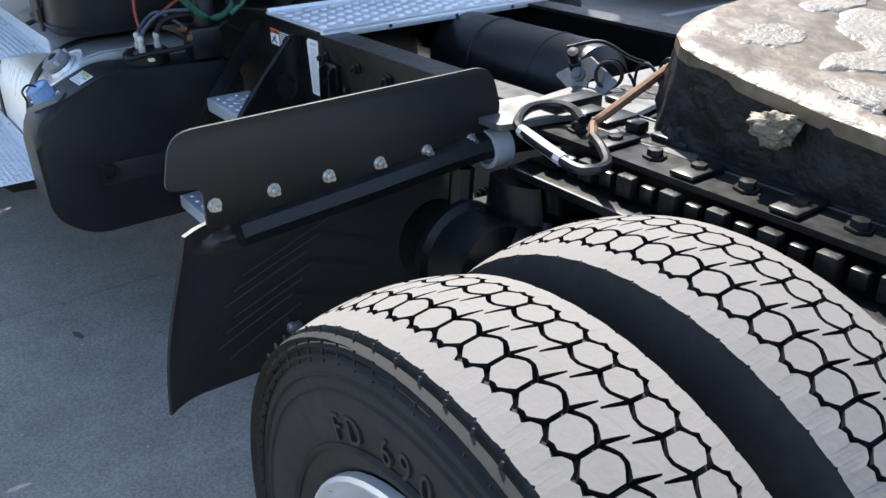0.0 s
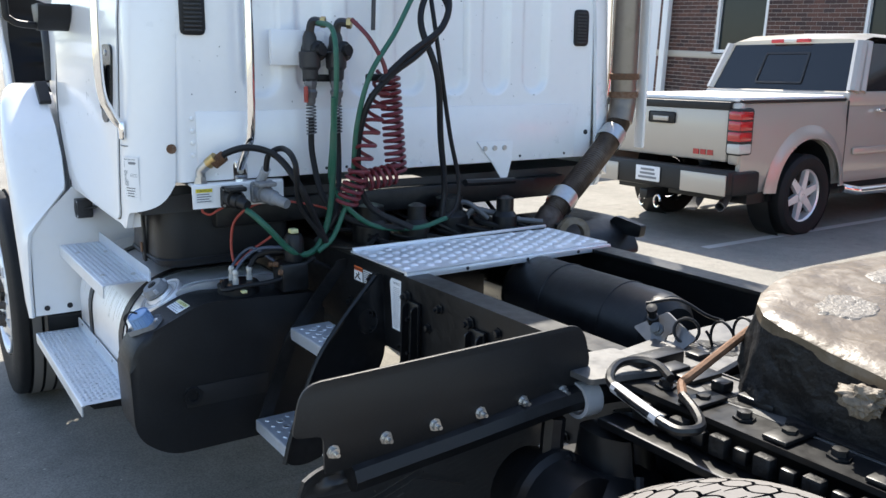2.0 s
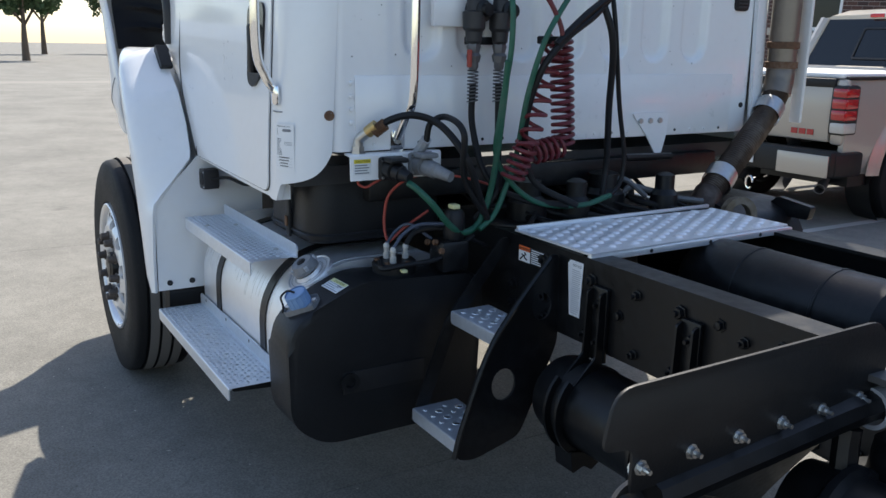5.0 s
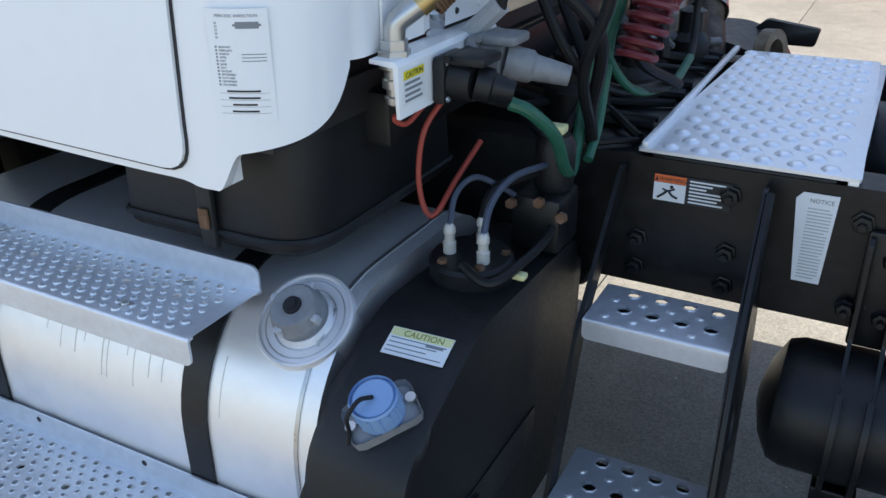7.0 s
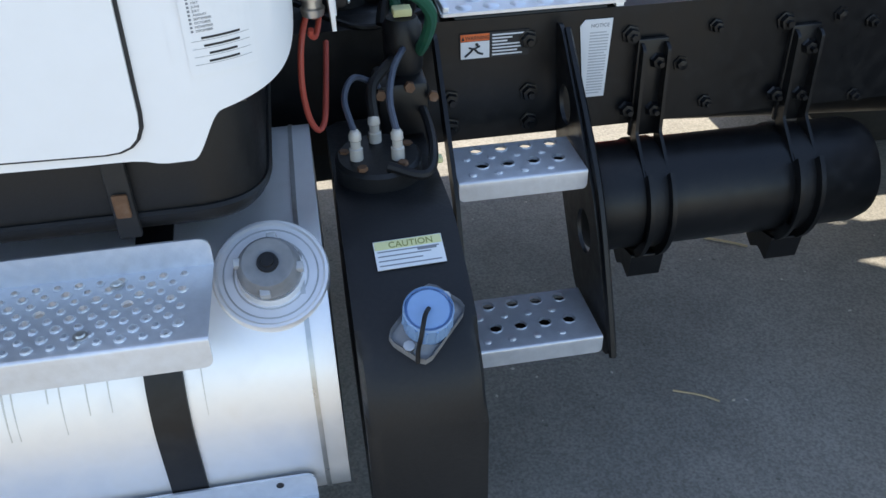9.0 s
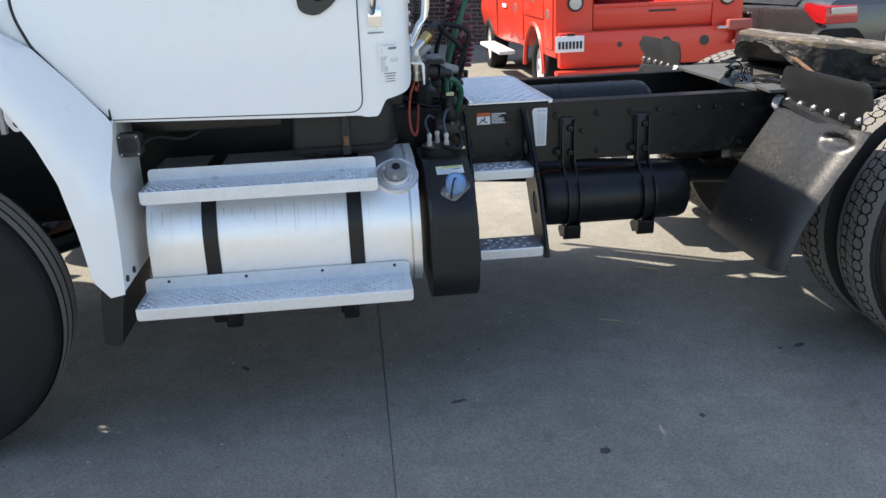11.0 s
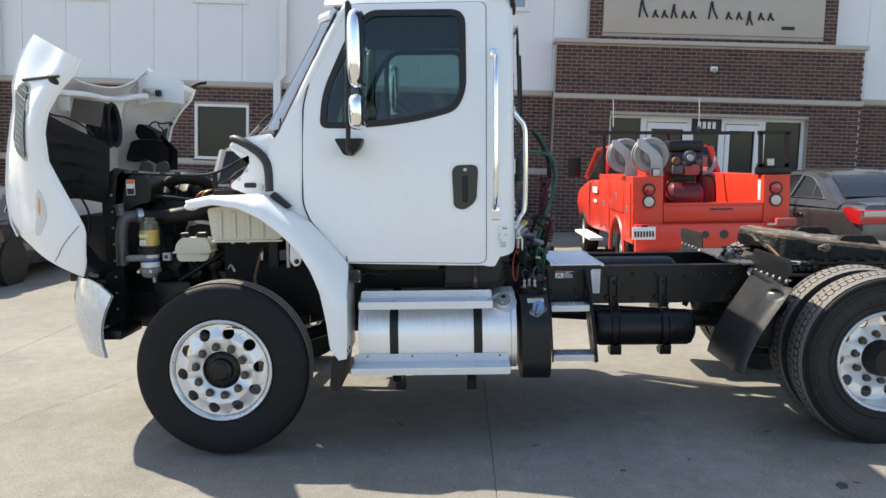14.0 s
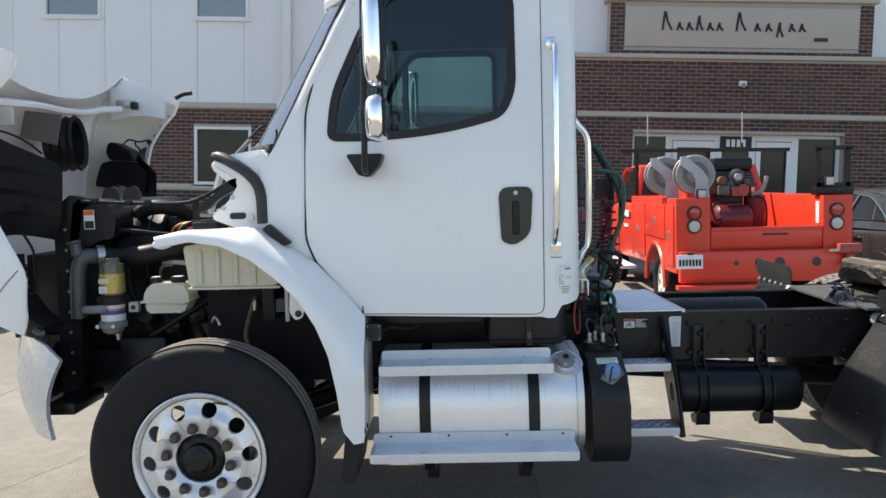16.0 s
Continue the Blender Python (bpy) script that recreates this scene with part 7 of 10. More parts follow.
letters("caution_word", "CAUTION", 0.0105, Matrix.Translation((1.8182, -0.885, 1.2245)) @ Matrix(((0, 0, 1, 0), (1, 0, 0, 0), (0, 1, 0, 0), (0, 0, 0, 1))), INK, cl, 0.0002)
for k in range(4):
    part("text_bar", box((1.8171, -0.887, 1.190 + 0.008 * k), (1.8178, -0.839 - 0.006 * (k % 2), 1.1935 + 0.008 * k)), INK_GREY, cl)
for y, z, mt, tip in ((-0.774, 1.203, BLACK_PLASTIC, (1.924, -0.754, 1.185)), (-0.669, 1.212, CAP_GREY, (1.965, -0.632, 1.185))):
    so = part("socket", box((1.8155, y - 0.036, z - 0.036), (1.838, y + 0.036, z + 0.036), 0.008), mt, sb)
    part("socket_barrel", lathe((1.838, y, z), (1, 0, -0.08), [(0, 0.033), (0.035, 0.031), (0.037, 0.0001)], 20), mt, so)
    part("lid", box((1.842, y - 0.032, z + 0.024), (1.90, y + 0.032, z + 0.040), 0.006), mt, so)
    part("hinge_pin", cyl((1.842, y - 0.036, z + 0.034), (1.842, y + 0.036, z + 0.034), 0.006, seg=10), mt, so)
    for dy, dz in ((-1, -1), (1, -1), (-1, 1), (1, 1)):
        part("socket_screw", lathe((1.838, y + dy * 0.027, z + dz * 0.027), (1, 0, 0), [(0, 0.005), (0.003, 0.004), (0.003, 0.0001)], 8), STEEL, so)
    axis = Vector(tip) - Vector((1.872, y, z - 0.004))
    n_ = axis.length
    part("plug", lathe((1.872, y, z - 0.004), axis, [(0, 0.027), (n_ * 0.4, 0.026), (n_ * 0.45, 0.021), (n_ * 0.8, 0.018), (n_, 0.016), (n_, 0.0001)], 20), mt, so)
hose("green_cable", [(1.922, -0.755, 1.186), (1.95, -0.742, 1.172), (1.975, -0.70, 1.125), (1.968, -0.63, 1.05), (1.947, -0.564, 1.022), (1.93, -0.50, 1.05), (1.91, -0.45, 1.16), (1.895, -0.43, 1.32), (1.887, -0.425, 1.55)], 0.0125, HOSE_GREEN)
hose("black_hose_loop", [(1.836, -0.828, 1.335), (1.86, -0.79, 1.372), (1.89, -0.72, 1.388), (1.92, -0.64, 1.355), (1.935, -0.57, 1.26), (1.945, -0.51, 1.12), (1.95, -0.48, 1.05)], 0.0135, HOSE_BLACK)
fit_ = part("hose_fitting", lathe((1.787, -0.862, 1.249), (0, 0, 1), [(0, 0.024), (0.008, 0.024), (0.008, 0.020), (0.022, 0.020), (0.022, 0.0001)], 6), STEEL, truck, "grey elbow hose fitting")
part("elbow", tube([(1.787, -0.862, 1.268), (1.790, -0.860, 1.292), (1.806, -0.850, 1.308), (1.818, -0.842, 1.318)], 0.016, seg=12), STEEL, fit_)
part("ferrule", tube([(1.816, -0.843, 1.316), (1.840, -0.825, 1.339)], 0.0185, seg=14, smooth=False), BRASS, fit_)
coil((1.836, -0.829, 1.335), (1.856, -0.800, 1.362), 0.0172, 8, 0.0026, RUST, "hose_spring", truck, n=12)
part("lower_fitting", lathe((1.787, -0.862, 1.244), (0, 0, -1), [(0, 0.023), (0.012, 0.023), (0.014, 0.017), (0.026, 0.017), (0.028, 0.020), (0.040, 0.020), (0.042, 0.014), (0.052, 0.014), (0.054, 0.017), (0.064, 0.015), (0.068, 0.008)], 12), STEEL, fit_)
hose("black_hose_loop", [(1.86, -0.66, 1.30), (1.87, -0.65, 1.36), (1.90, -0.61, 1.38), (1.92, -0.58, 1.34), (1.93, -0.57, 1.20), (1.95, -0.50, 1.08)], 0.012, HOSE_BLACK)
part("hose_fitting", tube([(1.80, -0.665, 1.25), (1.83, -0.66, 1.28), (1.862, -0.66, 1.31)], 0.017), REEL_GREY, truck)
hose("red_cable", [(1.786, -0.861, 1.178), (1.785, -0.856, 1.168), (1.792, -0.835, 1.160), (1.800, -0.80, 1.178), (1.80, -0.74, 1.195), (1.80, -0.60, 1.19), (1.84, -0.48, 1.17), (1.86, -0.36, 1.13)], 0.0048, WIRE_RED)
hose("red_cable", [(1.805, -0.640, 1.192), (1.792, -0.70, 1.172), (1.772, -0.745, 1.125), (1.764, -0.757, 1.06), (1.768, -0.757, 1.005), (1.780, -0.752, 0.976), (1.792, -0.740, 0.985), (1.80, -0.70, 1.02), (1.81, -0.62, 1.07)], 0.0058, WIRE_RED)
for ob in (sb, fit_):
    ob.location += Vector((0.004, 0.0, 0.018))

# ---- exhaust ----
ex = part("exhaust_pipe", tube([(1.80, 1.06, 1.42), (1.79, 1.085, 1.50), (1.785, 1.09, 1.62), (1.785, 1.09, 2.75), (1.785, 1.10, 2.90), (1.78, 1.16, 3.02), (1.78, 1.26, 3.07)], 0.058, seg=24), STACK, truck, "heat-browned exhaust stack")
for z in (2.70, 2.50, 1.62, 1.54):
    part("stack_clamp", lathe((1.785, 1.09, z), (0, 0, 1), [(-0.014, 0.060), (-0.012, 0.066), (0.012, 0.066), (0.014, 0.060)], 24, cap=False), RUST, ex)
part("clamp_lug", box((1.83, 1.02, 2.68), (1.86, 1.05, 2.74), 0.004), RUST, ex)
part("stack_bracket", tube([(1.76, 0.90, 2.52), (1.77, 0.98, 2.50), (1.78, 1.05, 2.50)], 0.018), STEEL, ex)
part("heat_shield", box((1.80, 1.155, 1.30), (1.855, 1.175, 2.77), 0.008), FRAME_WHITE, ex, "pale upright heat shield strip")
fx = [(1.80, 1.06, 1.42), (1.84, 0.95, 1.33), (1.89, 0.75, 1.19), (1.93, 0.56, 1.06)]
pts = spline(fx, 44)
part("flex_pipe", tube(pts, 0.05, seg=18, smooth=False, radii=[0.047 + (0.004 if i % 2 else 0) for i in range(len(pts))]), FLEX, ex, "corrugated flexible exhaust pipe")
for p, d in (((1.83, 0.98, 1.355), (0.3, -0.9, -0.65)), ((1.915, 0.63, 1.11), (0.3, -0.9, -0.65))):
    part("pipe_band", lathe(p, d, [(-0.035, 0.059), (0.035, 0.059)], 22, cap=False), STEEL, ex)
part("exhaust_elbow", tube([(1.93, 0.56, 1.06), (1.95, 0.50, 1.0), (1.95, 0.48, 0.90), (1.90, 0.5, 0.80)], 0.055, seg=16), FLEX, ex)
part("aftertreatment_can", lathe((1.05, 0.78, 0.72), (1, 0, 0), [(0, 0.05), (0.03, 0.20), (0.06, 0.22), (0.94, 0.22), (0.97, 0.20), (1.0, 0.05)], 30), STEEL, truck)
part("can_cover", prism(rounded([(1.70, 0.90), (2.16, 0.90), (2.10, 1.00), (2.00, 1.035), (1.72, 1.035)], 0.03), "y", 0.52, 0.86, 0.01), BLACK_FRAME, truck)
part("can_bracket", prism(rounded([(1.98, 0.98), (2.20, 0.98), (2.21, 1.03), (2.06, 1.05)], 0.01), "y", 0.80, 0.83, 0.002), BLACK_FRAME, truck)
part("clamp_ring", lathe((2.10, 0.52, 1.01), (0.9, -0.3, 0.1), [(0, 0.040), (0.0, 0.066), (0.035, 0.066), (0.035, 0.040)], 30, closed=True), FIFTH_TOP, truck, "tan exhaust clamp ring")

# dark machinery behind and below the cab
part("gearbox", prism(rounded([(0.5, 0.55), (1.9, 0.60), (1.9, 0.90), (0.9, 1.05), (0.5, 1.05)], 0.06), "y", -0.24, 0.24, 0.03), BLACK_FRAME, truck)
part("cab_mount_beam", box((1.60, -0.80, 1.10), (1.74, 0.80, 1.19), 0.01), BLACK_FRAME, truck)
part("deck_plate", box((1.55, -0.43, 0.985), (2.03, 0.43, 1.019), 0.005), BLACK_FRAME, truck)
for x, y, q in ((1.85, -0.25, 0.07), (1.93, -0.10, 0.05), (1.82, 0.12, 0.08), (1.95, 0.30, 0.05)):
    part("valve_body", lathe((x, y, 1.02), (0, 0, 1), [(0, q), (0.06, q), (0.08, q * 0.7), (0.13, q * 0.7), (0.14, q * 0.3)], 14), BLACK_FRAME, truck)
random.seed(8)
for k in range(14):
    y = -0.40 + 0.062 * k
    part("loose_hose", tube([(1.62, y + random.uniform(-0.05, 0.05), 1.10), (1.74, y + random.uniform(-0.06, 0.06), 1.06), (1.88, y + random.uniform(-0.09, 0.09), 1.035 + 0.02 * (k % 2)), (2.02, y + random.uniform(-0.05, 0.05), 1.03)], 0.006 + 0.003 * (k % 3), seg=7), HOSE_BLACK, truck)
part("cab_strut", tube([(1.90, 0.14, 1.215), (1.85, 0.42, 1.20)], 0.014, smooth=False), BLACK_FRAME, truck)
foil = spline([(1.86, 0.16, 1.04), (1.88, 0.19, 1.10), (1.91, 0.26, 1.09), (1.95, 0.36, 1.06), (1.99, 0.46, 1.045)], 16)
part("foil_wrapped_line", tube(foil, 0.012, seg=9, smooth=False, radii=[0.011 + 0.006 * abs(noise.noise(Vector((i * 0.7, 0, 3)))) for i in range(len(foil))]), DARK_STEEL, truck)
part("foil_wrapped_line", tube([(1.83, 0.10, 1.05), (1.85, 0.13, 1.12), (1.88, 0.17, 1.13), (1.92, 0.24, 1.07)], 0.010), DARK_STEEL, truck)
# plastic box tucked under the cab corner
under = rounded([(1.325, -0.985), (1.702, -0.985), (1.702, -0.50), (1.325, -0.50)], [0.03, 0.10, 0.05, 0.03], 12)
ub = part("under_cab_box", loft([[(x, y, z) for x, y in ring(under, d)] for z, d in ((0.962, 0.024), (0.966, 0.012), (0.975, 0.003), (0.985, 0.0), (1.10, 0.006), (1.25, 0.014))]), BLACK_PLASTIC, truck, "dark plastic box under the cab")
bead = ring(under, -0.001)
part("rim_bead", tube([(x, y, 0.992) for x, y in bead + bead[:1]], 0.006, seg=6, smooth=False), BLACK_PLASTIC, ub)
part("box_strap", box((1.505, -0.9975, 0.965), (1.535, -0.9855, 1.16), 0.004), BLACK_TRIM, truck)
part("strap_buckle", box((1.510, -1.004, 1.00), (1.530, -0.998, 1.035), 0.003), RUST, truck)
part("sill_underside", box((0.78, -0.98, 1.08), (1.30, 0.98, 1.14), 0.01), BLACK_FRAME, truck)
sm = part("side_marker", prism(rounded([(0.754, 1.020), (0.826, 1.020), (0.826, 1.098), (0.754, 1.098)], 0.01), "y", -1.08, -1.02, 0.006), GREY_PLASTIC, truck)
part("marker_lens", lathe((0.792, -1.0805, 1.059), (0, -1, 0), [(0, 0.026), (0.003, 0.025), (0.004, 0.020), (0.0045, 0.0001)], 20), BLACK_TRIM, sm)
for dx, dz in ((-0.028, 0.030), (0.028, 0.030), (-0.028, -0.030), (0.028, -0.030)):
    part("marker_screw", lathe((0.790 + dx, -1.0802, 1.059 + dz), (0, -1, 0), [(0, 0.004), (0.002, 0.003), (0.002, 0.0001)], 8), STEEL, sm)
part("marker_wire", tube([(0.826, -1.05, 1.06), (0.87, -1.0, 1.07), (0.95, -0.95, 1.05), (1.02, -0.92, 1.08)], 0.006), HOSE_BLACK, sm)

# inspection sheet on the cab corner
IM = Matrix.Diagonal((0.79, 0.79, 1.0, 1.0))


def on_corner(p):
    """Wraps a flat (u, v, w) round the cab corner."""
    a = radians(24) + p.x * 0.93 / 0.1365
    r = 0.1358 + p.z
    return Vector((1.632 + r * math.sin(a), -(1.0745 - 0.135) - r * math.cos(a), 1.284 + p.y * 0.89))


def stuck(name, lo, hi, mat, parent, label=""):
    bm = mesh()
    n = max(1, int((hi[0] - lo[0]) / 0.012))
    for k in range(n):
        box((lo[0] + (hi[0] - lo[0]) * k / n, lo[1], lo[2]), (lo[0] + (hi[0] - lo[0]) * (k + 1) / n, hi[1], hi[2]), bm=bm)
    bmesh.ops.remove_doubles(bm, verts=bm.verts[:], dist=1e-6)
    bmesh.ops.transform(bm, matrix=IM, verts=bm.verts[:])
    for v in bm.verts:
        v.co = on_corner(v.co)
    return part(name, bm, mat, parent, label, fix=True)


sheet_w, sheet_h = 0.108, 0.205
ins = stuck("inspection_sheet", (-sheet_w / 2, -sheet_h / 2, 0.0), (sheet_w / 2, sheet_h / 2, 0.0010), PAPER, truck, "white periodic inspection sheet")


def printed(name, text, size, u, v, align="LEFT"):
    letters(name, text, size, IM @ Matrix.Translation((u, v, 0.0012)), INK_GREY, ins, 0.0002, align, on_corner)


printed("sheet_title", "PERIODIC INSPECTION", 0.0072, 0.0, 0.088, "CENTER")
for k in range(3):
    stuck("logo_bar", (-0.006 + 0.004 * (k != 1), 0.068 + 0.004 * k, 0.0011), (0.042 - 0.004 * (k != 1), 0.072 + 0.004 * k, 0.0015), INK_GREY, ins)
for k, w_ in enumerate(("22", "23", "24", "25", "26")):
    printed("year_text", w_, 0.0052, -0.040, 0.076 - 0.0062 * k)
for k, w_ in enumerate(("JANUARY", "FEBRUARY", "MARCH", "APRIL", "MAY", "JUNE", "JULY", "AUGUST", "SEPTEMBER", "OCTOBER", "NOVEMBER", "DECEMBER")):
    printed("month_text", w_, 0.0052, -0.036, 0.034 - 0.0062 * k)
    stuck("tick_box", (-0.043, 0.034 - 0.0062 * k, 0.0011), (-0.0395, 0.0375 - 0.0062 * k, 0.0014), INK_GREY, ins)
for k in range(3):
    stuck("text_bar", (0.004, 0.022 - 0.006 * k, 0.0011), (0.046, 0.0235 - 0.006 * k, 0.0014), INK_GREY, ins)
for k, w_ in enumerate((0.030, 0.028, 0.022, 0.024)):
    stuck("text_bar", (-w_, -0.046 - 0.0125 * k, 0.0011), (w_, -0.0425 - 0.0125 * k, 0.0014), INK, ins)
    stuck("rule_line", (-0.045, -0.0485 - 0.0125 * k, 0.0011), (0.045, -0.0480 - 0.0125 * k, 0.0014), INK_GREY, ins)

# ---- windscreen, cowl, fender ----
def screen(a, b):
    v = 2 * b - 1
    x = 0.330 + 0.360 * a
    return (x - 0.155 * (1 - v ** 8) * (1 - 0.25 * a), v * (0.985 - 0.05 * a), 1.93 + 0.70 * a)


part("windscreen", grid(8, 20, screen, 0.006), GLASS_SCREEN, truck, "curved windscreen")
for s in (-1, 1):
    part("a_pillar", tube([(0.362, s * 0.998, 1.90), (0.548, s * 0.982, 2.27), (0.735, s * 0.932, 2.63), (0.79, s * 0.90, 2.69)], 0.026, seg=10), WHITE, truck)
    part("screen_seal", tube([(0.336, s * 0.992, 1.92), (0.520, s * 0.970, 2.28), (0.700, s * 0.944, 2.63)], 0.010), BLACK_TRIM, truck)
part("screen_seal", tube([screen(0.0, k / 12) for k in range(13)], 0.022, smooth=False), BLACK_TRIM, truck)
part("roof_brow", tube([screen(1.0, k / 12) for k in range(13)], 0.035, smooth=False), WHITE, truck)
part("firewall", box((0.24, -0.93, 1.10), (0.30, 0.93, 1.80), 0.01), BLACK_PLASTIC, truck)
part("cowl", prism(rounded([(0.18, 1.72), (0.31, 1.68), (0.31, 1.93), (0.10, 1.90), (0.02, 1.86)], 0.04), "y", -1.0, 1.0, 0.02), WHITE, truck, "white windscreen cowl")
part("cowl_end", prism(rounded([(0.147, 1.850), (0.31, 1.91), (0.31, 1.535), (0.239, 1.526), (0.043, 1.605), (0.055, 1.632), (0.125, 1.685), (0.186, 1.785)], [0.02, 0.01, 0.01, 0.02, 0.015, 0.02, 0.03, 0.04], 4), "y", -1.03, -0.86, 0.010), WHITE, truck)
part("cowl_slot", prism(rounded([(0.130, 1.602), (0.205, 1.602), (0.205, 1.632), (0.130, 1.632)], 0.014), "y", -1.036, -1.0302), INK, truck)
part("cowl_lug", lathe((0.225, -1.03, 1.605), (0, -1, 0), [(0, 0.020), (0.008, 0.020), (0.010, 0.012), (0.010, 0.0001)], 14), WHITE_DULL, truck)
for x, z in ((0.10, 1.655), (0.145, 1.705)):
    part("cowl_bolt", lathe((x, -1.03, z), (0, -1, 0), [(0, 0.012), (0.006, 0.011), (0.006, 0.0001)], 10), STEEL, truck)
part("cowl_hose", tube([(0.055, -0.97, 1.895), (0.09, -1.0, 1.893), (0.155, -1.03, 1.862), (0.235, -1.045, 1.805), (0.280, -1.05, 1.73), (0.288, -1.05, 1.58)], 0.026, seg=12), GREY_PLASTIC, truck, "black rubber cowl seal")
part("hood_latch", prism(rounded([(0.175, 1.800), (0.160, 1.745), (0.075, 1.700), (0.02, 1.652), (-0.04, 1.628), (-0.025, 1.665), (0.05, 1.725), (0.12, 1.785)], 0.008), "y", -1.0, -0.955), BLACK_FRAME, truck)
wp = part("wiper", tube([(0.130, -0.95, 1.890), (0.150, -0.95, 1.912), (0.205, -0.93, 1.975), (0.262, -0.91, 2.036), (0.288, -0.90, 2.046)], 0.0065), BLACK_PLASTIC, truck, "black windscreen wiper standing up")
part("wiper_spring", tube([(0.150, -0.955, 1.905), (0.215, -0.935, 1.972)], 0.010, smooth=False), CAST_GREY, wp)
part("wiper_base", lathe((0.135, -0.95, 1.885), (0.3, -0.4, 1), [(-0.02, 0.022), (0.008, 0.020), (0.014, 0.012), (0.014, 0.0001)], 14), BLACK_PLASTIC, wp)
part("wiper_arm", tube([(0.12, -0.55, 1.93), (0.18, -0.50, 2.0), (0.24, -0.45, 2.10)], 0.01), BLACK_PLASTIC, truck)
EDGE_OUT = [(-0.174, 1.488, 1.15), (-0.024, 1.515, 1.19), (0.133, 1.493, 1.23), (0.272, 1.432, 1.262), (0.396, 1.337, 1.28), (0.49, 1.241, 1.288), (0.561, 1.126, 1.29), (0.614, 0.992, 1.29), (0.646, 0.818, 1.285), (0.665, 0.654, 1.28), (0.712, 0.595, 1.275)]
EDGE_IN = [(-0.200, 1.515, 1.125), (-0.05, 1.548, 1.110), (0.10, 1.552, 1.098), (0.27, 1.557, 1.090), (0.44, 1.440, 1.090), (0.53, 1.384, 1.090), (0.64, 1.264, 1.092), (0.748, 1.140, 1.105), (0.760, 0.95, 1.262), (0.760, 0.76, 1.270), (0.750, 0.60, 1.270)]


def fender_rows(n=44):
    rows = []
    for i in range(n + 1):
        q = i / n * 10
        k = min(9, int(q))
        f = q - k
        f = f * f * (3 - 2 * f) * 0.25 + f * 0.75
        mixed = lambda A, B: A + (B - A) * f
        rows.append((tuple(mixed(a, b) for a, b in zip(EDGE_OUT[k], EDGE_OUT[k + 1])), tuple(mixed(a, b) for a, b in zip(EDGE_IN[k], EDGE_IN[k + 1]))))
    return rows


ROWS = fender_rows()
for s in (-1, 1):
    def skin(a, b, s=s):
        (xo, zo, yo), (xi, zi, yi) = ROWS[min(len(ROWS) - 1, int(round(a * (len(ROWS) - 1))))]
        return (xo + (xi - xo) * b, s * (yo + (yi - yo) * b ** 2.2 + 0.004 * math.sin(math.pi * b)), zo + (zi - zo) * b + 0.018 * math.sin(math.pi * b) * (zi > 1.2))
    fd = part("cab_fender", grid(len(ROWS) - 1, 12, skin, 0.012 * s), WHITE, truck, "white fixed fender behind the steer tyre")
    part("arch_inner", grid(len(ROWS) - 1, 4, lambda a, b, s=s: (skin(a, 0.0)[0] + 0.004, s * (abs(skin(a, 0.0)[1]) - 0.004 + (0.80 - abs(skin(a, 0.0)[1])) * b), skin(a, 0.0)[2] + 0.004), 0.006), WHITE, fd)
    part("arch_lip", tube([Vector(skin(k / 44, 0.0)) + Vector((0.003, -s * 0.006, 0.003)) for k in range(45)], 0.010, seg=8, smooth=False), WHITE, fd)
    part("rear_face", prism([(s * 1.266, 0.605), (s * 0.82, 0.605), (s * 0.82, 1.26), (s * 1.085, 1.145), (s * 1.262, 0.97)], "x", 0.738, 0.752), WHITE, fd)
    part("lower_flap", prism(rounded([(0.640, 0.40), (0.70, 0.385), (0.735, 0.60), (0.66, 0.60)], 0.02), "y", min(s * 0.80, s * 1.22), max(s * 0.80, s * 1.22)), BLACK_PLASTIC, fd)
    tip = mesh()
    bmesh.ops.create_icosphere(tip, subdivisions=3, radius=1.0)
    for v in tip.verts:
        v.co = Vector((-0.160 + 0.050 * v.co.x, s * (1.125 + 0.026 * v.co.y), 1.502 + 0.027 * v.co.z + 0.10 * 0.05 * v.co.x))
    part("fender_tip", tip, WHITE, fd)
    for z, x in ((0.63, 0.69), (0.69, 0.725)):
        part("fender_bolt", lathe((x, s * 1.272, z), (0, s, 0), [(0, 0.010), (0.012, 0.009), (0.012, 0.0001)], 8), INK, fd)
    for y in (1.22, 1.13):
        part("fender_bolt", lathe((0.752, s * y, 0.635), (1, 0, 0), [(0, 0.012), (0.006, 0.011), (0.006, 0.0001)], 10), INK, fd)
    part("black_vent", prism(rounded([(0.30, 1.555), (0.40, 1.475), (0.43, 1.49), (0.33, 1.58)], 0.01), "y", min(s * 1.08, s * 1.128), max(s * 1.08, s * 1.128)), BLACK_TRIM, fd)
bat = part("battery_tray", prism(rounded([(-0.080, 1.285), (0.34, 1.285), (0.37, 1.47), (0.20, 1.51), (-0.105, 1.48)], 0.015), "y", -1.02, -0.55, 0.01), TANK_MILKY, truck, "cream plastic tray under the cowl")
for k in range(4):
    part("tray_rib", box((-0.04 + 0.085 * k, -1.030, 1.295), (-0.015 + 0.085 * k, -1.0205, 1.46), 0.006), TANK_MILKY, bat)
part("tray_flange", box((-0.085, -1.034, 1.272), (0.35, -1.0, 1.2835), 0.003), TANK_MILKY, bat)
for x in (-0.04, 0.06, 0.27):
    part("tray_screw", lathe((x, -0.705, 1.245), (0, -1, 0), [(0, 0.014), (0.008, 0.014), (0.009, 0.006), (0.009, 0.0001)], 12), TANK_MILKY, bat)
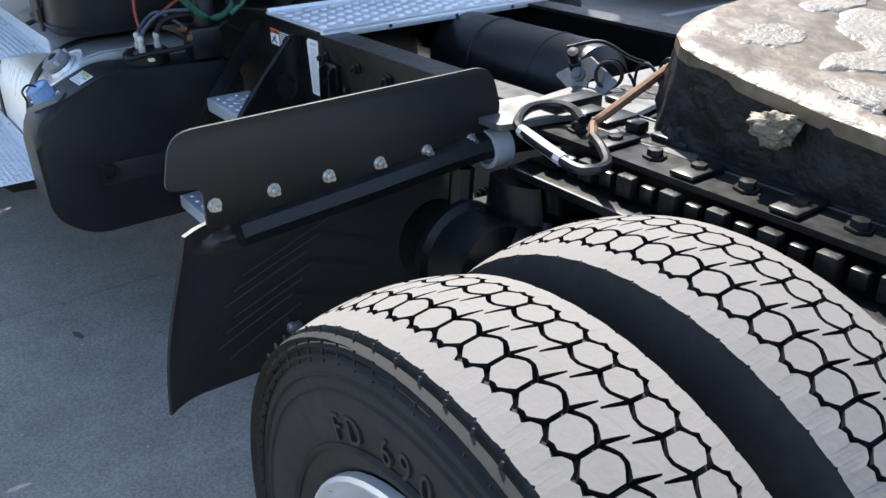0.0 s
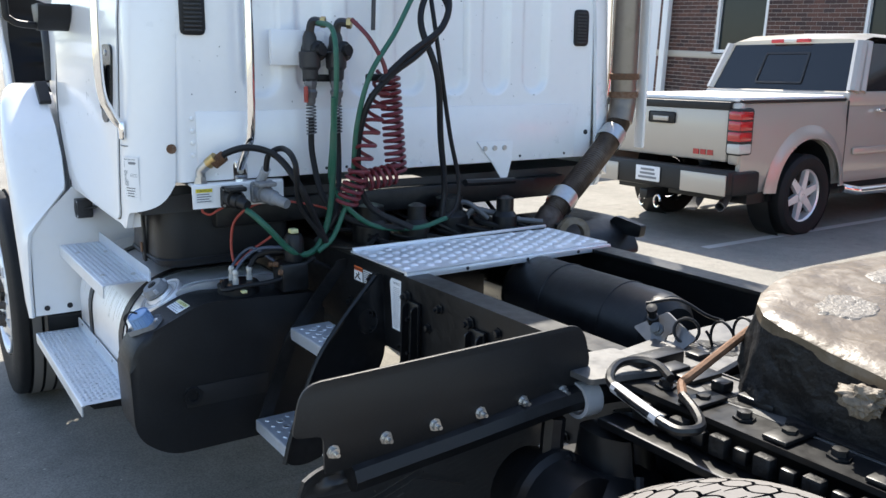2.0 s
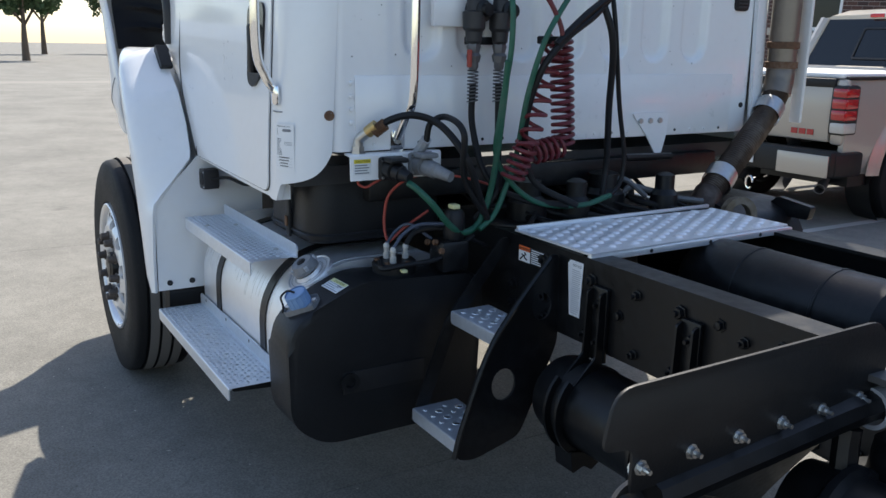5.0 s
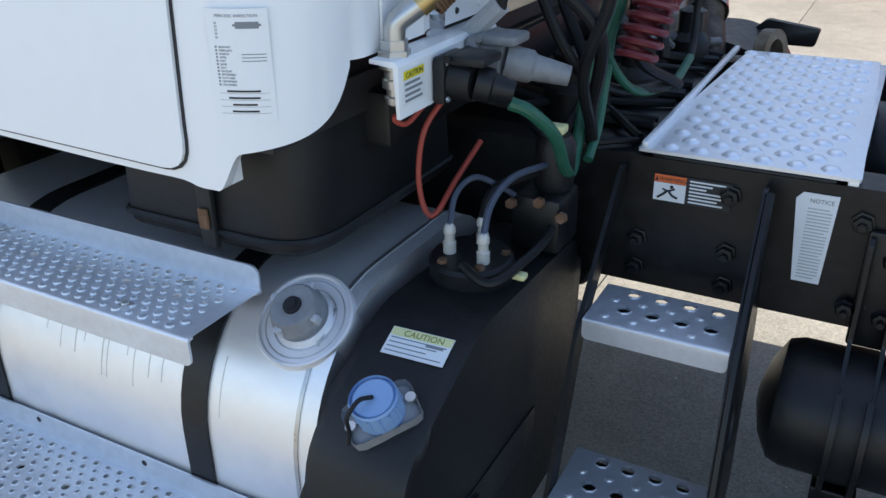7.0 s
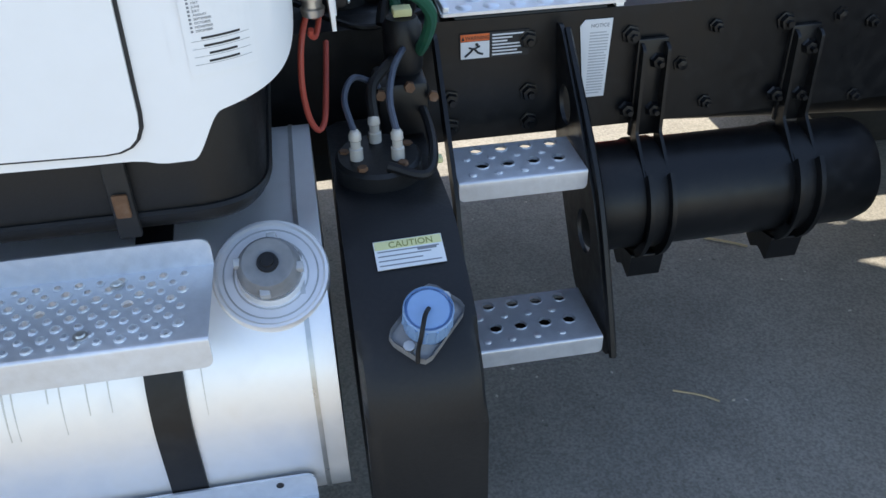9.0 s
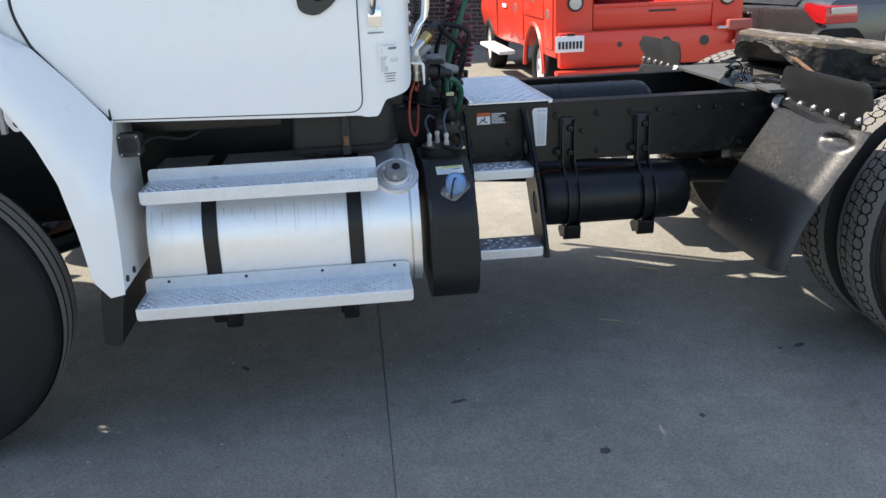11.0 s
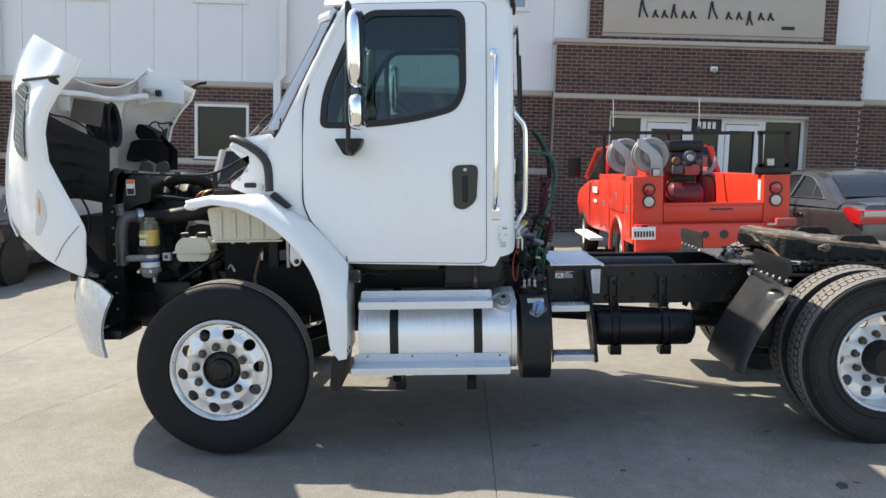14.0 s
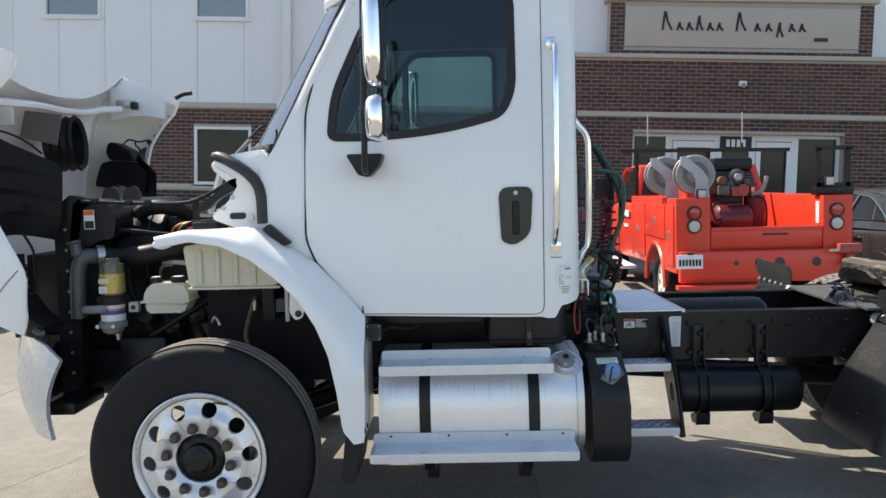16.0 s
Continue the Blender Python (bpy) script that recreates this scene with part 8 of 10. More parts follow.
part("splash_shield", prism([(-0.10, 1.28), (0.36, 1.26), (0.55, 1.02), (0.56, 0.75), (-0.10, 0.78)], "y", -0.70, -0.68), LINER, truck)
part("stay_plate", prism(rounded([(0.40, 1.27), (0.47, 1.19), (0.455, 1.13), (0.42, 1.12), (0.395, 1.16)], 0.015), "y", -1.05, -1.03), WHITE, truck)
part("plate_hole", lathe((0.437, -1.051, 1.152), (0, -1, 0), [(0, 0.016), (0.003, 0.016), (0.003, 0.0001)], 14), INK, truck)
fb = part("fuse_box", box((-0.13, -0.80, 1.505), (0.0, -0.60, 1.585), 0.012), BLACK_PLASTIC, truck, "black fuse box with a ribbed lid")
for k in range(4):
    part("lid_rib", box((-0.12 + 0.03 * k, -0.79, 1.5855), (-0.105 + 0.03 * k, -0.62, 1.592), 0.002), BLACK_PLASTIC, fb)
part("red_junction", box((-0.185, -0.72, 1.515), (-0.145, -0.64, 1.555), 0.010), WIRE_RED, truck)
part("red_terminal_cover", prism(rounded([(-0.10, 1.58), (-0.02, 1.585), (-0.03, 1.63), (-0.07, 1.645)], 0.01), "y", -0.56, -0.50, 0.006), WIRE_RED, truck)
part("post_bracket", box((-0.20, -0.56, 1.50), (-0.17, -0.53, 1.70), 0.004), BLACK_FRAME, truck)
for k in range(7):
    part("engine_wire", tube([(-0.31 + 0.03 * k, -0.60, 1.50), (-0.27 + 0.035 * k, -0.63, 1.555 + 0.008 * (k % 3)), (-0.20 + 0.03 * k, -0.60, 1.575), (-0.10 + 0.03 * k, -0.5, 1.52)], 0.006), (WIRE_RED, BRASS, HOSE_BLACK)[k % 3], truck)
for k in range(3):
    part("battery_cable", tube([(-0.02, -0.60, 1.56), (0.06 + 0.02 * k, -0.68, 1.60 - 0.012 * k), (0.15, -0.74, 1.57), (0.24, -0.76, 1.52)], 0.009), (WIRE_RED, HOSE_BLACK, WIRE_RED)[k], truck)

# ---- engine bay ----
part("engine_block", prism(rounded([(-0.70, 0.62), (0.25, 0.62), (0.25, 1.45), (-0.10, 1.50), (-0.62, 1.50)], 0.05), "y", -0.40, 0.40, 0.03), BLACK_FRAME, truck)
part("valve_cover", prism(rounded([(-0.50, 1.50), (0.16, 1.46), (0.14, 1.58), (-0.46, 1.60)], 0.04), "y", -0.28, 0.22, 0.02), BLACK_PLASTIC, truck)
rad = part("radiator", box((-0.95, -0.55, 0.70), (-0.84, 0.55, 1.70), 0.01), BLACK_FRAME, truck)
part("fan_shroud", lathe((-0.84, 0, 1.25), (1, 0, 0), [(0, 0.50), (0.10, 0.42), (0.22, 0.38), (0.22, 0.36)], 30, cap=False), BLACK_PLASTIC, rad)
part("cooler_core", box((-1.13, -0.50, 0.98), (-0.955, 0.50, 1.42), 0.01), BLACK_TRIM, rad)
for k in range(9):
    part("cooler_fin", box((-1.20, -0.53, 1.02 + 0.040 * k), (-1.135, 0.53, 1.036 + 0.040 * k), 0.003), DARK_STEEL, rad)
for y in (-0.54, 0.54):
    part("cooler_end", box((-1.19, y - 0.012, 0.98), (-1.12, y + 0.012, 1.43), 0.006), BLACK_PLASTIC, rad)
sup = part("radiator_support", prism(rounded([(-0.915, 0.66), (-0.800, 0.66), (-0.785, 1.50), (-0.75, 1.66), (-0.68, 1.705), (-0.82, 1.735), (-0.91, 1.66)], 0.01), "y", -0.62, -0.555), BLACK_FRAME, truck, "black radiator support plate")
for k in range(8):
    part("support_bolt", lathe((-0.850, -0.62, 0.80 + 0.108 * k), (0, -1, 0), [(0, 0.009), (0.008, 0.008), (0.008, 0.0001)], 8), STEEL, sup)
part("support_label", box((-0.745, -0.632, 1.555), (-0.690, -0.628, 1.655)), LABEL_WHITE, sup)
part("label_orange", box((-0.743, -0.634, 1.628), (-0.692, -0.6325, 1.653)), LABEL_ORANGE, sup)
part("label_dark", box((-0.741, -0.634, 1.559), (-0.694, -0.6325, 1.598)), INK, sup)
part("fan_ring", lathe((-0.66, -0.12, 1.365), (1, 0, 0), [(0, 0.322), (0.03, 0.318), (0.06, 0.300), (0.19, 0.292), (0.215, 0.298), (0.23, 0.290), (0.23, 0.262), (0.10, 0.255)], 44, cap=False), LINER, truck, "black round fan ring")
part("ring_seam", lathe((-0.52, -0.12, 1.365), (1, 0, 0), [(0, 0.2965), (0.006, 0.300), (0.012, 0.2965)], 44, cap=False), GREY_PLASTIC, truck)
upper = part("upper_panel", prism(rounded([(-0.84, 1.42), (-0.66, 1.50), (-0.60, 1.50), (-0.585, 1.60), (-0.61, 1.67), (-0.66, 1.71), (-0.80, 1.71)], 0.02), "y", -0.62, 0.55, 0.01), BLACK_PLASTIC, truck, "black plastic fan shroud panel")
for x in (-0.70, -0.585):
    part("panel_tab", prism(rounded([(x - 0.05, 1.70), (x + 0.05, 1.70), (x + 0.045, 1.755), (x + 0.02, 1.775), (x - 0.03, 1.765)], 0.012), "y", -0.40, -0.38), GREY_PLASTIC, upper)
part("charge_duct", tube([(-0.62, -0.30, 1.50), (-0.60, -0.32, 1.58), (-0.53, -0.34, 1.645), (-0.42, -0.34, 1.655), (-0.33, -0.30, 1.625), (-0.28, -0.26, 1.55)], 0.042, seg=14), HOSE_BLACK, truck, "black rubber charge air duct")
part("duct_collar", lathe((-0.60, -0.33, 1.585), (0.3, 0, 1), [(-0.02, 0.046), (0.02, 0.046)], 18, cap=False), STEEL, truck)
part("surge_pipe", tube([(-0.86, -0.50, 1.555), (-0.55, -0.56, 1.54), (-0.35, -0.55, 1.515), (-0.2, -0.5, 1.51)], 0.012), HOSE_BLACK, truck)
part("stay_rod", tube([(-0.75, -0.64, 1.700), (-0.46, -0.64, 1.683), (-0.21, -0.66, 1.680), (-0.065, -0.70, 1.722), (0.06, -0.80, 1.775), (0.12, -0.95, 1.77)], 0.009), BLACK_FRAME, truck)
for x, z in ((-0.68, 1.705), (-0.50, 1.69), (-0.40, 1.688)):
    part("rod_clip", box((x - 0.015, -0.66, z - 0.015), (x + 0.015, -0.63, z + 0.012), 0.003), BLACK_FRAME, truck)
part("intake_hose", tube([(-0.67, -0.63, 1.414), (-0.58, -0.61, 1.40), (-0.40, -0.62, 1.42), (-0.22, -0.56, 1.455), (-0.06, -0.48, 1.47)], 0.052, seg=14), HOSE_BLACK, truck, "thick black intake hose")
part("intake_pipe", tube([(-0.775, -0.68, 1.10), (-0.775, -0.68, 1.20), (-0.768, -0.68, 1.34), (-0.735, -0.67, 1.412), (-0.66, -0.62, 1.415)], 0.040, seg=14), CAST_GREY, truck, "cast aluminium intake elbow")
part("pipe_flange", lathe((-0.765, -0.68, 1.425), (-0.2, 0, 1), [(0, 0.03), (0.06, 0.028), (0.065, 0.038), (0.075, 0.038)], 14), CAST_GREY, truck)
part("pipe_clamp", lathe((-0.670, -0.630, 1.414), (0.8, 0.5, 0), [(-0.018, 0.057), (0.018, 0.057)], 18, cap=False), STEEL, truck)
fil = part("fuel_filter", lathe((-0.567, -0.74, 1.222), (0, 0, 1), [(0, 0.056), (0.006, 0.061), (0.150, 0.061), (0.160, 0.058), (0.170, 0.046)], 28), OLIVE_GLASS, truck, "amber canister fuel filter with a paper label")
part("filter_label", lathe((-0.567, -0.74, 1.236), (0, 0, 1), [(0, 0.0616), (0.098, 0.0616)], 28, cap=False), FILTER_GOLD, fil)
part("label_panel", box((-0.612, -0.8045, 1.238), (-0.572, -0.799, 1.272), 0.001), LABEL_WHITE, fil)
part("label_stripe", box((-0.612, -0.8045, 1.288), (-0.560, -0.800, 1.312), 0.001), LABEL_CREAM, fil)
for k in range(3):
    part("text_bar", box((-0.608, -0.8050, 1.243 + 0.009 * k), (-0.578, -0.8046, 1.246 + 0.009 * k)), INK_GREY, fil)
part("cap_ring", lathe((-0.567, -0.74, 1.380), (0, 0, 1), [(0, 0.048), (0.008, 0.046), (0.010, 0.042), (0.028, 0.042), (0.034, 0.034), (0.036, 0.0001)], 22), OLIVE_GLASS, fil)
part("cap_top", lathe((-0.567, -0.74, 1.4165), (0, 0, 1), [(0, 0.026), (0.006, 0.022), (0.006, 0.0001)], 16), BLACK_PLASTIC, fil)
part("filter_collar", lathe((-0.567, -0.74, 1.178), (0, 0, 1), [(0, 0.066), (0.004, 0.074), (0.038, 0.074), (0.044, 0.066)], 28), BLACK_PLASTIC, fil)
for k in range(16):
    q = 2 * math.pi * k / 16
    part("collar_rib", box((-0.004, -0.002, 0), (0.004, 0.004, 0.034), 0.001, m=Matrix.Translation((-0.567 + 0.074 * math.cos(q), -0.74 + 0.074 * math.sin(q), 1.182)) @ Matrix.Rotation(q - 1.5708, 4, "Z")), BLACK_PLASTIC, fil)
part("filter_can", lathe((-0.572, -0.74, 1.095), (0, 0, 1), [(0, 0.060), (0.082, 0.060)], 28), LABEL_WHITE, fil)
part("can_band", lathe((-0.572, -0.74, 1.128), (0, 0, 1), [(0, 0.0606), (0.022, 0.0606)], 28, cap=False), BLUE_INK, fil)
part("can_band", lathe((-0.572, -0.74, 1.152), (0, 0, 1), [(0, 0.0606), (0.005, 0.0606)], 28, cap=False), RED_LENS, fil)
part("filter_base", lathe((-0.575, -0.74, 1.025), (0, 0, 1), [(0, 0.030), (0.012, 0.050), (0.030, 0.058), (0.036, 0.070), (0.060, 0.070), (0.068, 0.060)], 24), CAP_GREY, fil)
for dx in (-0.05, 0.03):
    part("base_bolt", lathe((-0.575 + dx, -0.805, 1.072), (0, -1, 0), [(0, 0.012), (0.010, 0.011), (0.010, 0.0001)], 6), STEEL, fil)
part("drain_cock", lathe((-0.545, -0.755, 0.995), (0, 0, 1), [(0, 0.012), (0.018, 0.014), (0.034, 0.02)], 10), STEEL, fil)
part("filter_outlet", tube([(-0.580, -0.80, 1.162), (-0.63, -0.815, 1.160), (-0.68, -0.80, 1.158), (-0.71, -0.75, 1.150)], 0.021), CAP_GREY, fil)
brk = part("filter_bracket", box((-0.485, -0.76, 1.135), (-0.435, -0.72, 1.185), 0.004), REEL_GREY, fil)
part("bracket_hole", lathe((-0.460, -0.7605, 1.16), (0, -1, 0), [(0, 0.012), (0.003, 0.012), (0.003, 0.0001)], 12), INK, brk)
res = part("fluid_reservoir", prism(rounded([(-0.415, 1.185), (-0.185, 1.180), (-0.185, 1.235), (-0.215, 1.285), (-0.375, 1.285), (-0.405, 1.24)], 0.02), "y", -0.83, -0.68, 0.018), TANK_MILKY, truck, "milky brake fluid reservoir with two caps")
part("tank_flange", box((-0.425, -0.838, 1.188), (-0.178, -0.674, 1.200), 0.004), TANK_MILKY, res)
part("tank_foot", prism(rounded([(-0.395, 1.135), (-0.215, 1.135), (-0.19, 1.186), (-0.41, 1.186)], 0.012), "y", -0.82, -0.69, 0.01), TANK_MILKY, res)
for x, q in ((-0.362, 0.030), (-0.252, 0.036)):
    cap_ = part("reservoir_cap", lathe((x, -0.77, 1.283), (0, 0, 1), [(0, q), (0.024, q), (0.030, q * 0.85), (0.030, 0.0001)], 18), BLACK_PLASTIC, res)
    part("cap_label", lathe((x, -0.77, 1.3132), (0, 0, 1), [(0, q * 0.72), (0.0012, q * 0.72), (0.0012, 0.0001)], 14), LABEL_WHITE, cap_)
res.location.x += 0.032
part("steering_box", box((-0.62, -0.60, 0.70), (-0.36, -0.44, 0.98), 0.03), BLACK_FRAME, truck)
part("steering_shaft", cyl((-0.45, -0.56, 0.98), (0.10, -0.60, 1.30), 0.018), BLACK_FRAME, truck)
part("frame_horn", box((-0.95, -0.52, 0.66), (0.4, -0.43, 0.90), 0.01), BLACK_FRAME, truck)
part("dipstick_tube", tube([(-0.36, -0.46, 1.0), (-0.38, -0.56, 1.25), (-0.36, -0.60, 1.345), (-0.30, -0.62, 1.36)], 0.009), STEEL, truck)
part("injector_line", tube([(-0.36, -0.58, 1.362), (-0.28, -0.60, 1.37), (-0.18, -0.57, 1.35)], 0.013), REFLECT_W, truck)
for k in range(8):
    part("engine_hose", tube([(-0.62 + 0.12 * k, -0.42, 1.34 - 0.08 * (k % 3)), (-0.55 + 0.12 * k, -0.54 - 0.02 * (k % 2), 1.20), (-0.46 + 0.13 * k, -0.52, 1.0), (-0.4 + 0.12 * k, -0.43, 0.86)], 0.020 - 0.003 * (k % 3)), HOSE_BLACK, truck)
for k in range(4):
    part("pump_body", lathe((-0.50 + 0.14 * k, -0.46, 1.08 - 0.06 * (k % 2)), (0.2, -1, 0.1), [(0, 0.06), (0.06, 0.06), (0.07, 0.045), (0.10, 0.04), (0.11, 0.0001)], 14), BLACK_FRAME, truck)

part("steering_line", tube([(0.16, -0.74, 1.20), (0.13, -0.76, 1.10), (0.11, -0.77, 1.00), (0.14, -0.76, 0.90)], 0.011), RUST, truck)
part("line_joint", lathe((0.155, -0.745, 1.15), (0.1, 0, 1), [(-0.02, 0.016), (0.02, 0.016), (0.022, 0.010), (0.03, 0.010)], 10), STEEL, truck)
part("height_valve", tube([(-0.06, -0.76, 1.075), (-0.045, -0.77, 1.10), (-0.03, -0.77, 1.085), (-0.02, -0.77, 1.06)], 0.008), STEEL, truck)
part("drag_link", tube([(-0.58, -0.62, 0.74), (-0.30, -0.72, 0.66), (-0.05, -0.82, 0.60)], 0.024), BLACK_FRAME, truck)
part("stay_bracket", box((0.375, -1.05, 1.115), (0.392, -1.02, 1.30), 0.003), REEL_GREY, truck)

# ---- bumper and tilted hood ----
def bumper(a, b):
    y = -1.06 + 2.12 * a
    e = abs(2 * a - 1)
    x = -1.10 + 0.34 * e ** 6 + 0.07 * e ** 2
    x += -0.045 * math.sin(math.pi * b) + 0.045 * (1 - b) ** 2 * (1 - e ** 8) - 0.055 * (1 - b) * e ** 8
    z = 0.575 + (0.47 - 0.09 * max(0.0, (e - 0.9) / 0.1) ** 2) * b
    return (x, y, z)


part("front_bumper", grid(40, 10, bumper, 0.02), BUMPER, truck, "silver-white wraparound front bumper")
part("bumper_beam", box((-1.02, -0.72, 0.68), (-0.94, 0.72, 0.92), 0.01), BLACK_FRAME, truck)
part("bumper_step", box((-0.84, -0.95, 0.66), (-0.70, -0.60, 0.72), 0.01), BLACK_FRAME, truck)

# hood: two cheeks that curve round to the nose, the arch edge to the rear
ARCH_EDGE = [(1.08, -0.885), (1.157, -0.855), (1.36, -0.841), (1.45, -0.880), (1.53, -0.922), (1.68, -0.995), (1.78, -1.040), (1.95, -1.042), (2.07, -1.012), (2.19, -0.936), (2.30, -0.830), (2.38, -0.800)]
NOSE_EDGE = [(1.314, -1.440), (1.40, -1.475), (1.55, -1.490), (1.68, -1.486), (1.84, -1.467), (2.06, -1.425), (2.245, -1.372), (2.37, -1.283), (2.48, -1.190), (2.546, -1.130)]


def smooth_step(x, a, b):
    t = min(1.0, max(0.0, (x - a) / (b - a)))
    return t * t * (3 - 2 * t)


def cheek(a, b, s=-1, off=0.0):
    """a: from the arch edge to the nose; b: from the bumper up to the cowl end."""
    zr, zl = 1.08 + 1.30 * b, 1.314 + 1.232 * b
    xr, xl = interp(zr, ARCH_EDGE), interp(zl, NOSE_EDGE) + 0.07 * (1 - smooth_step(b, 0.62, 1.0))
    edge = 0.84 + 0.11 * smooth_step(b, 0.62, 1.0)
    y = 1.085 - (1.085 - edge) * a ** 1.9
    y += 0.045 * math.exp(-((a - 0.16) / 0.22) ** 2) * smooth_step(b, 0.45, 0.75)
    y += 0.030 * math.sin(math.pi * min(1.0, a * 1.3)) * (1 - smooth_step(b, 0.5, 0.9))
    y -= 0.03 * (1 - smooth_step(b, 0.0, 0.12))
    p = Vector((xr + (xl - xr) * a, s * y, zr + (zl - zr) * a))
    return p + Vector((-0.45 * off, s * off, 0.0))


def hood_front(a, b):
    """The nose between the cheeks; its rear edge dips in the middle."""
    e = 2 * a - 1
    edge = 0.84 + 0.11 * smooth_step(b, 0.62, 1.0)
    zl = 1.314 + 1.232 * b
    y = edge * e
    dip = 0.225 * (1 - abs(e) ** 2.6) * b ** 3
    bow = (0.20 * (1 - b ** 4) + 0.05 * b ** 4) * (1 - e * e)
    return Vector((interp(zl, NOSE_EDGE) + 0.07 * (1 - smooth_step(b, 0.62, 1.0)) - bow, y, zl - dip))


hood = part("hood", grid(40, 34, hood_front, 0.010), WHITE, truck, "white hood tilted open on its front hinge")
for s in (-1, 1):
    part("hood_cheek", grid(22, 44, lambda a, b, s=s: cheek(a, b, s), 0.014 * s), WHITE, hood)
    part("inner_skin", grid(18, 36, lambda a, b, s=s: cheek(0.012 + 0.96 * a, 0.02 + 0.95 * b, s) + Vector((0.010, -s * 0.019, 0)), 0.003), FIBRE, hood, "raw fibreglass inside of the hood")
    for q in range(9 if s > 0 else 0):
        part("edge_rivet", lathe(cheek(0.035, 0.50 + 0.052 * q, s) + Vector((0, s * 0.010, 0)), (0, -s, 0), [(0, 0.007), (0.036, 0.007), (0.040, 0.004), (0.040, 0.0001)], 8), RUST, hood)
    rim = [cheek(0.0, k / 30, s) + Vector((0.002, -s * 0.012, 0)) for k in range(31)]
    part("arch_lip", tube(rim, 0.011, seg=8, smooth=False), WHITE, hood)
    part("body_seam", tube([cheek(0.02 + 0.30 * (k / 12), 0.235 - 0.22 * (k / 12) ** 1.2, s, 0.001) for k in range(13)], 0.003, seg=6, smooth=False), INK_GREY, hood)

    def inner_edge(b):
        return interp(b, [(0, -0.885), (0.2, -0.856), (0.42, -0.842), (0.62, -0.834), (0.85, -0.828), (1, -0.865)]), interp(b, [(0, 1.505), (0.2, 1.58), (0.42, 1.668), (0.62, 1.75), (0.85, 1.86), (1, 1.905)])

    def liner(a, b, s=s):
        zo = 1.545 + 0.515 * b
        xo = interp(zo, ARCH_EDGE) - 0.015
        xi, zi = inner_edge(b)
        rib = 0.016 * sum(math.exp(-((b - q - 0.10 * a) / 0.035) ** 2) for q in (0.22, 0.45, 0.68)) * math.sin(math.pi * a)
        return (xo + (xi - xo) * a - 0.06 * math.sin(math.pi * a) + rib, s * (1.045 - 0.385 * a ** 0.9), zo + (zi - zo) * a + 0.02 * math.sin(math.pi * a))
    ln = part("wheel_liner", grid(20, 40, liner, 0.006), LINER, hood, "black ribbed plastic wheel liner under the hood")
    if s > 0:
        tray = part("liner_tray", prism(rounded([(-1.27, 1.79), (-1.25, 1.86), (-1.218, 1.944), (-1.15, 1.958), (-1.0, 1.948), (-0.906, 1.878), (-0.925, 1.742), (-1.02, 1.755), (-1.10, 1.80), (-1.19, 1.775)], 0.014), "y", 0.72, 0.86, 0.010), LINER, ln)
        part("tray_lid", prism(rounded([(-1.175, 2.015), (-1.156, 2.077), (-1.12, 2.080), (-1.017, 2.022), (-0.985, 1.950), (-1.15, 1.960)], 0.010), "y", 0.70, 0.86, 0.010), LINER, tray)
        for q in range(3):
            part("tray_rib", box((-1.17 + 0.08 * q, 0.708, 1.80), (-1.155 + 0.08 * q, 0.719, 1.93), 0.004), LINER, tray)
        part("tray_wire", tube([(-1.09, 0.80, 2.075), (-1.05, 0.80, 2.10), (-0.99, 0.82, 2.085), (-0.94, 0.84, 2.095), (-0.93, 0.86, 2.07)], 0.006), HOSE_BLACK, tray)
        part("wire_clip", lathe((-0.935, 0.86, 2.085), (0, -1, 0), [(0, 0.018), (0.012, 0.016), (0.012, 0.0001)], 10), INK, tray)
    else:
        part("liner_tray", box((-1.10, -0.80, 1.66), (-0.95, -0.74, 1.70), 0.01), LINER, ln)
    part("liner_cable", tube([(-1.08, s * 0.98, 2.10), (-1.06, s * 0.94, 2.065), (-1.01, s * 0.85, 2.05), (-0.96, s * 0.76, 2.01), (-0.92, s * 0.68, 1.95)], 0.006), HOSE_BLACK, ln)
    part("lower_cable", tube([(-0.93, s * 0.9, 1.56), (-0.91, s * 0.85, 1.47), (-0.93, s * 0.8, 1.40), (-0.95, s * 0.75, 1.32)], 0.007), HOSE_BLACK, ln)

    def patch(ca, cb, ra, rb, slant, off, s=s, power=2.0):
        def place(q, w):
            th = 2 * math.pi * w
            c_, s_ = math.cos(th), math.sin(th)
            c_ = math.copysign(abs(c_) ** (2 / power), c_)
            s_ = math.copysign(abs(s_) ** (2 / power), s_)
            return cheek(ca + q * (ra * c_ + slant * s_), cb + q * rb * s_, s, off * (1 - 0.6 * q ** 3))
        bm = mesh()
        rings = [[bm.verts.new(place(q, w / 28)) for w in range(28)] for q in (0.02, 0.35, 0.7, 0.9, 1.0)]
        rings.append([bm.verts.new(cheek(ca + ra * 1.0 * math.copysign(abs(math.cos(2 * math.pi * w / 28)) ** (2 / power), math.cos(2 * math.pi * w / 28)) + slant * math.copysign(abs(math.sin(2 * math.pi * w / 28)) ** (2 / power), math.sin(2 * math.pi * w / 28)), cb + rb * math.copysign(abs(math.sin(2 * math.pi * w / 28)) ** (2 / power), math.sin(2 * math.pi * w / 28)), s, -0.01)) for w in range(28)])
        bm.faces.new(rings[0])
        for A, B in zip(rings, rings[1:]):
            for i in range(28):
                k = (i + 1) % 28
                bm.faces.new((A[i], A[k], B[k], B[i]))
        return bm
    hl = part("headlight", patch(0.45, 0.225, 0.075, 0.125, -0.085, 0.008), HEADLIGHT, hood, "oval headlight with an amber corner")
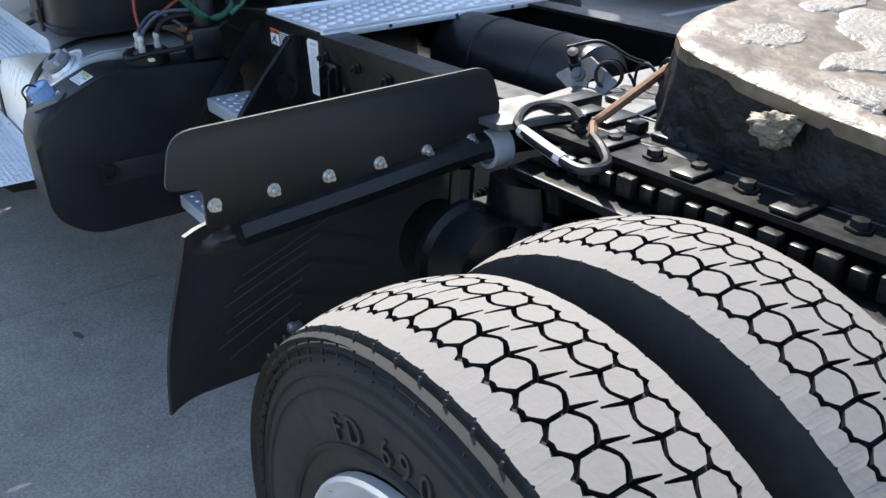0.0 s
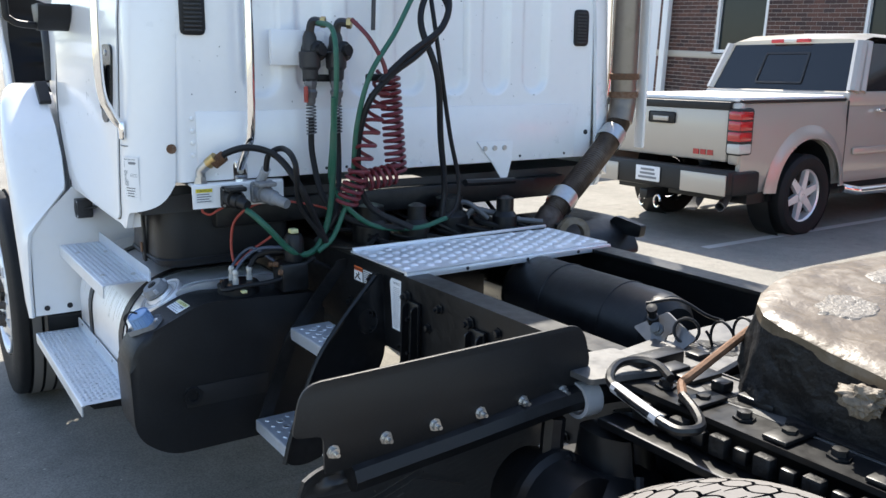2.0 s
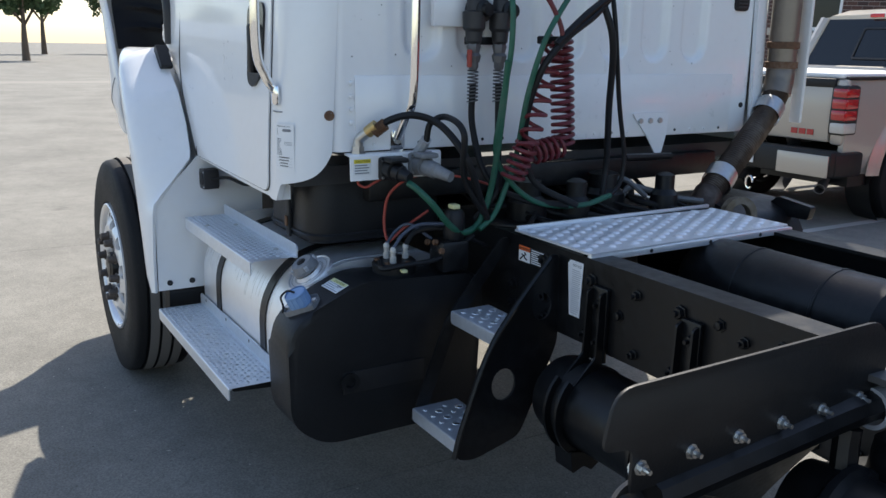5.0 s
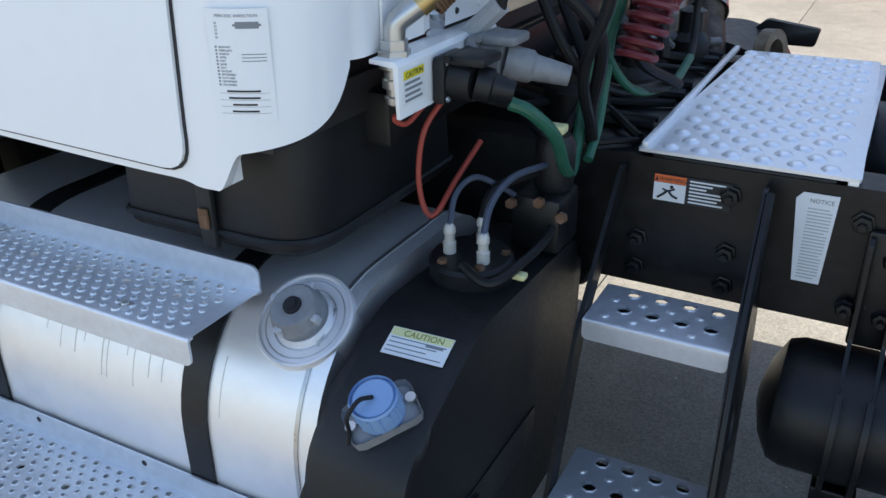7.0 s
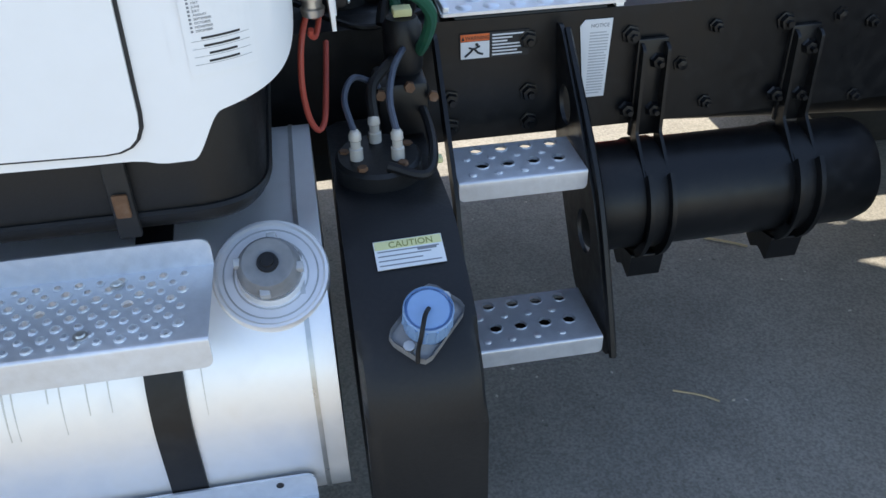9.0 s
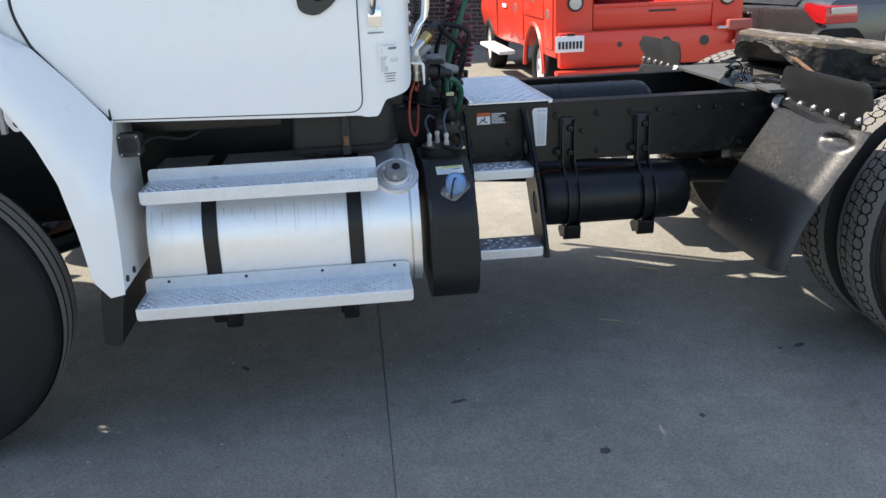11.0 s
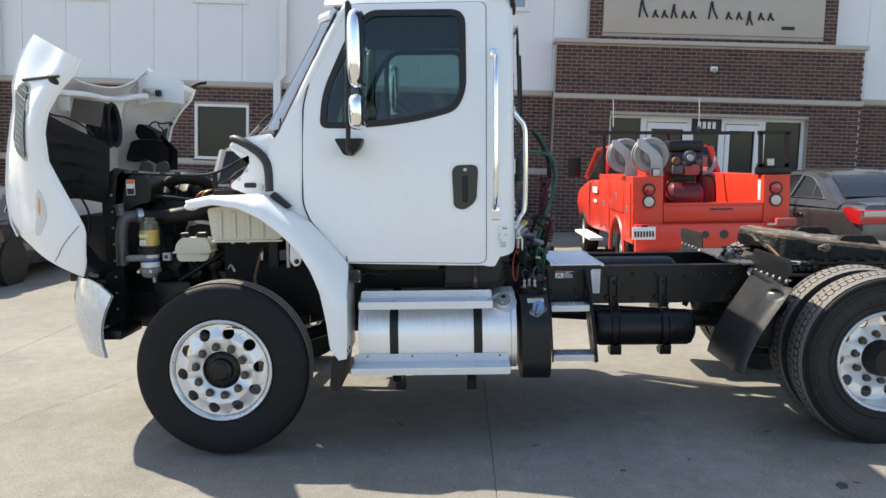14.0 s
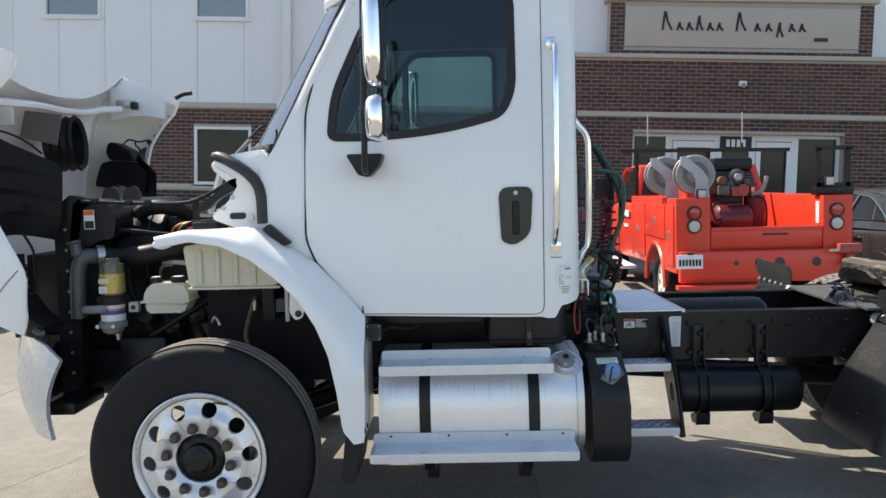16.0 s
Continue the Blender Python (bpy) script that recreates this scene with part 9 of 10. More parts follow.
    part("amber_corner", patch(0.435, 0.255, 0.022, 0.058, -0.045, 0.0125), AMBER_PALE, hl)
    part("badge", patch(0.38, 0.735, 0.050, 0.032, 0.02, 0.010), LABEL_CREAM, hood)
    vent = part("side_grille", patch(0.575, 0.645, 0.215, 0.178, 0.035, 0.004, power=3.2), GRILLE_GREY, hood, "grey slatted side grille")
    part("grille_dark", patch(0.577, 0.645, 0.198, 0.166, 0.035, 0.006, power=3.2), CAST_GREY, vent)
    for k in range(9):
        ca = 0.577 - 0.176 + 0.044 * k
        hb = 0.160 * (1 - abs((k - 4) / 4.8) ** 3) ** 0.33
        part("grille_slat", tube([cheek(ca + 0.035 * (hb / 0.163) * (2 * q / 8 - 1), 0.645 + hb * (2 * q / 8 - 1), s, 0.014) for q in range(9)], 0.0036, seg=6, smooth=False), GRILLE_GREY, vent)
    for q in range(11):
        cb = 0.645 + 0.0285 * (q - 5)
        part("grille_bar", tube([cheek(0.397 + 0.360 * i / 6 + 0.035 * (cb - 0.645) / 0.163, cb, s, 0.0135) for i in range(7)], 0.0022, seg=6, smooth=False), GRILLE_GREY, vent)
    part("hood_strap", tube([cheek(0.70 - 0.60 * k / 10, 0.820 + 0.085 * k / 10, s, 0.008) for k in range(11)], 0.009, seg=8, smooth=False), BLACK_TRIM, hood, "black rubber hood hold-down")
    part("strap_pad", patch(0.16, 0.885, 0.10, 0.013, 0.06, 0.012), BLACK_TRIM, hood)
part("grille", grid(20, 14, lambda a, b: hood_front(0.14 + 0.72 * a, 0.30 + 0.42 * b) + Vector((-0.012, 0, 0)), 0.004), GREY_PLASTIC, hood, "dark front grille")
part("intake_duct", lathe((-1.335, 0.265, 2.045), (1, 0.13, 0.06), [(0, 0.150), (0.015, 0.166), (0.04, 0.152), (0.065, 0.170), (0.09, 0.155), (0.115, 0.172), (0.14, 0.158), (0.165, 0.172), (0.18, 0.160), (0.16, 0.140), (0.02, 0.130), (0.02, 0.0001)], 32, cap=False), HOSE_BLACK, hood, "black rubber intake bellows")
part("screen_panel", grid(10, 6, lambda a, b: (-1.335 + 0.215 * a + 0.03 * b, -0.10 + 0.02 * b, 2.075 + 0.155 * b - 0.05 * a + 0.02 * a * b), 0.008), SCREEN_MESH, hood, "brown-grey mesh intake screen")
part("inner_bracket", box((-1.17, -0.62, 2.10), (-1.09, -0.60, 2.20), 0.012), WHITE_DULL, hood)
part("inner_rail", tube([(-1.22, -0.55, 2.235), (-1.17, -0.2, 2.245), (-1.16, 0.1, 2.24), (-1.17, 0.4, 2.255), (-1.14, 0.62, 2.29), (-1.10, 0.80, 2.31)], 0.022), WHITE, hood)
lb = part("latch_box", box((-1.15, 0.84, 2.325), (-1.02, 0.88, 2.375), 0.006), STEEL, hood)
part("latch_strike", box((-1.045, 0.83, 2.310), (-1.005, 0.885, 2.36), 0.006), INK, lb)
part("inner_web", grid(14, 10, lambda a, b: (-1.20 + 0.36 * a, 0.885 + 0.05 * a, 2.24 + (0.25 - 0.10 * abs(a - 0.35)) * b + 0.03 * math.sin(a * 3)), 0.006), WHITE, hood)
part("edge_bumper", tube([(-0.80, 1.05, 2.40), (-0.74, 1.04, 2.425), (-0.68, 1.03, 2.43)], 0.016), BLACK_TRIM, hood)
part("lower_valance", prism(rounded([(-1.02, 1.245), (-0.985, 1.24), (-0.91, 1.135), (-0.845, 1.095), (-0.845, 1.055), (-0.93, 1.055), (-0.985, 1.13)], 0.012), "y", -0.92, -0.70, 0.006), BLACK_PLASTIC, hood)
part("hood_hinge", tube([(-0.98, -0.5, 0.92), (-0.98, 0.5, 0.92)], 0.03, smooth=False), BLACK_FRAME, hood)
part("lamp_back", tube([(-0.875, -0.95, 1.085), (-0.845, -0.96, 1.07), (-0.825, -0.95, 1.068)], 0.014), CAST_GREY, hood)


# ---- parked vehicles ----
def wheel_simple(parent, c, r, w, face, rim_mat, spokes=6):
    """A road wheel, axle along x; face: -1 or 1, the side that shows."""
    c = Vector(c)
    t = part("wheel", lathe(c, (1, 0, 0), [(-w / 2 + 0.02, r * 0.64), (-w / 2, r * 0.72), (-w / 2, r * 0.90), (-w / 2 + 0.03, r * 0.985), (-w / 2 + 0.05, r), (w / 2 - 0.05, r),
                                           (w / 2 - 0.03, r * 0.985), (w / 2, r * 0.90), (w / 2, r * 0.72), (w / 2 - 0.02, r * 0.64)], 36, closed=True), RUBBER, parent, "black road tyre")
    fx = face * (w / 2 - 0.03)
    bm = lathe(c, (1, 0, 0), [(fx, r * 0.66), (fx - face * 0.02, r * 0.60), (fx - face * 0.10, r * 0.58)], 30, cap=False)
    for i in range(spokes):
        a = 2 * math.pi * i / spokes + 0.3
        d, s = Vector((0, math.cos(a), math.sin(a))), Vector((0, -math.sin(a), math.cos(a)))
        q = c + Vector((fx - face * 0.03, 0, 0))
        pts = [q + d * 0.04 * 1 - s * 0.045, q + d * r * 0.60 - s * 0.03, q + d * r * 0.60 + s * 0.03, q + d * 0.04 + s * 0.045]
        A = [bm.verts.new(p + Vector((face * 0.012, 0, 0))) for p in pts]
        B = [bm.verts.new(p - Vector((face * 0.03, 0, 0))) for p in pts]
        bm.faces.new(A)
        for k in range(4):
            bm.faces.new((A[k], A[(k + 1) % 4], B[(k + 1) % 4], B[k]))
    lathe(c, (1, 0, 0), [(fx - face * 0.05, 0.07), (fx - face * 0.01, 0.065), (fx - face * 0.005, 0.0001)], 20, bm=bm)
    part("rim", bm, rim_mat, t, "bright alloy rim")
    part("drum", cyl(c + Vector((fx - face * 0.12, 0, 0)), c + Vector((fx - face * 0.10, 0, 0)), r * 0.55, seg=20), BLACK_FRAME, t)


def body_section(y, w, zb, zt, tuck=0.06, r=0.10, xc=0.0, n=5):
    """A rounded cross-section of a car body at y."""
    pts = [(xc - w + tuck, zb), (xc - w, zb + (zt - zb) * 0.45), (xc - w + 0.03, zt - r), (xc - w + r + 0.03, zt), (xc + w - r - 0.03, zt), (xc + w - 0.03, zt - r), (xc + w, zb + (zt - zb) * 0.45), (xc + w - tuck, zb)]
    return [(p[0], y, p[1]) for p in rounded(pts, 0.06, n=3)]


# pickup, tail towards the truck
pk = thing("pickup_truck", (-1.39, 7.7, 0), "champagne silver crew-cab pickup with a white bed cover", "pickup truck")
PX, PW, PR = -1.39, 0.98, 4.90


def arch_side(y0, y1, z0, z1, wheels, r, top=None):
    """Side outline (y, z) with wheel arches cut out of its lower edge."""
    pts = [(y0, z1), (y0, z0)]
    for wy in wheels:
        for k in range(11):
            a = math.pi - math.pi * k / 10
            pts.append((wy + math.cos(a) * r, max(z0, 0.46 + math.sin(a) * r)))
    pts += [(y1, z0), (y1, z1)]
    return pts


for s in (-1, 1):
    side = holed(arch_side(PR + 0.04, 10.55, 0.50, 1.36, [6.00, 9.53], 0.535), [],
                 lambda u, v, d, s=s: (PX + s * (PW - 0.04 - 0.05 * max(0, (v - 1.0) / 0.36) ** 2 - 0.05 * max(0, (0.75 - v) / 0.25) ** 2 - d), u, v + (-0.18 * max(0, (u - 9.0) / 1.5) ** 1.5 if v > 0.9 else 0)), 0.05,
                 cuts_v=(0.62, 0.75, 0.88, 1.0, 1.1, 1.2, 1.28), cuts_u=(7.0, 8.0, 9.0, 9.4, 10.0))
    sp = part("body_side", side, SILVER_PAINT, pk)
    for wy in (6.00, 9.53):
        def flare(a, b, s=s, wy=wy):
            th = math.radians(-14) + math.radians(208) * a
            r = 0.535 + 0.13 * b
            out = 0.042 * math.cos(b * math.pi / 2) ** 1.3 - 0.006
            return (PX + s * (PW - 0.045 + out - 0.05 * max(0, (0.46 + math.sin(th) * r - 1.0) / 0.36) ** 2), wy + math.cos(th) * r, max(0.50, 0.46 + math.sin(th) * r))
        part("arch_flare", grid(30, 8, flare, 0.012 * s), SILVER_PAINT, sp)
        part("arch_liner", lathe((PX + s * 0.62, wy, 0.46), (s, 0, 0), [(0, 0.50), (0.27, 0.525)], 40, cap=False), BLACK_PLASTIC, sp)
    part("body_moulding", box((PX + s * (PW - 0.035), 6.75, 0.80), (PX + s * (PW - 0.012), 8.9, 0.87), 0.01), SILVER_PAINT, sp)
    for yy in (6.62, 7.72, 8.95):
        part("door_seam", box((PX + s * (PW - 0.052), yy, 0.52), (PX + s * (PW - 0.036), yy + 0.008, 1.36)), INK, sp)
    for yy in (7.35, 8.62):
        part("door_handle", box((PX + s * (PW - 0.06), yy - 0.2, 1.235), (PX + s * (PW + 0.0), yy - 0.03, 1.275), 0.012), CHROME, sp)
    part("side_step", tube([(PX + s * 0.96, 6.62, 0.46), (PX + s * 1.02, 6.78, 0.43), (PX + s * 1.03, 7.0, 0.42), (PX + s * 1.03, 8.7, 0.42), (PX + s * 0.96, 8.9, 0.46)], 0.048, seg=14), CHROME, pk)
part("floor_pan", box((PX - 0.85, 5.2, 0.38), (PX + 0.85, 10.3, 0.55)), BLACK_FRAME, pk)
gate = part("tailgate", box((PX - 0.80, PR, 0.80), (PX + 0.80, PR + 0.06, 1.335), 0.02), SILVER_PAINT, pk)
part("top_trim", box((PX - 0.82, PR - 0.015, 1.285), (PX + 0.82, PR + 0.05, 1.365), 0.015), BLACK_PLASTIC, gate)
part("gate_handle", box((PX - 0.17, PR - 0.02, 1.13), (PX + 0.17, PR - 0.002, 1.245), 0.02), BLACK_PLASTIC, gate)
part("pull", box((PX - 0.10, PR - 0.034, 1.155), (PX + 0.10, PR - 0.022, 1.20), 0.005), SILVER_PAINT, gate)
for i in range(3):
    part("badge_bar", box((PX + 0.42 + i * 0.085, PR - 0.010, 0.855), (PX + 0.485 + i * 0.085, PR - 0.002, 0.905)), RED_LENS, gate)
part("corner_post", box((PX + 0.803, PR + 0.012, 0.78), (PX + 0.93, PR + 0.10, 1.36), 0.03), SILVER_PAINT, pk)
part("corner_post", box((PX - 0.93, PR + 0.012, 0.78), (PX - 0.803, PR + 0.10, 1.36), 0.03), SILVER_PAINT, pk)
for s in (-1, 1):
    lamp = part("tail_light", box((PX + min(s * 0.79, s * 0.955), PR - 0.012, 0.87), (PX + max(s * 0.79, s * 0.955), PR + 0.19, 1.31), 0.03), BLACK_TRIM, pk)
    for z0, z1, mt in ((1.20, 1.285, RED_LENS), (1.10, 1.195, RED_LENS), (1.0, 1.095, RED_LENS), (0.885, 0.985, CLEAR_LENS)):
        part("lens", box((PX + min(s * 0.812, s * 0.962), PR - 0.02, z0), (PX + max(s * 0.812, s * 0.962), PR + 0.165, z1), 0.02), mt, lamp)
bump = part("bumper", box((PX - 0.97, PR - 0.16, 0.50), (PX + 0.97, PR - 0.002, 0.74), 0.03), BLACK_PLASTIC, pk)
for s in (-1, 1):
    part("bumper_end", box((PX + min(s * 0.42, s * 0.955), PR - 0.172, 0.505), (PX + max(s * 0.42, s * 0.955), PR - 0.158, 0.70), 0.006), SILVER_PAINT, bump)
    part("bumper_wrap", box((PX + min(s * 0.90, s * 0.985), PR - 0.10, 0.50), (PX + max(s * 0.90, s * 0.985), PR + 0.30, 0.72), 0.03), BLACK_PLASTIC, bump)
plate = part("licence_plate", box((PX - 0.16, PR - 0.176, 0.55), (PX + 0.16, PR - 0.166, 0.70), 0.004), LABEL_WHITE, bump)
for z0, x0, x1 in ((0.655, -0.09, 0.09), (0.615, -0.10, 0.10), (0.575, -0.12, 0.12)):
    part("plate_bar", box((PX + x0, PR - 0.180, z0), (PX + x1, PR - 0.1765, z0 + 0.022)), INK_GREY, plate)
part("hitch", box((PX - 0.05, PR - 0.22, 0.38), (PX + 0.05, PR + 0.1, 0.47), 0.006), BLACK_FRAME, pk)
for s in (-1, 1):
    part("tow_hook", tube([(PX + s * 0.10 + 0.04 * math.cos(a), PR - 0.12, 0.35 + 0.06 * math.sin(a)) for a in [k * 0.6 for k in range(10)]], 0.012, seg=6), CHROME, pk)
part("tailpipe", lathe((PX + 0.56, 5.35, 0.45), (0.36, -0.7, -0.10), [(0, 0.036), (0.36, 0.036), (0.37, 0.046), (0.56, 0.046), (0.56, 0.040), (0.40, 0.038), (0.40, 0.0001)], 22), DARK_STEEL, pk)
part("bed_cover", box((PX - 0.88, PR + 0.03, 1.366), (PX + 0.88, 6.64, 1.412), 0.02), LABEL_WHITE, pk, "white folding bed cover")
part("bed_rail", box((PX + 0.86, PR + 0.05, 1.352), (PX + 0.915, 6.62, 1.385), 0.01), BLACK_PLASTIC, pk)
part("bed_rail", box((PX - 0.93, PR + 0.05, 1.352), (PX - 0.86, 6.62, 1.385), 0.01), BLACK_PLASTIC, pk)
# cab with glass all round
cab_rows = [(6.70, 1.45, 0.92), (6.93, 1.99, 0.80), (7.20, 2.055, 0.785), (8.4, 2.03, 0.77), (8.75, 1.97, 0.76), (9.45, 1.45, 0.90)]


def greenhouse(parent, rows, belt, xc, roof_mat, glass_mat, pillars, wb):
    """Roof, glass and pillars from rows of (y, z, half width)."""
    top = [r for r in rows if r[1] > belt + 0.3]
    bm = loft([[(xc - w, y, z - 0.04), (xc - w * 0.9, y, z), (xc, y, z + 0.015), (xc + w * 0.9, y, z), (xc + w, y, z - 0.04), (xc, y, z - 0.05)] for y, z, w in top])
    rf = part("cab_roof", bm, roof_mat, parent)
    y0, y1 = rows[0][0], rows[-1][0]
    t0, t1 = top[0], top[-1]
    for a, b, A, B, nm in (((xc - wb, y0, belt), (xc + wb, y0, belt), (xc - t0[2], t0[0], t0[1] - 0.04), (xc + t0[2], t0[0], t0[1] - 0.04), "rear_glass"),
                           ((xc - wb, y1, belt), (xc + wb, y1, belt), (xc - t1[2], t1[0], t1[1] - 0.04), (xc + t1[2], t1[0], t1[1] - 0.04), "windscreen")):
        g = mesh()
        vs = [g.verts.new(p) for p in (a, b, B, A)]
        g.faces.new(vs)
        part(nm, g, glass_mat, parent, fix=False)
    for s in (-1, 1):
        g = mesh()
        vs = [g.verts.new(p) for p in ((xc + s * wb, y0, belt), (xc + s * wb, y1, belt), (xc + s * t1[2], t1[0], t1[1] - 0.04), (xc + s * t0[2], t0[0], t0[1] - 0.04))]
        g.faces.new(vs)
        part("side_glass", g, glass_mat, parent, fix=False)
        for (ya, yb, wd) in pillars:
            part("pillar", tube([(xc + s * (wb + 0.004), ya, belt - 0.01), (xc + s * (t0[2] + 0.006), yb, t0[1] - 0.04)], wd, seg=8, smooth=False), roof_mat, parent)
    return rf


rf = greenhouse(pk, cab_rows, 1.45, PX, SILVER_PAINT, CAR_GLASS, ((6.73, 6.95, 0.065), (6.86, 7.06, 0.065), (7.72, 7.70, 0.045), (9.43, 8.75, 0.045)), 0.895)
part("belt_deck", box((PX - 0.925, 6.645, 1.30), (PX + 0.925, 9.5, 1.449), 0.03), SILVER_PAINT, pk)
part("slider_frame", holed(rounded([(PX - 0.30, 1.52), (PX + 0.30, 1.52), (PX + 0.28, 1.86), (PX - 0.28, 1.86)], 0.03), [rounded([(PX - 0.28, 1.54), (PX + 0.28, 1.54), (PX + 0.26, 1.84), (PX - 0.26, 1.84)], 0.02)], lambda u, v, d: (u, 6.692 + (v - 1.45) * 0.4792 - d, v), 0.010), BLACK_TRIM, pk)
part("brake_light", box((PX - 0.24, 6.885, 1.962), (PX - 0.08, 6.94, 2.005), 0.012), RED_LENS, rf)
part("cargo_lamp", box((PX - 0.078, 6.888, 1.964), (PX + 0.078, 6.94, 2.003), 0.012), CLEAR_LENS, rf)
part("brake_light", box((PX + 0.08, 6.885, 1.962), (PX + 0.24, 6.94, 2.005), 0.012), RED_LENS, rf)
part("seat_block", box((PX - 0.7, 7.3, 0.9), (PX + 0.7, 7.5, 1.55), 0.06), INTERIOR, pk)
part("seat_block", box((PX - 0.7, 8.2, 0.9), (PX + 0.7, 8.4, 1.6), 0.06), INTERIOR, pk)
part("bonnet", loft([body_section(9.40, 0.93, 0.7, 1.36, xc=PX), body_section(10.3, 0.90, 0.7, 1.22, xc=PX), body_section(10.65, 0.82, 0.6, 1.05, xc=PX)]), SILVER_PAINT, pk)
for s in (-1, 1):
    for yy in (6.00, 9.53):
        wheel_simple(pk, (PX + s * 0.83, yy, 0.42), 0.42, 0.27, s, WHEEL_ALU)
    part("wing_mirror", box((PX + s * 1.0 - 0.09, 9.0, 1.35), (PX + s * 1.0 + 0.09, 9.1, 1.55), 0.03), BLACK_PLASTIC, pk)

# red service truck
sv = thing("service_truck", (4.72, 7.8, 0), "red utility service truck with side toolboxes and hose reels", "service truck")
SR = 4.95
for s, x0, x1 in ((-1, 3.70, 4.10), (1, 5.40, 5.74)):
    out = x0 if s < 0 else x1
    bm = prism([(SR, 0.62)] + [(6.02 + math.cos(a) * 0.50, max(0.62, 0.40 + math.sin(a) * 0.50)) for a in [math.pi - math.pi * k / 12 for k in range(13)]] + [(7.55, 0.62), (7.55, 1.50), (SR, 1.50)], "x", x0, x1, 0.012)
    bx = part("toolbox", bm, RED_PAINT, sv, "red steel side toolbox")
    part("arch_flare", tube([(out, 6.02 + math.cos(a) * 0.52, 0.40 + math.sin(a) * 0.52) for a in [math.pi * k / 14 for k in range(15)]], 0.03, seg=6, smooth=False), RED_PAINT, bx)
    for ya, yb, za, zb in ((SR + 0.08, 5.42, 0.70, 1.42), (5.47, 6.55, 1.0, 1.42), (6.60, 7.48, 0.70, 1.42)):
        d = part("toolbox_door", box((out - 0.006 - (0.012 if s < 0 else 0), ya, za), (out + 0.006 + (0.012 if s > 0 else 0), yb, zb), 0.008), RED_PAINT, bx)
        part("latch", box((out - 0.03, (ya + yb) / 2 - 0.04, (za + zb) / 2 - 0.05), (out + 0.03, (ya + yb) / 2 + 0.04, (za + zb) / 2 + 0.05), 0.008), STEEL, bx)
    for z, mt in ((1.33, RED_LENS), (1.175, CLEAR_LENS)):
        xx = 3.91 if s < 0 else 5.555
        l = part("lamp", lathe((xx, SR, z), (0, -1, 0), [(0, 0.085), (0.02, 0.085), (0.022, 0.07)], 20), BLACK_TRIM, bx)
        part("lens", lathe((xx, SR - 0.02, z), (0, -1, 0), [(0, 0.068), (0.015, 0.06), (0.022, 0.001)], 18), mt, l)
part("bed_floor", box((4.10, SR + 0.05, 0.88), (5.40, 7.55, 0.95)), RED_PAINT, sv)
part("bed_front", box((4.10, 7.45, 0.95), (5.40, 7.55, 1.75), 0.01), RED_PAINT, sv)
tg = part("tailgate", box((4.105, SR + 0.0, 0.90), (5.395, SR + 0.05, 1.155), 0.012), RED_PAINT, sv)
part("gate_rim", box((4.11, SR - 0.012, 1.11), (5.39, SR - 0.002, 1.15), 0.004), RED_PAINT, tg)
part("gate_slot", box((4.70, SR - 0.008, 1.055), (5.0, SR - 0.002, 1.075)), INK, tg)
rb = part("rear_bumper", box((3.72, SR - 0.12, 0.52), (5.72, SR - 0.002, 0.885), 0.015), RED_PAINT, sv)
pl = part("licence_plate", box((3.675, SR - 0.135, 0.69), (3.975, SR - 0.122, 0.855), 0.004), LABEL_WHITE, rb)
for i in range(7):
    part("plate_bar", box((3.700 + i * 0.038, SR - 0.139, 0.725), (3.724 + i * 0.038, SR - 0.1355, 0.80)), INK, pl)
part("plate_lamp", box((3.79, SR - 0.15, 0.862), (3.87, SR - 0.122, 0.884), 0.005), BLACK_TRIM, rb)
part("rear_step", box((3.66, SR - 0.26, 0.455), (4.62, SR - 0.122, 0.505), 0.008), RED_PAINT, rb)
for xx, rr in ((4.36, 0.03), (4.62, 0.05), (4.86, 0.06), (5.28, 0.055)):
    part("oil_smudge", lathe((xx, SR - 0.121, 0.745), (0, -1, 0), [(0, rr), (0.0012, rr * 0.9), (0.0012, 0.0001)], 14), OIL, rb)
part("vise", lathe((5.64, SR - 0.17, 0.70), (0, 0, 1), [(0, 0.09), (0.03, 0.09), (0.05, 0.05), (0.12, 0.045), (0.14, 0.07)], 18), RED_FADED, sv, "faded red bench vice")
part("vise_jaw", box((5.50, SR - 0.22, 0.84), (5.76, SR - 0.12, 0.95), 0.02), RED_FADED, sv)
part("vise_screw", cyl((5.40, SR - 0.17, 0.87), (5.52, SR - 0.17, 0.87), 0.018), STEEL, sv)
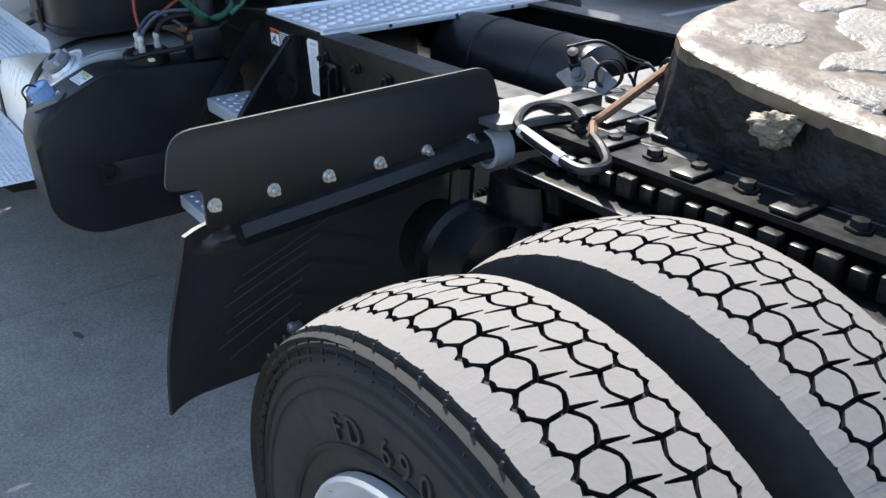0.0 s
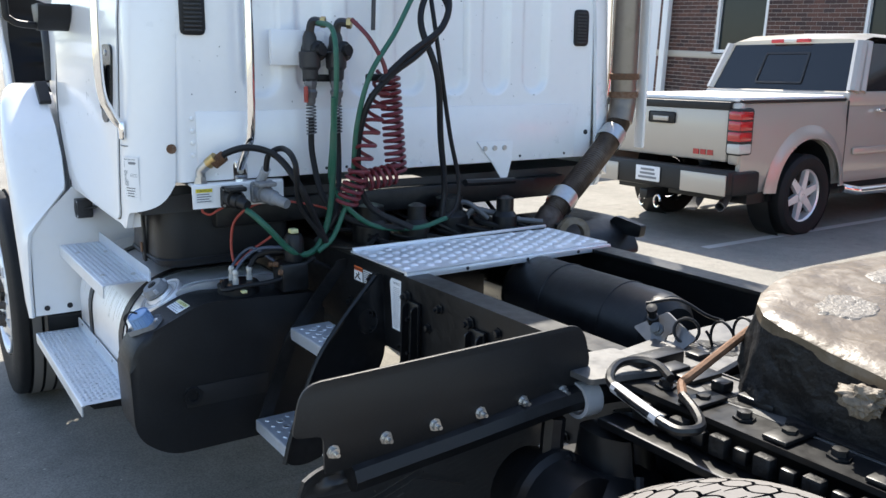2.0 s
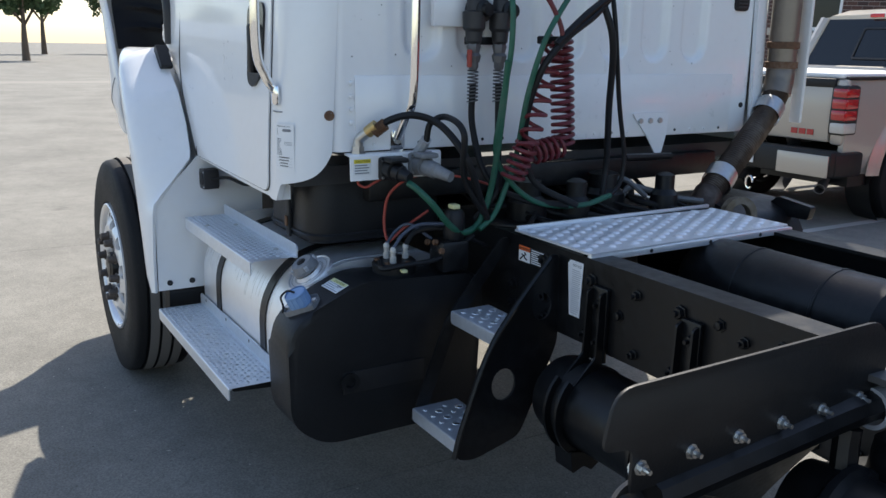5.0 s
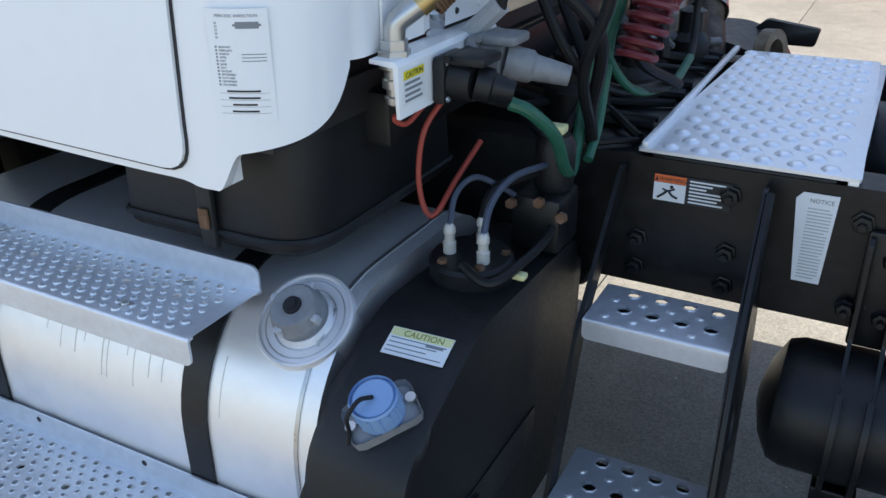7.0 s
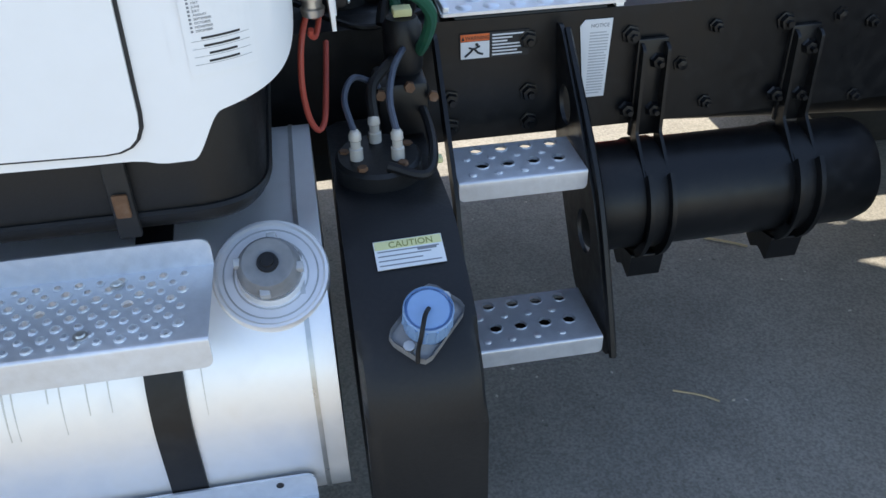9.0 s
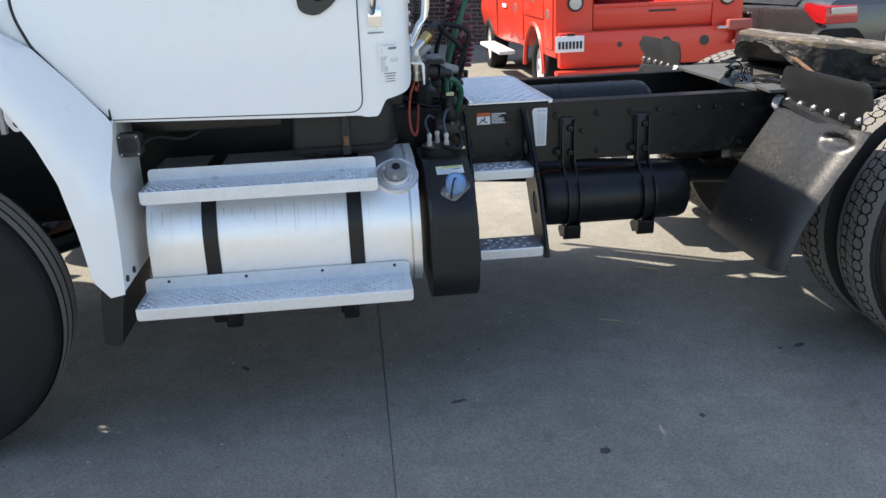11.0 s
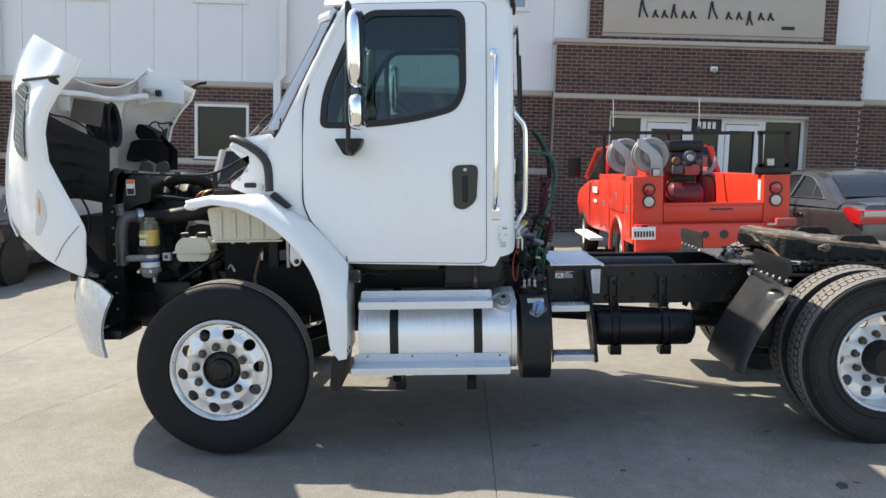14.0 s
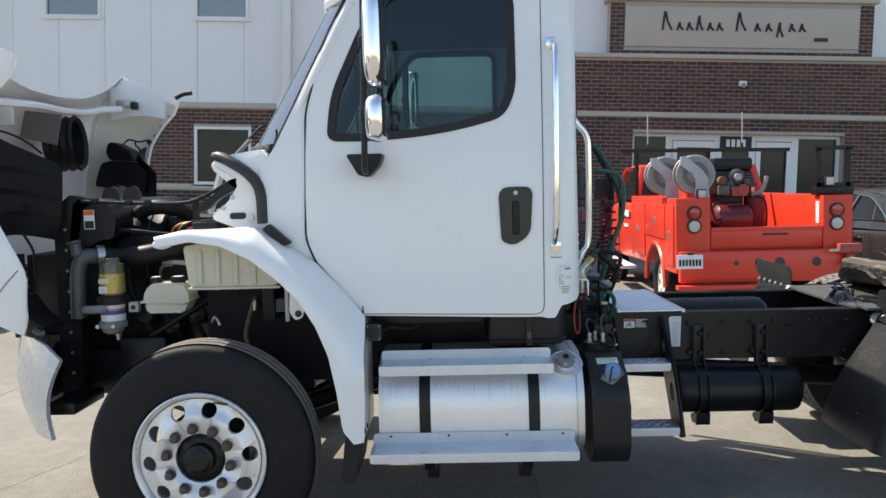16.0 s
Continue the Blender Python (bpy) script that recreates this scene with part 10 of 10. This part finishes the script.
# hose reels on the near toolbox
for xx, yy in ((3.72, 5.6), (3.98, 5.22)):
    rl = part("hose_reel", lathe((xx, yy, 1.78), (0, 1, 0), [(-0.09, 0.05), (-0.085, 0.10), (-0.09, 0.19), (-0.095, 0.20), (-0.09, 0.225), (-0.075, 0.235), (-0.06, 0.225), (-0.06, 0.12), (0.06, 0.12), (0.06, 0.225), (0.075, 0.235), (0.09, 0.225), (0.09, 0.05)], 30), REEL_DARK, sv, "grey steel hose reel")
    part("bracket", prism(rounded([(xx - 0.02, 1.50), (xx + 0.15, 1.50), (xx + 0.13, 1.74), (xx + 0.07, 1.83), (xx - 0.13, 2.00), (xx - 0.19, 1.99), (xx - 0.19, 1.90), (xx - 0.06, 1.79), (xx - 0.01, 1.70)], 0.015), "y", yy - 0.135, yy - 0.10, 0.004), REEL_GREY, rl)
    part("reel_groove", lathe((xx, yy - 0.0915, 1.78), (0, -1, 0), [(0, 0.152), (0.0006, 0.152), (0.0006, 0.098), (0, 0.098)], 30, cap=False), DARK_STEEL, rl)
    part("hub", cyl((xx, yy - 0.16, 1.78), (xx, yy - 0.08, 1.78), 0.045), REEL_GREY, rl)
    part("hose", lathe((xx, yy, 1.78), (0, 1, 0), [(-0.055, 0.13), (-0.03, 0.20), (0.03, 0.20), (0.055, 0.13)], 24), HOSE_BLACK, rl)
# welder engine and tanks in the bed
eng = part("engine_unit", box((4.35, 5.6, 1.52), (4.80, 6.0, 1.82), 0.03), BLACK_FRAME, sv, "small compressor engine")
part("fuel_tank", box((4.33, 5.62, 1.822), (4.82, 6.0, 1.98), 0.04), BLACK_FRAME, eng)
part("recoil_cover", lathe((4.60, 5.6, 1.74), (0, -1, 0), [(0, 0.10), (0.03, 0.10), (0.06, 0.075), (0.065, 0.06), (0.05, 0.055), (0.05, 0.0001)], 24), CAST_GREY, eng)
part("pulley", lathe((4.66, 5.55, 1.58), (0, -1, 0), [(0, 0.07), (0.02, 0.07), (0.03, 0.055), (0.04, 0.07), (0.06, 0.07), (0.06, 0.0001)], 22), RED_FADED, eng)
part("crank_case", box((4.44, 5.58, 1.50), (4.62, 5.70, 1.66), 0.02), CAST_GREY, eng)
for k in range(6):
    part("cooling_fin", box((4.70, 5.56, 1.62 + 0.028 * k), (4.85, 5.66, 1.632 + 0.028 * k), 0.002), CAST_GREY, eng)
part("hose", tube([(4.30, 5.5, 1.42), (4.26, 5.42, 1.34), (4.30, 5.40, 1.22), (4.38, 5.45, 1.26), (4.40, 5.5, 1.36)], 0.012), HOSE_BLACK, eng)
part("exhaust", cyl((4.40, 5.55, 1.70), (4.40, 5.45, 1.70), 0.05), RUST, eng)
part("air_cleaner", cyl((4.60, 5.535, 1.74), (4.60, 5.50, 1.74), 0.045), REEL_GREY, eng)
part("air_tank", lathe((4.30, 5.6, 1.22), (1, 0, 0), [(0, 0.05), (0.03, 0.14), (0.07, 0.18), (0.43, 0.18), (0.47, 0.14), (0.50, 0.05)], 24), HOSE_RED, eng, "dark red compressor air tank")
part("air_tank", lathe((4.88, 5.75, 1.05), (0, 0, 1), [(0, 0.10), (0.05, 0.13), (0.45, 0.13), (0.50, 0.05)], 20), HOSE_RED, eng)
part("tank_stand", box((4.35, 5.5, 0.952), (4.75, 5.75, 1.06), 0.01), BLACK_FRAME, eng)
part("engine_stand", box((4.42, 5.68, 1.40), (4.72, 5.95, 1.52), 0.01), BLACK_FRAME, eng)
part("tool_chest", box((4.12, 6.1, 0.952), (4.56, 7.3, 1.93), 0.02), RED_PAINT, sv)
part("upright_board", box((4.98, 6.05, 0.952), (5.02, 7.2, 1.60), 0.01), RED_FADED, sv)
part("pale_strip", box((5.388, 5.04, 1.17), (5.398, 5.13, 1.43), 0.002), LABEL_WHITE, sv)
for x, y, z in ((3.80, 6.9, 2.12), (5.10, 6.9, 2.11)):
    wh = part("whip_antenna", tube([(x, y, z), (x, y, z + 0.52)], 0.009, seg=6, smooth=False), STEEL, sv)
    part("antenna_base", lathe((x, y, z), (0, 0, 1), [(0, 0.025), (0.05, 0.02), (0.10, 0.014), (0.10, 0.0001)], 10), BLACK_TRIM, wh)
for x, z in ((5.50, 1.665), (4.02, 1.55)):
    wl_ = part("work_lamp", box((x - 0.055, 5.00, z - 0.055), (x + 0.055, 5.06, z + 0.055), 0.01), BLACK_TRIM, sv)
    part("lamp_glass", box((x - 0.044, 4.994, z - 0.044), (x + 0.044, 4.9995, z + 0.044), 0.002), CLEAR_LENS, wl_)
part("air_hose", tube([(4.80, 5.50, 1.50), (4.90, 5.45, 1.45), (4.93, 5.46, 1.25), (4.92, 5.50, 1.00)], 0.012), HOSE_BLACK, sv)
part("exhaust_elbow", tube([(4.78, 5.55, 1.52), (4.88, 5.52, 1.56), (4.93, 5.52, 1.66), (4.95, 5.52, 1.74)], 0.026), REEL_DARK, sv)
part("gauge_block", box((4.36, 5.50, 1.52), (4.50, 5.58, 1.64), 0.015), CAST_GREY, sv)
part("red_cover", box((4.52, 5.50, 1.50), (4.72, 5.56, 1.62), 0.02), RED_FADED, sv)
for x, z in ((4.40, 1.68), (4.52, 1.66), (4.72, 1.68)):
    part("engine_boss", lathe((x, 5.58, z), (0, -1, 0), [(0, 0.04), (0.03, 0.038), (0.035, 0.02), (0.05, 0.018), (0.05, 0.0001)], 12), CAST_GREY, sv)
# black ladder rack
for a, b in (((3.42, 6.9, 2.14), (5.75, 6.9, 2.10)), ((5.40, 5.1, 1.5), (5.40, 5.1, 2.05)), ((5.74, 5.1, 1.5), (5.74, 5.1, 2.05)), ((5.36, 5.1, 2.05), (5.80, 5.1, 2.05)),
             ((4.85, 7.4, 1.5), (4.75, 7.4, 2.12)), ((5.36, 5.1, 1.62), (5.80, 5.1, 1.62)), ((3.75, 7.4, 1.5), (3.75, 7.4, 2.12))):
    part("rack_bar", box((-0.025, -0.025, 0), (0.025, 0.025, (Vector(b) - Vector(a)).length), m=Matrix.Translation(a) @ (Vector(b) - Vector(a)).to_track_quat("Z", "Y").to_matrix().to_4x4()), BLACK_FRAME, sv)
part("rack_light_box", box((5.36, 5.06, 1.502), (5.80, 5.2, 1.60), 0.01), BLACK_FRAME, sv)
# its cab
part("cab_body", loft([body_section(7.62, 0.98, 0.55, 1.42, xc=4.72), body_section(8.6, 0.99, 0.52, 1.42, xc=4.72), body_section(9.5, 0.98, 0.52, 1.38, xc=4.72), body_section(10.8, 0.92, 0.60, 1.22, xc=4.72)]), RED_PAINT, sv)
greenhouse(sv, [(7.62, 1.42, 0.90), (7.75, 1.95, 0.80), (8.9, 1.97, 0.78), (9.5, 1.40, 0.92)], 1.42, 4.72, RED_PAINT, CAR_GLASS, ((7.64, 7.75, 0.05), (9.48, 8.9, 0.045)), 0.92)
part("cab_seam", box((3.726, 8.72, 0.6), (3.735, 8.73, 1.4)), INK, sv)
part("door_lettering_bar", box((3.722, 7.9, 1.18), (3.730, 8.35, 1.28)), LABEL_WHITE, sv)
part("door_lettering_bar", box((3.722, 7.95, 1.02), (3.730, 8.25, 1.07)), LABEL_WHITE, sv)
part("running_board", box((3.55, 7.6, 0.42), (3.78, 9.3, 0.47), 0.015), LABEL_WHITE, sv)
part("wing_mirror", box((3.38, 9.0, 1.42), (3.62, 9.08, 1.78), 0.03), BLACK_PLASTIC, sv)
part("chassis", box((4.3, 5.1, 0.45), (5.1, 10.5, 0.60)), BLACK_FRAME, sv)
for xx, s in ((3.88, -1), (5.58, 1)):
    for yy in (6.02, 9.75):
        wheel_simple(sv, (xx, yy, 0.40), 0.40, 0.26, s, WHITE_DULL, 8)


CABIN = [(0.58, 1.055), (0.80, 1.150), (1.05, 1.265), (1.30, 1.360), (1.60, 1.432), (1.95, 1.465), (2.35, 1.462), (2.65, 1.405), (3.00, 1.245), (3.42, 1.030)]


def cabin_w(z):
    """Half the cabin's width at a height."""
    return interp(z, [(0.98, 0.870), (1.06, 0.815), (1.20, 0.735), (1.40, 0.620), (1.47, 0.560)])


def saloon(x, y0, label):
    """A saloon car, tail at y0, nose away."""
    c = thing("saloon_car", (x, y0 + 2.4, 0), label, "car")
    prof = [(-0.01, 0.46, 0.80, 0.78), (0.02, 0.36, 0.98, 0.84), (0.10, 0.32, 1.045, 0.875), (0.35, 0.28, 1.075, 0.90), (0.9, 0.24, 1.06, 0.92), (2.0, 0.24, 1.02, 0.925), (3.2, 0.24, 1.0, 0.92), (3.8, 0.25, 0.96, 0.91), (4.2, 0.26, 0.90, 0.89), (4.65, 0.34, 0.74, 0.80), (4.75, 0.45, 0.62, 0.70)]
    b = part("body", loft([body_section(y0 + d, w, zb, zt, 0.08, 0.12, xc=x) for d, zb, zt, w in prof]), GREY_PAINT, c)
    ring_of = []
    for k in range(41):
        d = 0.58 + 2.84 * k / 40
        zr = interp(d, CABIN)
        zs = [0.98 + (zr - 0.035 - 0.98) * q / 5 for q in range(6)]
        left = [(x - cabin_w(z), y0 + d, z) for z in zs] + [(x - cabin_w(zr) + 0.035, y0 + d, zr - 0.010), (x - 0.30, y0 + d, zr + 0.006)]
        ring_of.append(left + [(x, y0 + d, zr + 0.012)] + [(2 * x - p[0], p[1], p[2]) for p in left[::-1]])
    part("cabin", loft(ring_of), GREY_PAINT, c)
    win = rounded([(1.02, 1.085), (1.28, 1.215), (1.62, 1.355), (2.00, 1.390), (2.42, 1.375), (2.68, 1.300), (3.10, 1.075)], [0.03, 0.08, 0.10, 0.1, 0.08, 0.05, 0.03], 4)
    for s in (-1, 1):
        place = lambda u, v, d, s=s: (x + s * (cabin_w(v) + 0.006 - d), y0 + u, v)
        sw = part("side_window", holed(win, [], place, 0.004, cuts_v=(1.14, 1.2, 1.26, 1.32, 1.36)), CAR_GLASS, c)
        part("window_chrome", tube([place(u, v, -0.003) for u, v in win + win[:1]], 0.008, seg=6, smooth=False), CHROME, sw)
        for u0, u1, w_ in ((1.98, 1.92, 0.026), (1.34, 1.44, 0.012)):
            part("window_post", tube([place(u0 + (u1 - u0) * q / 5, 1.08 + (0.30 if w_ > 0.02 else 0.20) * q / 5, -0.002) for q in range(6)], w_, seg=6, smooth=False), BLACK_TRIM, sw)
        for yy in (1.22, 2.02, 3.12):
            part("door_seam", tube([(x + s * (0.928 - 0.01 * (z > 0.9)), y0 + yy - 0.16 * max(0.0, 0.62 - z) * (yy < 1.3), z) for z in (0.32, 0.5, 0.66, 0.8, 0.92)], 0.004, seg=5, smooth=False), INK, b)
        for yy in (1.45, 2.25):
            part("door_handle", box((x + s * 0.922 - 0.014, y0 + yy, 0.855), (x + s * 0.922 + 0.014, y0 + yy + 0.19, 0.885), 0.010), CHROME, b)
        part("tail_light", prism(rounded([(y0 + d, z) for d, z in ((-0.012, 0.985), (0.36, 1.015), (0.40, 0.96), (0.16, 0.83), (-0.022, 0.815))], 0.02), "x", x + min(s * 0.52, s * 0.895), x + max(s * 0.52, s * 0.895), 0.015), RED_LENS, c)
        part("light_gloss", prism([(y0 + d, z) for d, z in ((-0.030, 0.965), (-0.0225, 0.975), (-0.0225, 0.915), (-0.030, 0.915))], "x", x + min(s * 0.55, s * 0.84), x + max(s * 0.55, s * 0.84)), CLEAR_LENS, c)
        for yy in (y0 + 1.0, y0 + 3.75):
            wheel_simple(c, (x + s * 0.80, yy, 0.33), 0.33, 0.22, s, WHEEL_ALU, 9)
            part("arch_shadow", lathe((x + s * 0.93, yy, 0.34), (s, 0, 0), [(-0.10, 0.38), (0.004, 0.38), (0.004, 0.0001)], 28), BLACK_TRIM, c)
        part("wing_mirror", box((x + s * 0.98 - 0.1, y0 + 2.95, 1.02), (x + s * 0.98 + 0.1, y0 + 3.06, 1.16), 0.03), GREY_PAINT, c)
    part("rear_glass", grid(8, 8, lambda p, q: (x + (2 * p - 1) * (cabin_w(interp(0.70 + 0.66 * q, CABIN)) - 0.09), y0 + 0.70 + 0.66 * q, interp(0.70 + 0.66 * q, CABIN) + 0.017), 0.004), CAR_GLASS, c)
    part("windscreen", grid(8, 8, lambda p, q: (x + (2 * p - 1) * (cabin_w(interp(3.36 - 0.70 * q, CABIN)) - 0.09), y0 + 3.36 - 0.70 * q, interp(3.36 - 0.70 * q, CABIN) + 0.017), 0.004), CAR_GLASS, c)
    part("bumper_trim", box((x - 0.6, y0 - 0.03, 0.42), (x + 0.6, y0 + 0.05, 0.50), 0.02), BLACK_PLASTIC, c)
    part("licence_plate", box((x - 0.16, y0 - 0.04, 0.60), (x + 0.16, y0 - 0.01, 0.72), 0.004), LABEL_WHITE, c)
    return c


near_car = saloon(7.20, 4.75, "dark grey saloon car with red tail lights")
near_car.rotation_euler.z = radians(5)
near_car.scale.z = 1.05
saloon(-6.10, 5.2, "dark grey saloon car parked beyond the open hood")


# ---- marks and litter on the paving ----
random.seed(11)


def blot(x, y, rx, ry, turn=0.0, rough=0.25, n=26):
    """A flat mark with an uneven edge, a millimetre proud of the slab."""
    bm = mesh()
    ph = random.uniform(0, 6.28)
    pts = []
    for i in range(n):
        a = 2 * math.pi * i / n
        q = 1 + rough * (0.5 * math.sin(2 * a + ph) + 0.35 * math.sin(5 * a + 2 * ph) + 0.2 * math.sin(9 * a + ph))
        u, v = rx * q * math.cos(a), ry * q * math.sin(a)
        pts.append((x + u * math.cos(turn) - v * math.sin(turn), y + u * math.sin(turn) + v * math.cos(turn)))
    top = [bm.verts.new((u, v, 0.0012)) for u, v in pts]
    bm.faces.new(top)
    return bm


for x, y, rx, ry in ((3.406, -1.829, 0.055, 0.030), (3.50, -1.79, 0.018, 0.012), (3.087, -1.999, 0.022, 0.018), (3.342, -0.937, 0.03, 0.014), (3.25, -0.95, 0.014, 0.008), (1.869, -1.16, 0.030, 0.012), (2.313, -1.587, 0.022, 0.016),
                     (1.023, -0.719, 0.03, 0.012), (1.429, -2.298, 0.016, 0.014), (2.72, -1.42, 0.014, 0.010), (0.35, -2.05, 0.015, 0.01), (3.72, -2.25, 0.02, 0.012), (4.3, -2.6, 0.03, 0.02)):
    part("oil_spot", blot(x, y, rx, ry, random.uniform(0, 3)), OIL, paving, fix=False)
part("damp_patch", blot(-4.9, 6.6, 0.62, 0.34, 0.5), DAMP, paving, "faint brown stain on the concrete", fix=False)


def ribbon(points, w):
    bm = mesh()
    P = [Vector((x, y, 0.0010)) for x, y in points]
    L, R = [], []
    for i, p in enumerate(P):
        d = (P[min(i + 1, len(P) - 1)] - P[max(i - 1, 0)]).normalized()
        n = Vector((-d.y, d.x, 0)) * w * random.uniform(0.6, 1.3)
        L.append(bm.verts.new(p + n))
        R.append(bm.verts.new(p - n))
    for i in range(len(P) - 1):
        bm.faces.new((L[i], L[i + 1], R[i + 1], R[i]))
    return bm


def crack(a, b, n, wobble, w):
    pts = []
    for i in range(n + 1):
        t = i / n
        pts.append((a[0] + (b[0] - a[0]) * t + random.gauss(0, wobble), a[1] + (b[1] - a[1]) * t + random.gauss(0, wobble)))
    return ribbon(pts, w)


part("hairline_crack", crack((-1.80, -1.05), (-1.21, 0.65), 26, 0.008, 0.0022), OIL, paving, fix=False)
part("hairline_crack", crack((-1.21, 0.65), (-0.4, 3.6), 34, 0.010, 0.0020), OIL, paving, fix=False)
for y0 in (5.0, 7.5):
    part("painted_line", box((-6.32, y0, 0.0006), (-6.21, y0 + 2.49, 0.0016)), LINE, paving, "worn white parking line", fix=False)
for y0 in (4.6, 6.9):
    part("painted_line", box((-0.56, y0, 0.0006), (-0.46, y0 + 2.29, 0.0016)), LINE, paving, fix=False)

# straws, crumbs of gravel and dry leaf bits
part("straw", tube([(2.975, 0.12, 0.006), (3.03, 0.085, 0.008), (3.089, 0.047, 0.006)], 0.004, seg=5), STRAW, paving)
part("straw", tube([(2.60, -0.52, 0.005), (2.66, -0.55, 0.006), (2.70, -0.58, 0.005)], 0.003, seg=5), STRAW, paving)
bm = mesh()
for k in range(420):
    x, y = random.uniform(-2.6, 5.2), random.uniform(-3.6, 2.2)
    r = random.uniform(0.0018, 0.0055)
    m = Matrix.Translation((x, y, r * 0.5)) @ Matrix.Rotation(random.uniform(0, 3.1), 4, "Z") @ Matrix.Diagonal((r * random.uniform(0.8, 1.8), r, r * 0.6, 1))
    vs = [bm.verts.new(m @ Vector(p)) for p in ((1, 0, 0), (0, 1, 0), (-1, 0, 0), (0, -1, 0), (0, 0, 1), (0, 0, -1))]
    for a, b in ((0, 1), (1, 2), (2, 3), (3, 0)):
        bm.faces.new((vs[a], vs[b], vs[4]))
        bm.faces.new((vs[b], vs[a], vs[5]))
tagged(part("grit", bm, STONE, paving, smooth=False), "scattered grit and crumbs on the paving", kind="stuff")
paving.location.z = GROUND_Z

# ---- bricks of the office building, laid in running bond on the mortar ----
BRICK_L, BRICK_H, JOINT_W, PROUD = 0.229, 0.075, 0.010, 0.007
BRICK_FACES = ((0, 1, 2, 3), (0, 4, 5, 1), (1, 5, 6, 2), (2, 6, 7, 3), (3, 7, 4, 0))


def brick_corners(u0, u1, z0, z1, y):
    return [(u0 + 0.001, y - PROUD, z0 + 0.001), (u1 - 0.001, y - PROUD, z0 + 0.001), (u1 - 0.001, y - PROUD, z1 - 0.001), (u0 + 0.001, y - PROUD, z1 - 0.001),
            (u0, y, z0), (u1, y, z0), (u1, y, z1), (u0, y, z1)]


def brick_mesh(name, boxes, y, mat):
    verts, faces = [], []
    for u0, u1, z0, z1 in boxes:
        i = len(verts)
        verts += [LEAN @ Vector(p) for p in brick_corners(u0, u1, z0, z1, y)]
        faces += [tuple(i + q for q in f) for f in BRICK_FACES]
    me = bpy.data.meshes.new(name)
    me.from_pydata(verts, [], faces)
    me.materials.append(mat)
    return me


def lay_bricks(parent, u0, u1, z0, z1, holes, y, singles=None):
    """Courses of bricks; a stretch of whole ones may stand as bricks of their own."""
    boxes, whole = [], []
    rows = int((z1 - z0) / (BRICK_H + JOINT_W))
    for r in range(rows):
        lo = z0 + r * (BRICK_H + JOINT_W) + JOINT_W
        hi = lo + BRICK_H
        x = u0 - (0.5 * (BRICK_L + JOINT_W) if r % 2 else 0.0)
        while x < u1:
            spans = [(max(x, u0), min(x + BRICK_L, u1))]
            for a, b, c, d in holes:
                if lo < d and hi > b:
                    spans = [q for p, w in spans for q in ((p, min(w, a - 0.004)), (max(p, c + 0.004), w))]
            for p, w in spans:
                if w - p > 0.03:
                    full = abs(w - p - BRICK_L) < 1e-6
                    if singles and full and len(whole) < 290 and singles[0] <= p <= singles[1] and lo >= singles[2]:
                        whole.append((p, lo))
                    else:
                        boxes.append((p, w, lo, hi))
            x += BRICK_L + JOINT_W
    ob = new("brickwork", brick_mesh("brickwork", boxes, y, BRICK_UNIT))
    ob.parent, ob.matrix_parent_inverse = parent, INVERSE.get(parent.name, Matrix())
    tagged(ob, "courses of brown brick in grey mortar", kind="stuff")
    if whole:
        me = bpy.data.meshes.new("brick")
        me.from_pydata([Vector(p) for p in brick_corners(0, BRICK_L, 0, BRICK_H, 0)], [], BRICK_FACES)
        me.materials.append(BRICK_ONE)
        for p, lo in whole:
            b = new("brick", me)
            b.parent, b.matrix_parent_inverse = parent, INVERSE.get(parent.name, Matrix())
            b.matrix_basis = LEAN @ Matrix.Translation((p, y, lo))


lay_bricks(building, -10.2, 3.54, 0.0, LOW_BOT - 0.14, [], BY)
lay_bricks(building, -10.2, 3.54, LOW_BOT, LEDGE, [(a - 0.01, LOW_BOT, b + 0.01, LOW_TOP + 0.01) for a, b in WIN_LOW if b < 0], BY)
lay_bricks(building, 10.66, 18.0, LOW_BOT, LEDGE, [(a - 0.01, LOW_BOT, b + 0.01, LOW_TOP + 0.01) for a, b in WIN_LOW if a > 10], BY)
lay_bricks(building, 10.66, 18.0, 0.0, LOW_BOT - 0.14, [], BY)
lay_bricks(portal, 3.56, 10.64, 0.0, 3.325, [(4.86, -1.5, 9.46, 3.00)], PY)
lay_bricks(portal, 3.56, 10.64, 3.445, 4.60, [], PY, (4.0, 10.0, 3.4))
lay_bricks(portal, 4.29, 9.98, 4.70, 5.84, [(4.60, 4.86, 9.68, 5.74)], PY + 0.06)
lay_bricks(portal, 4.98, 9.30, 5.96, 8.9, [], PY + 0.14)
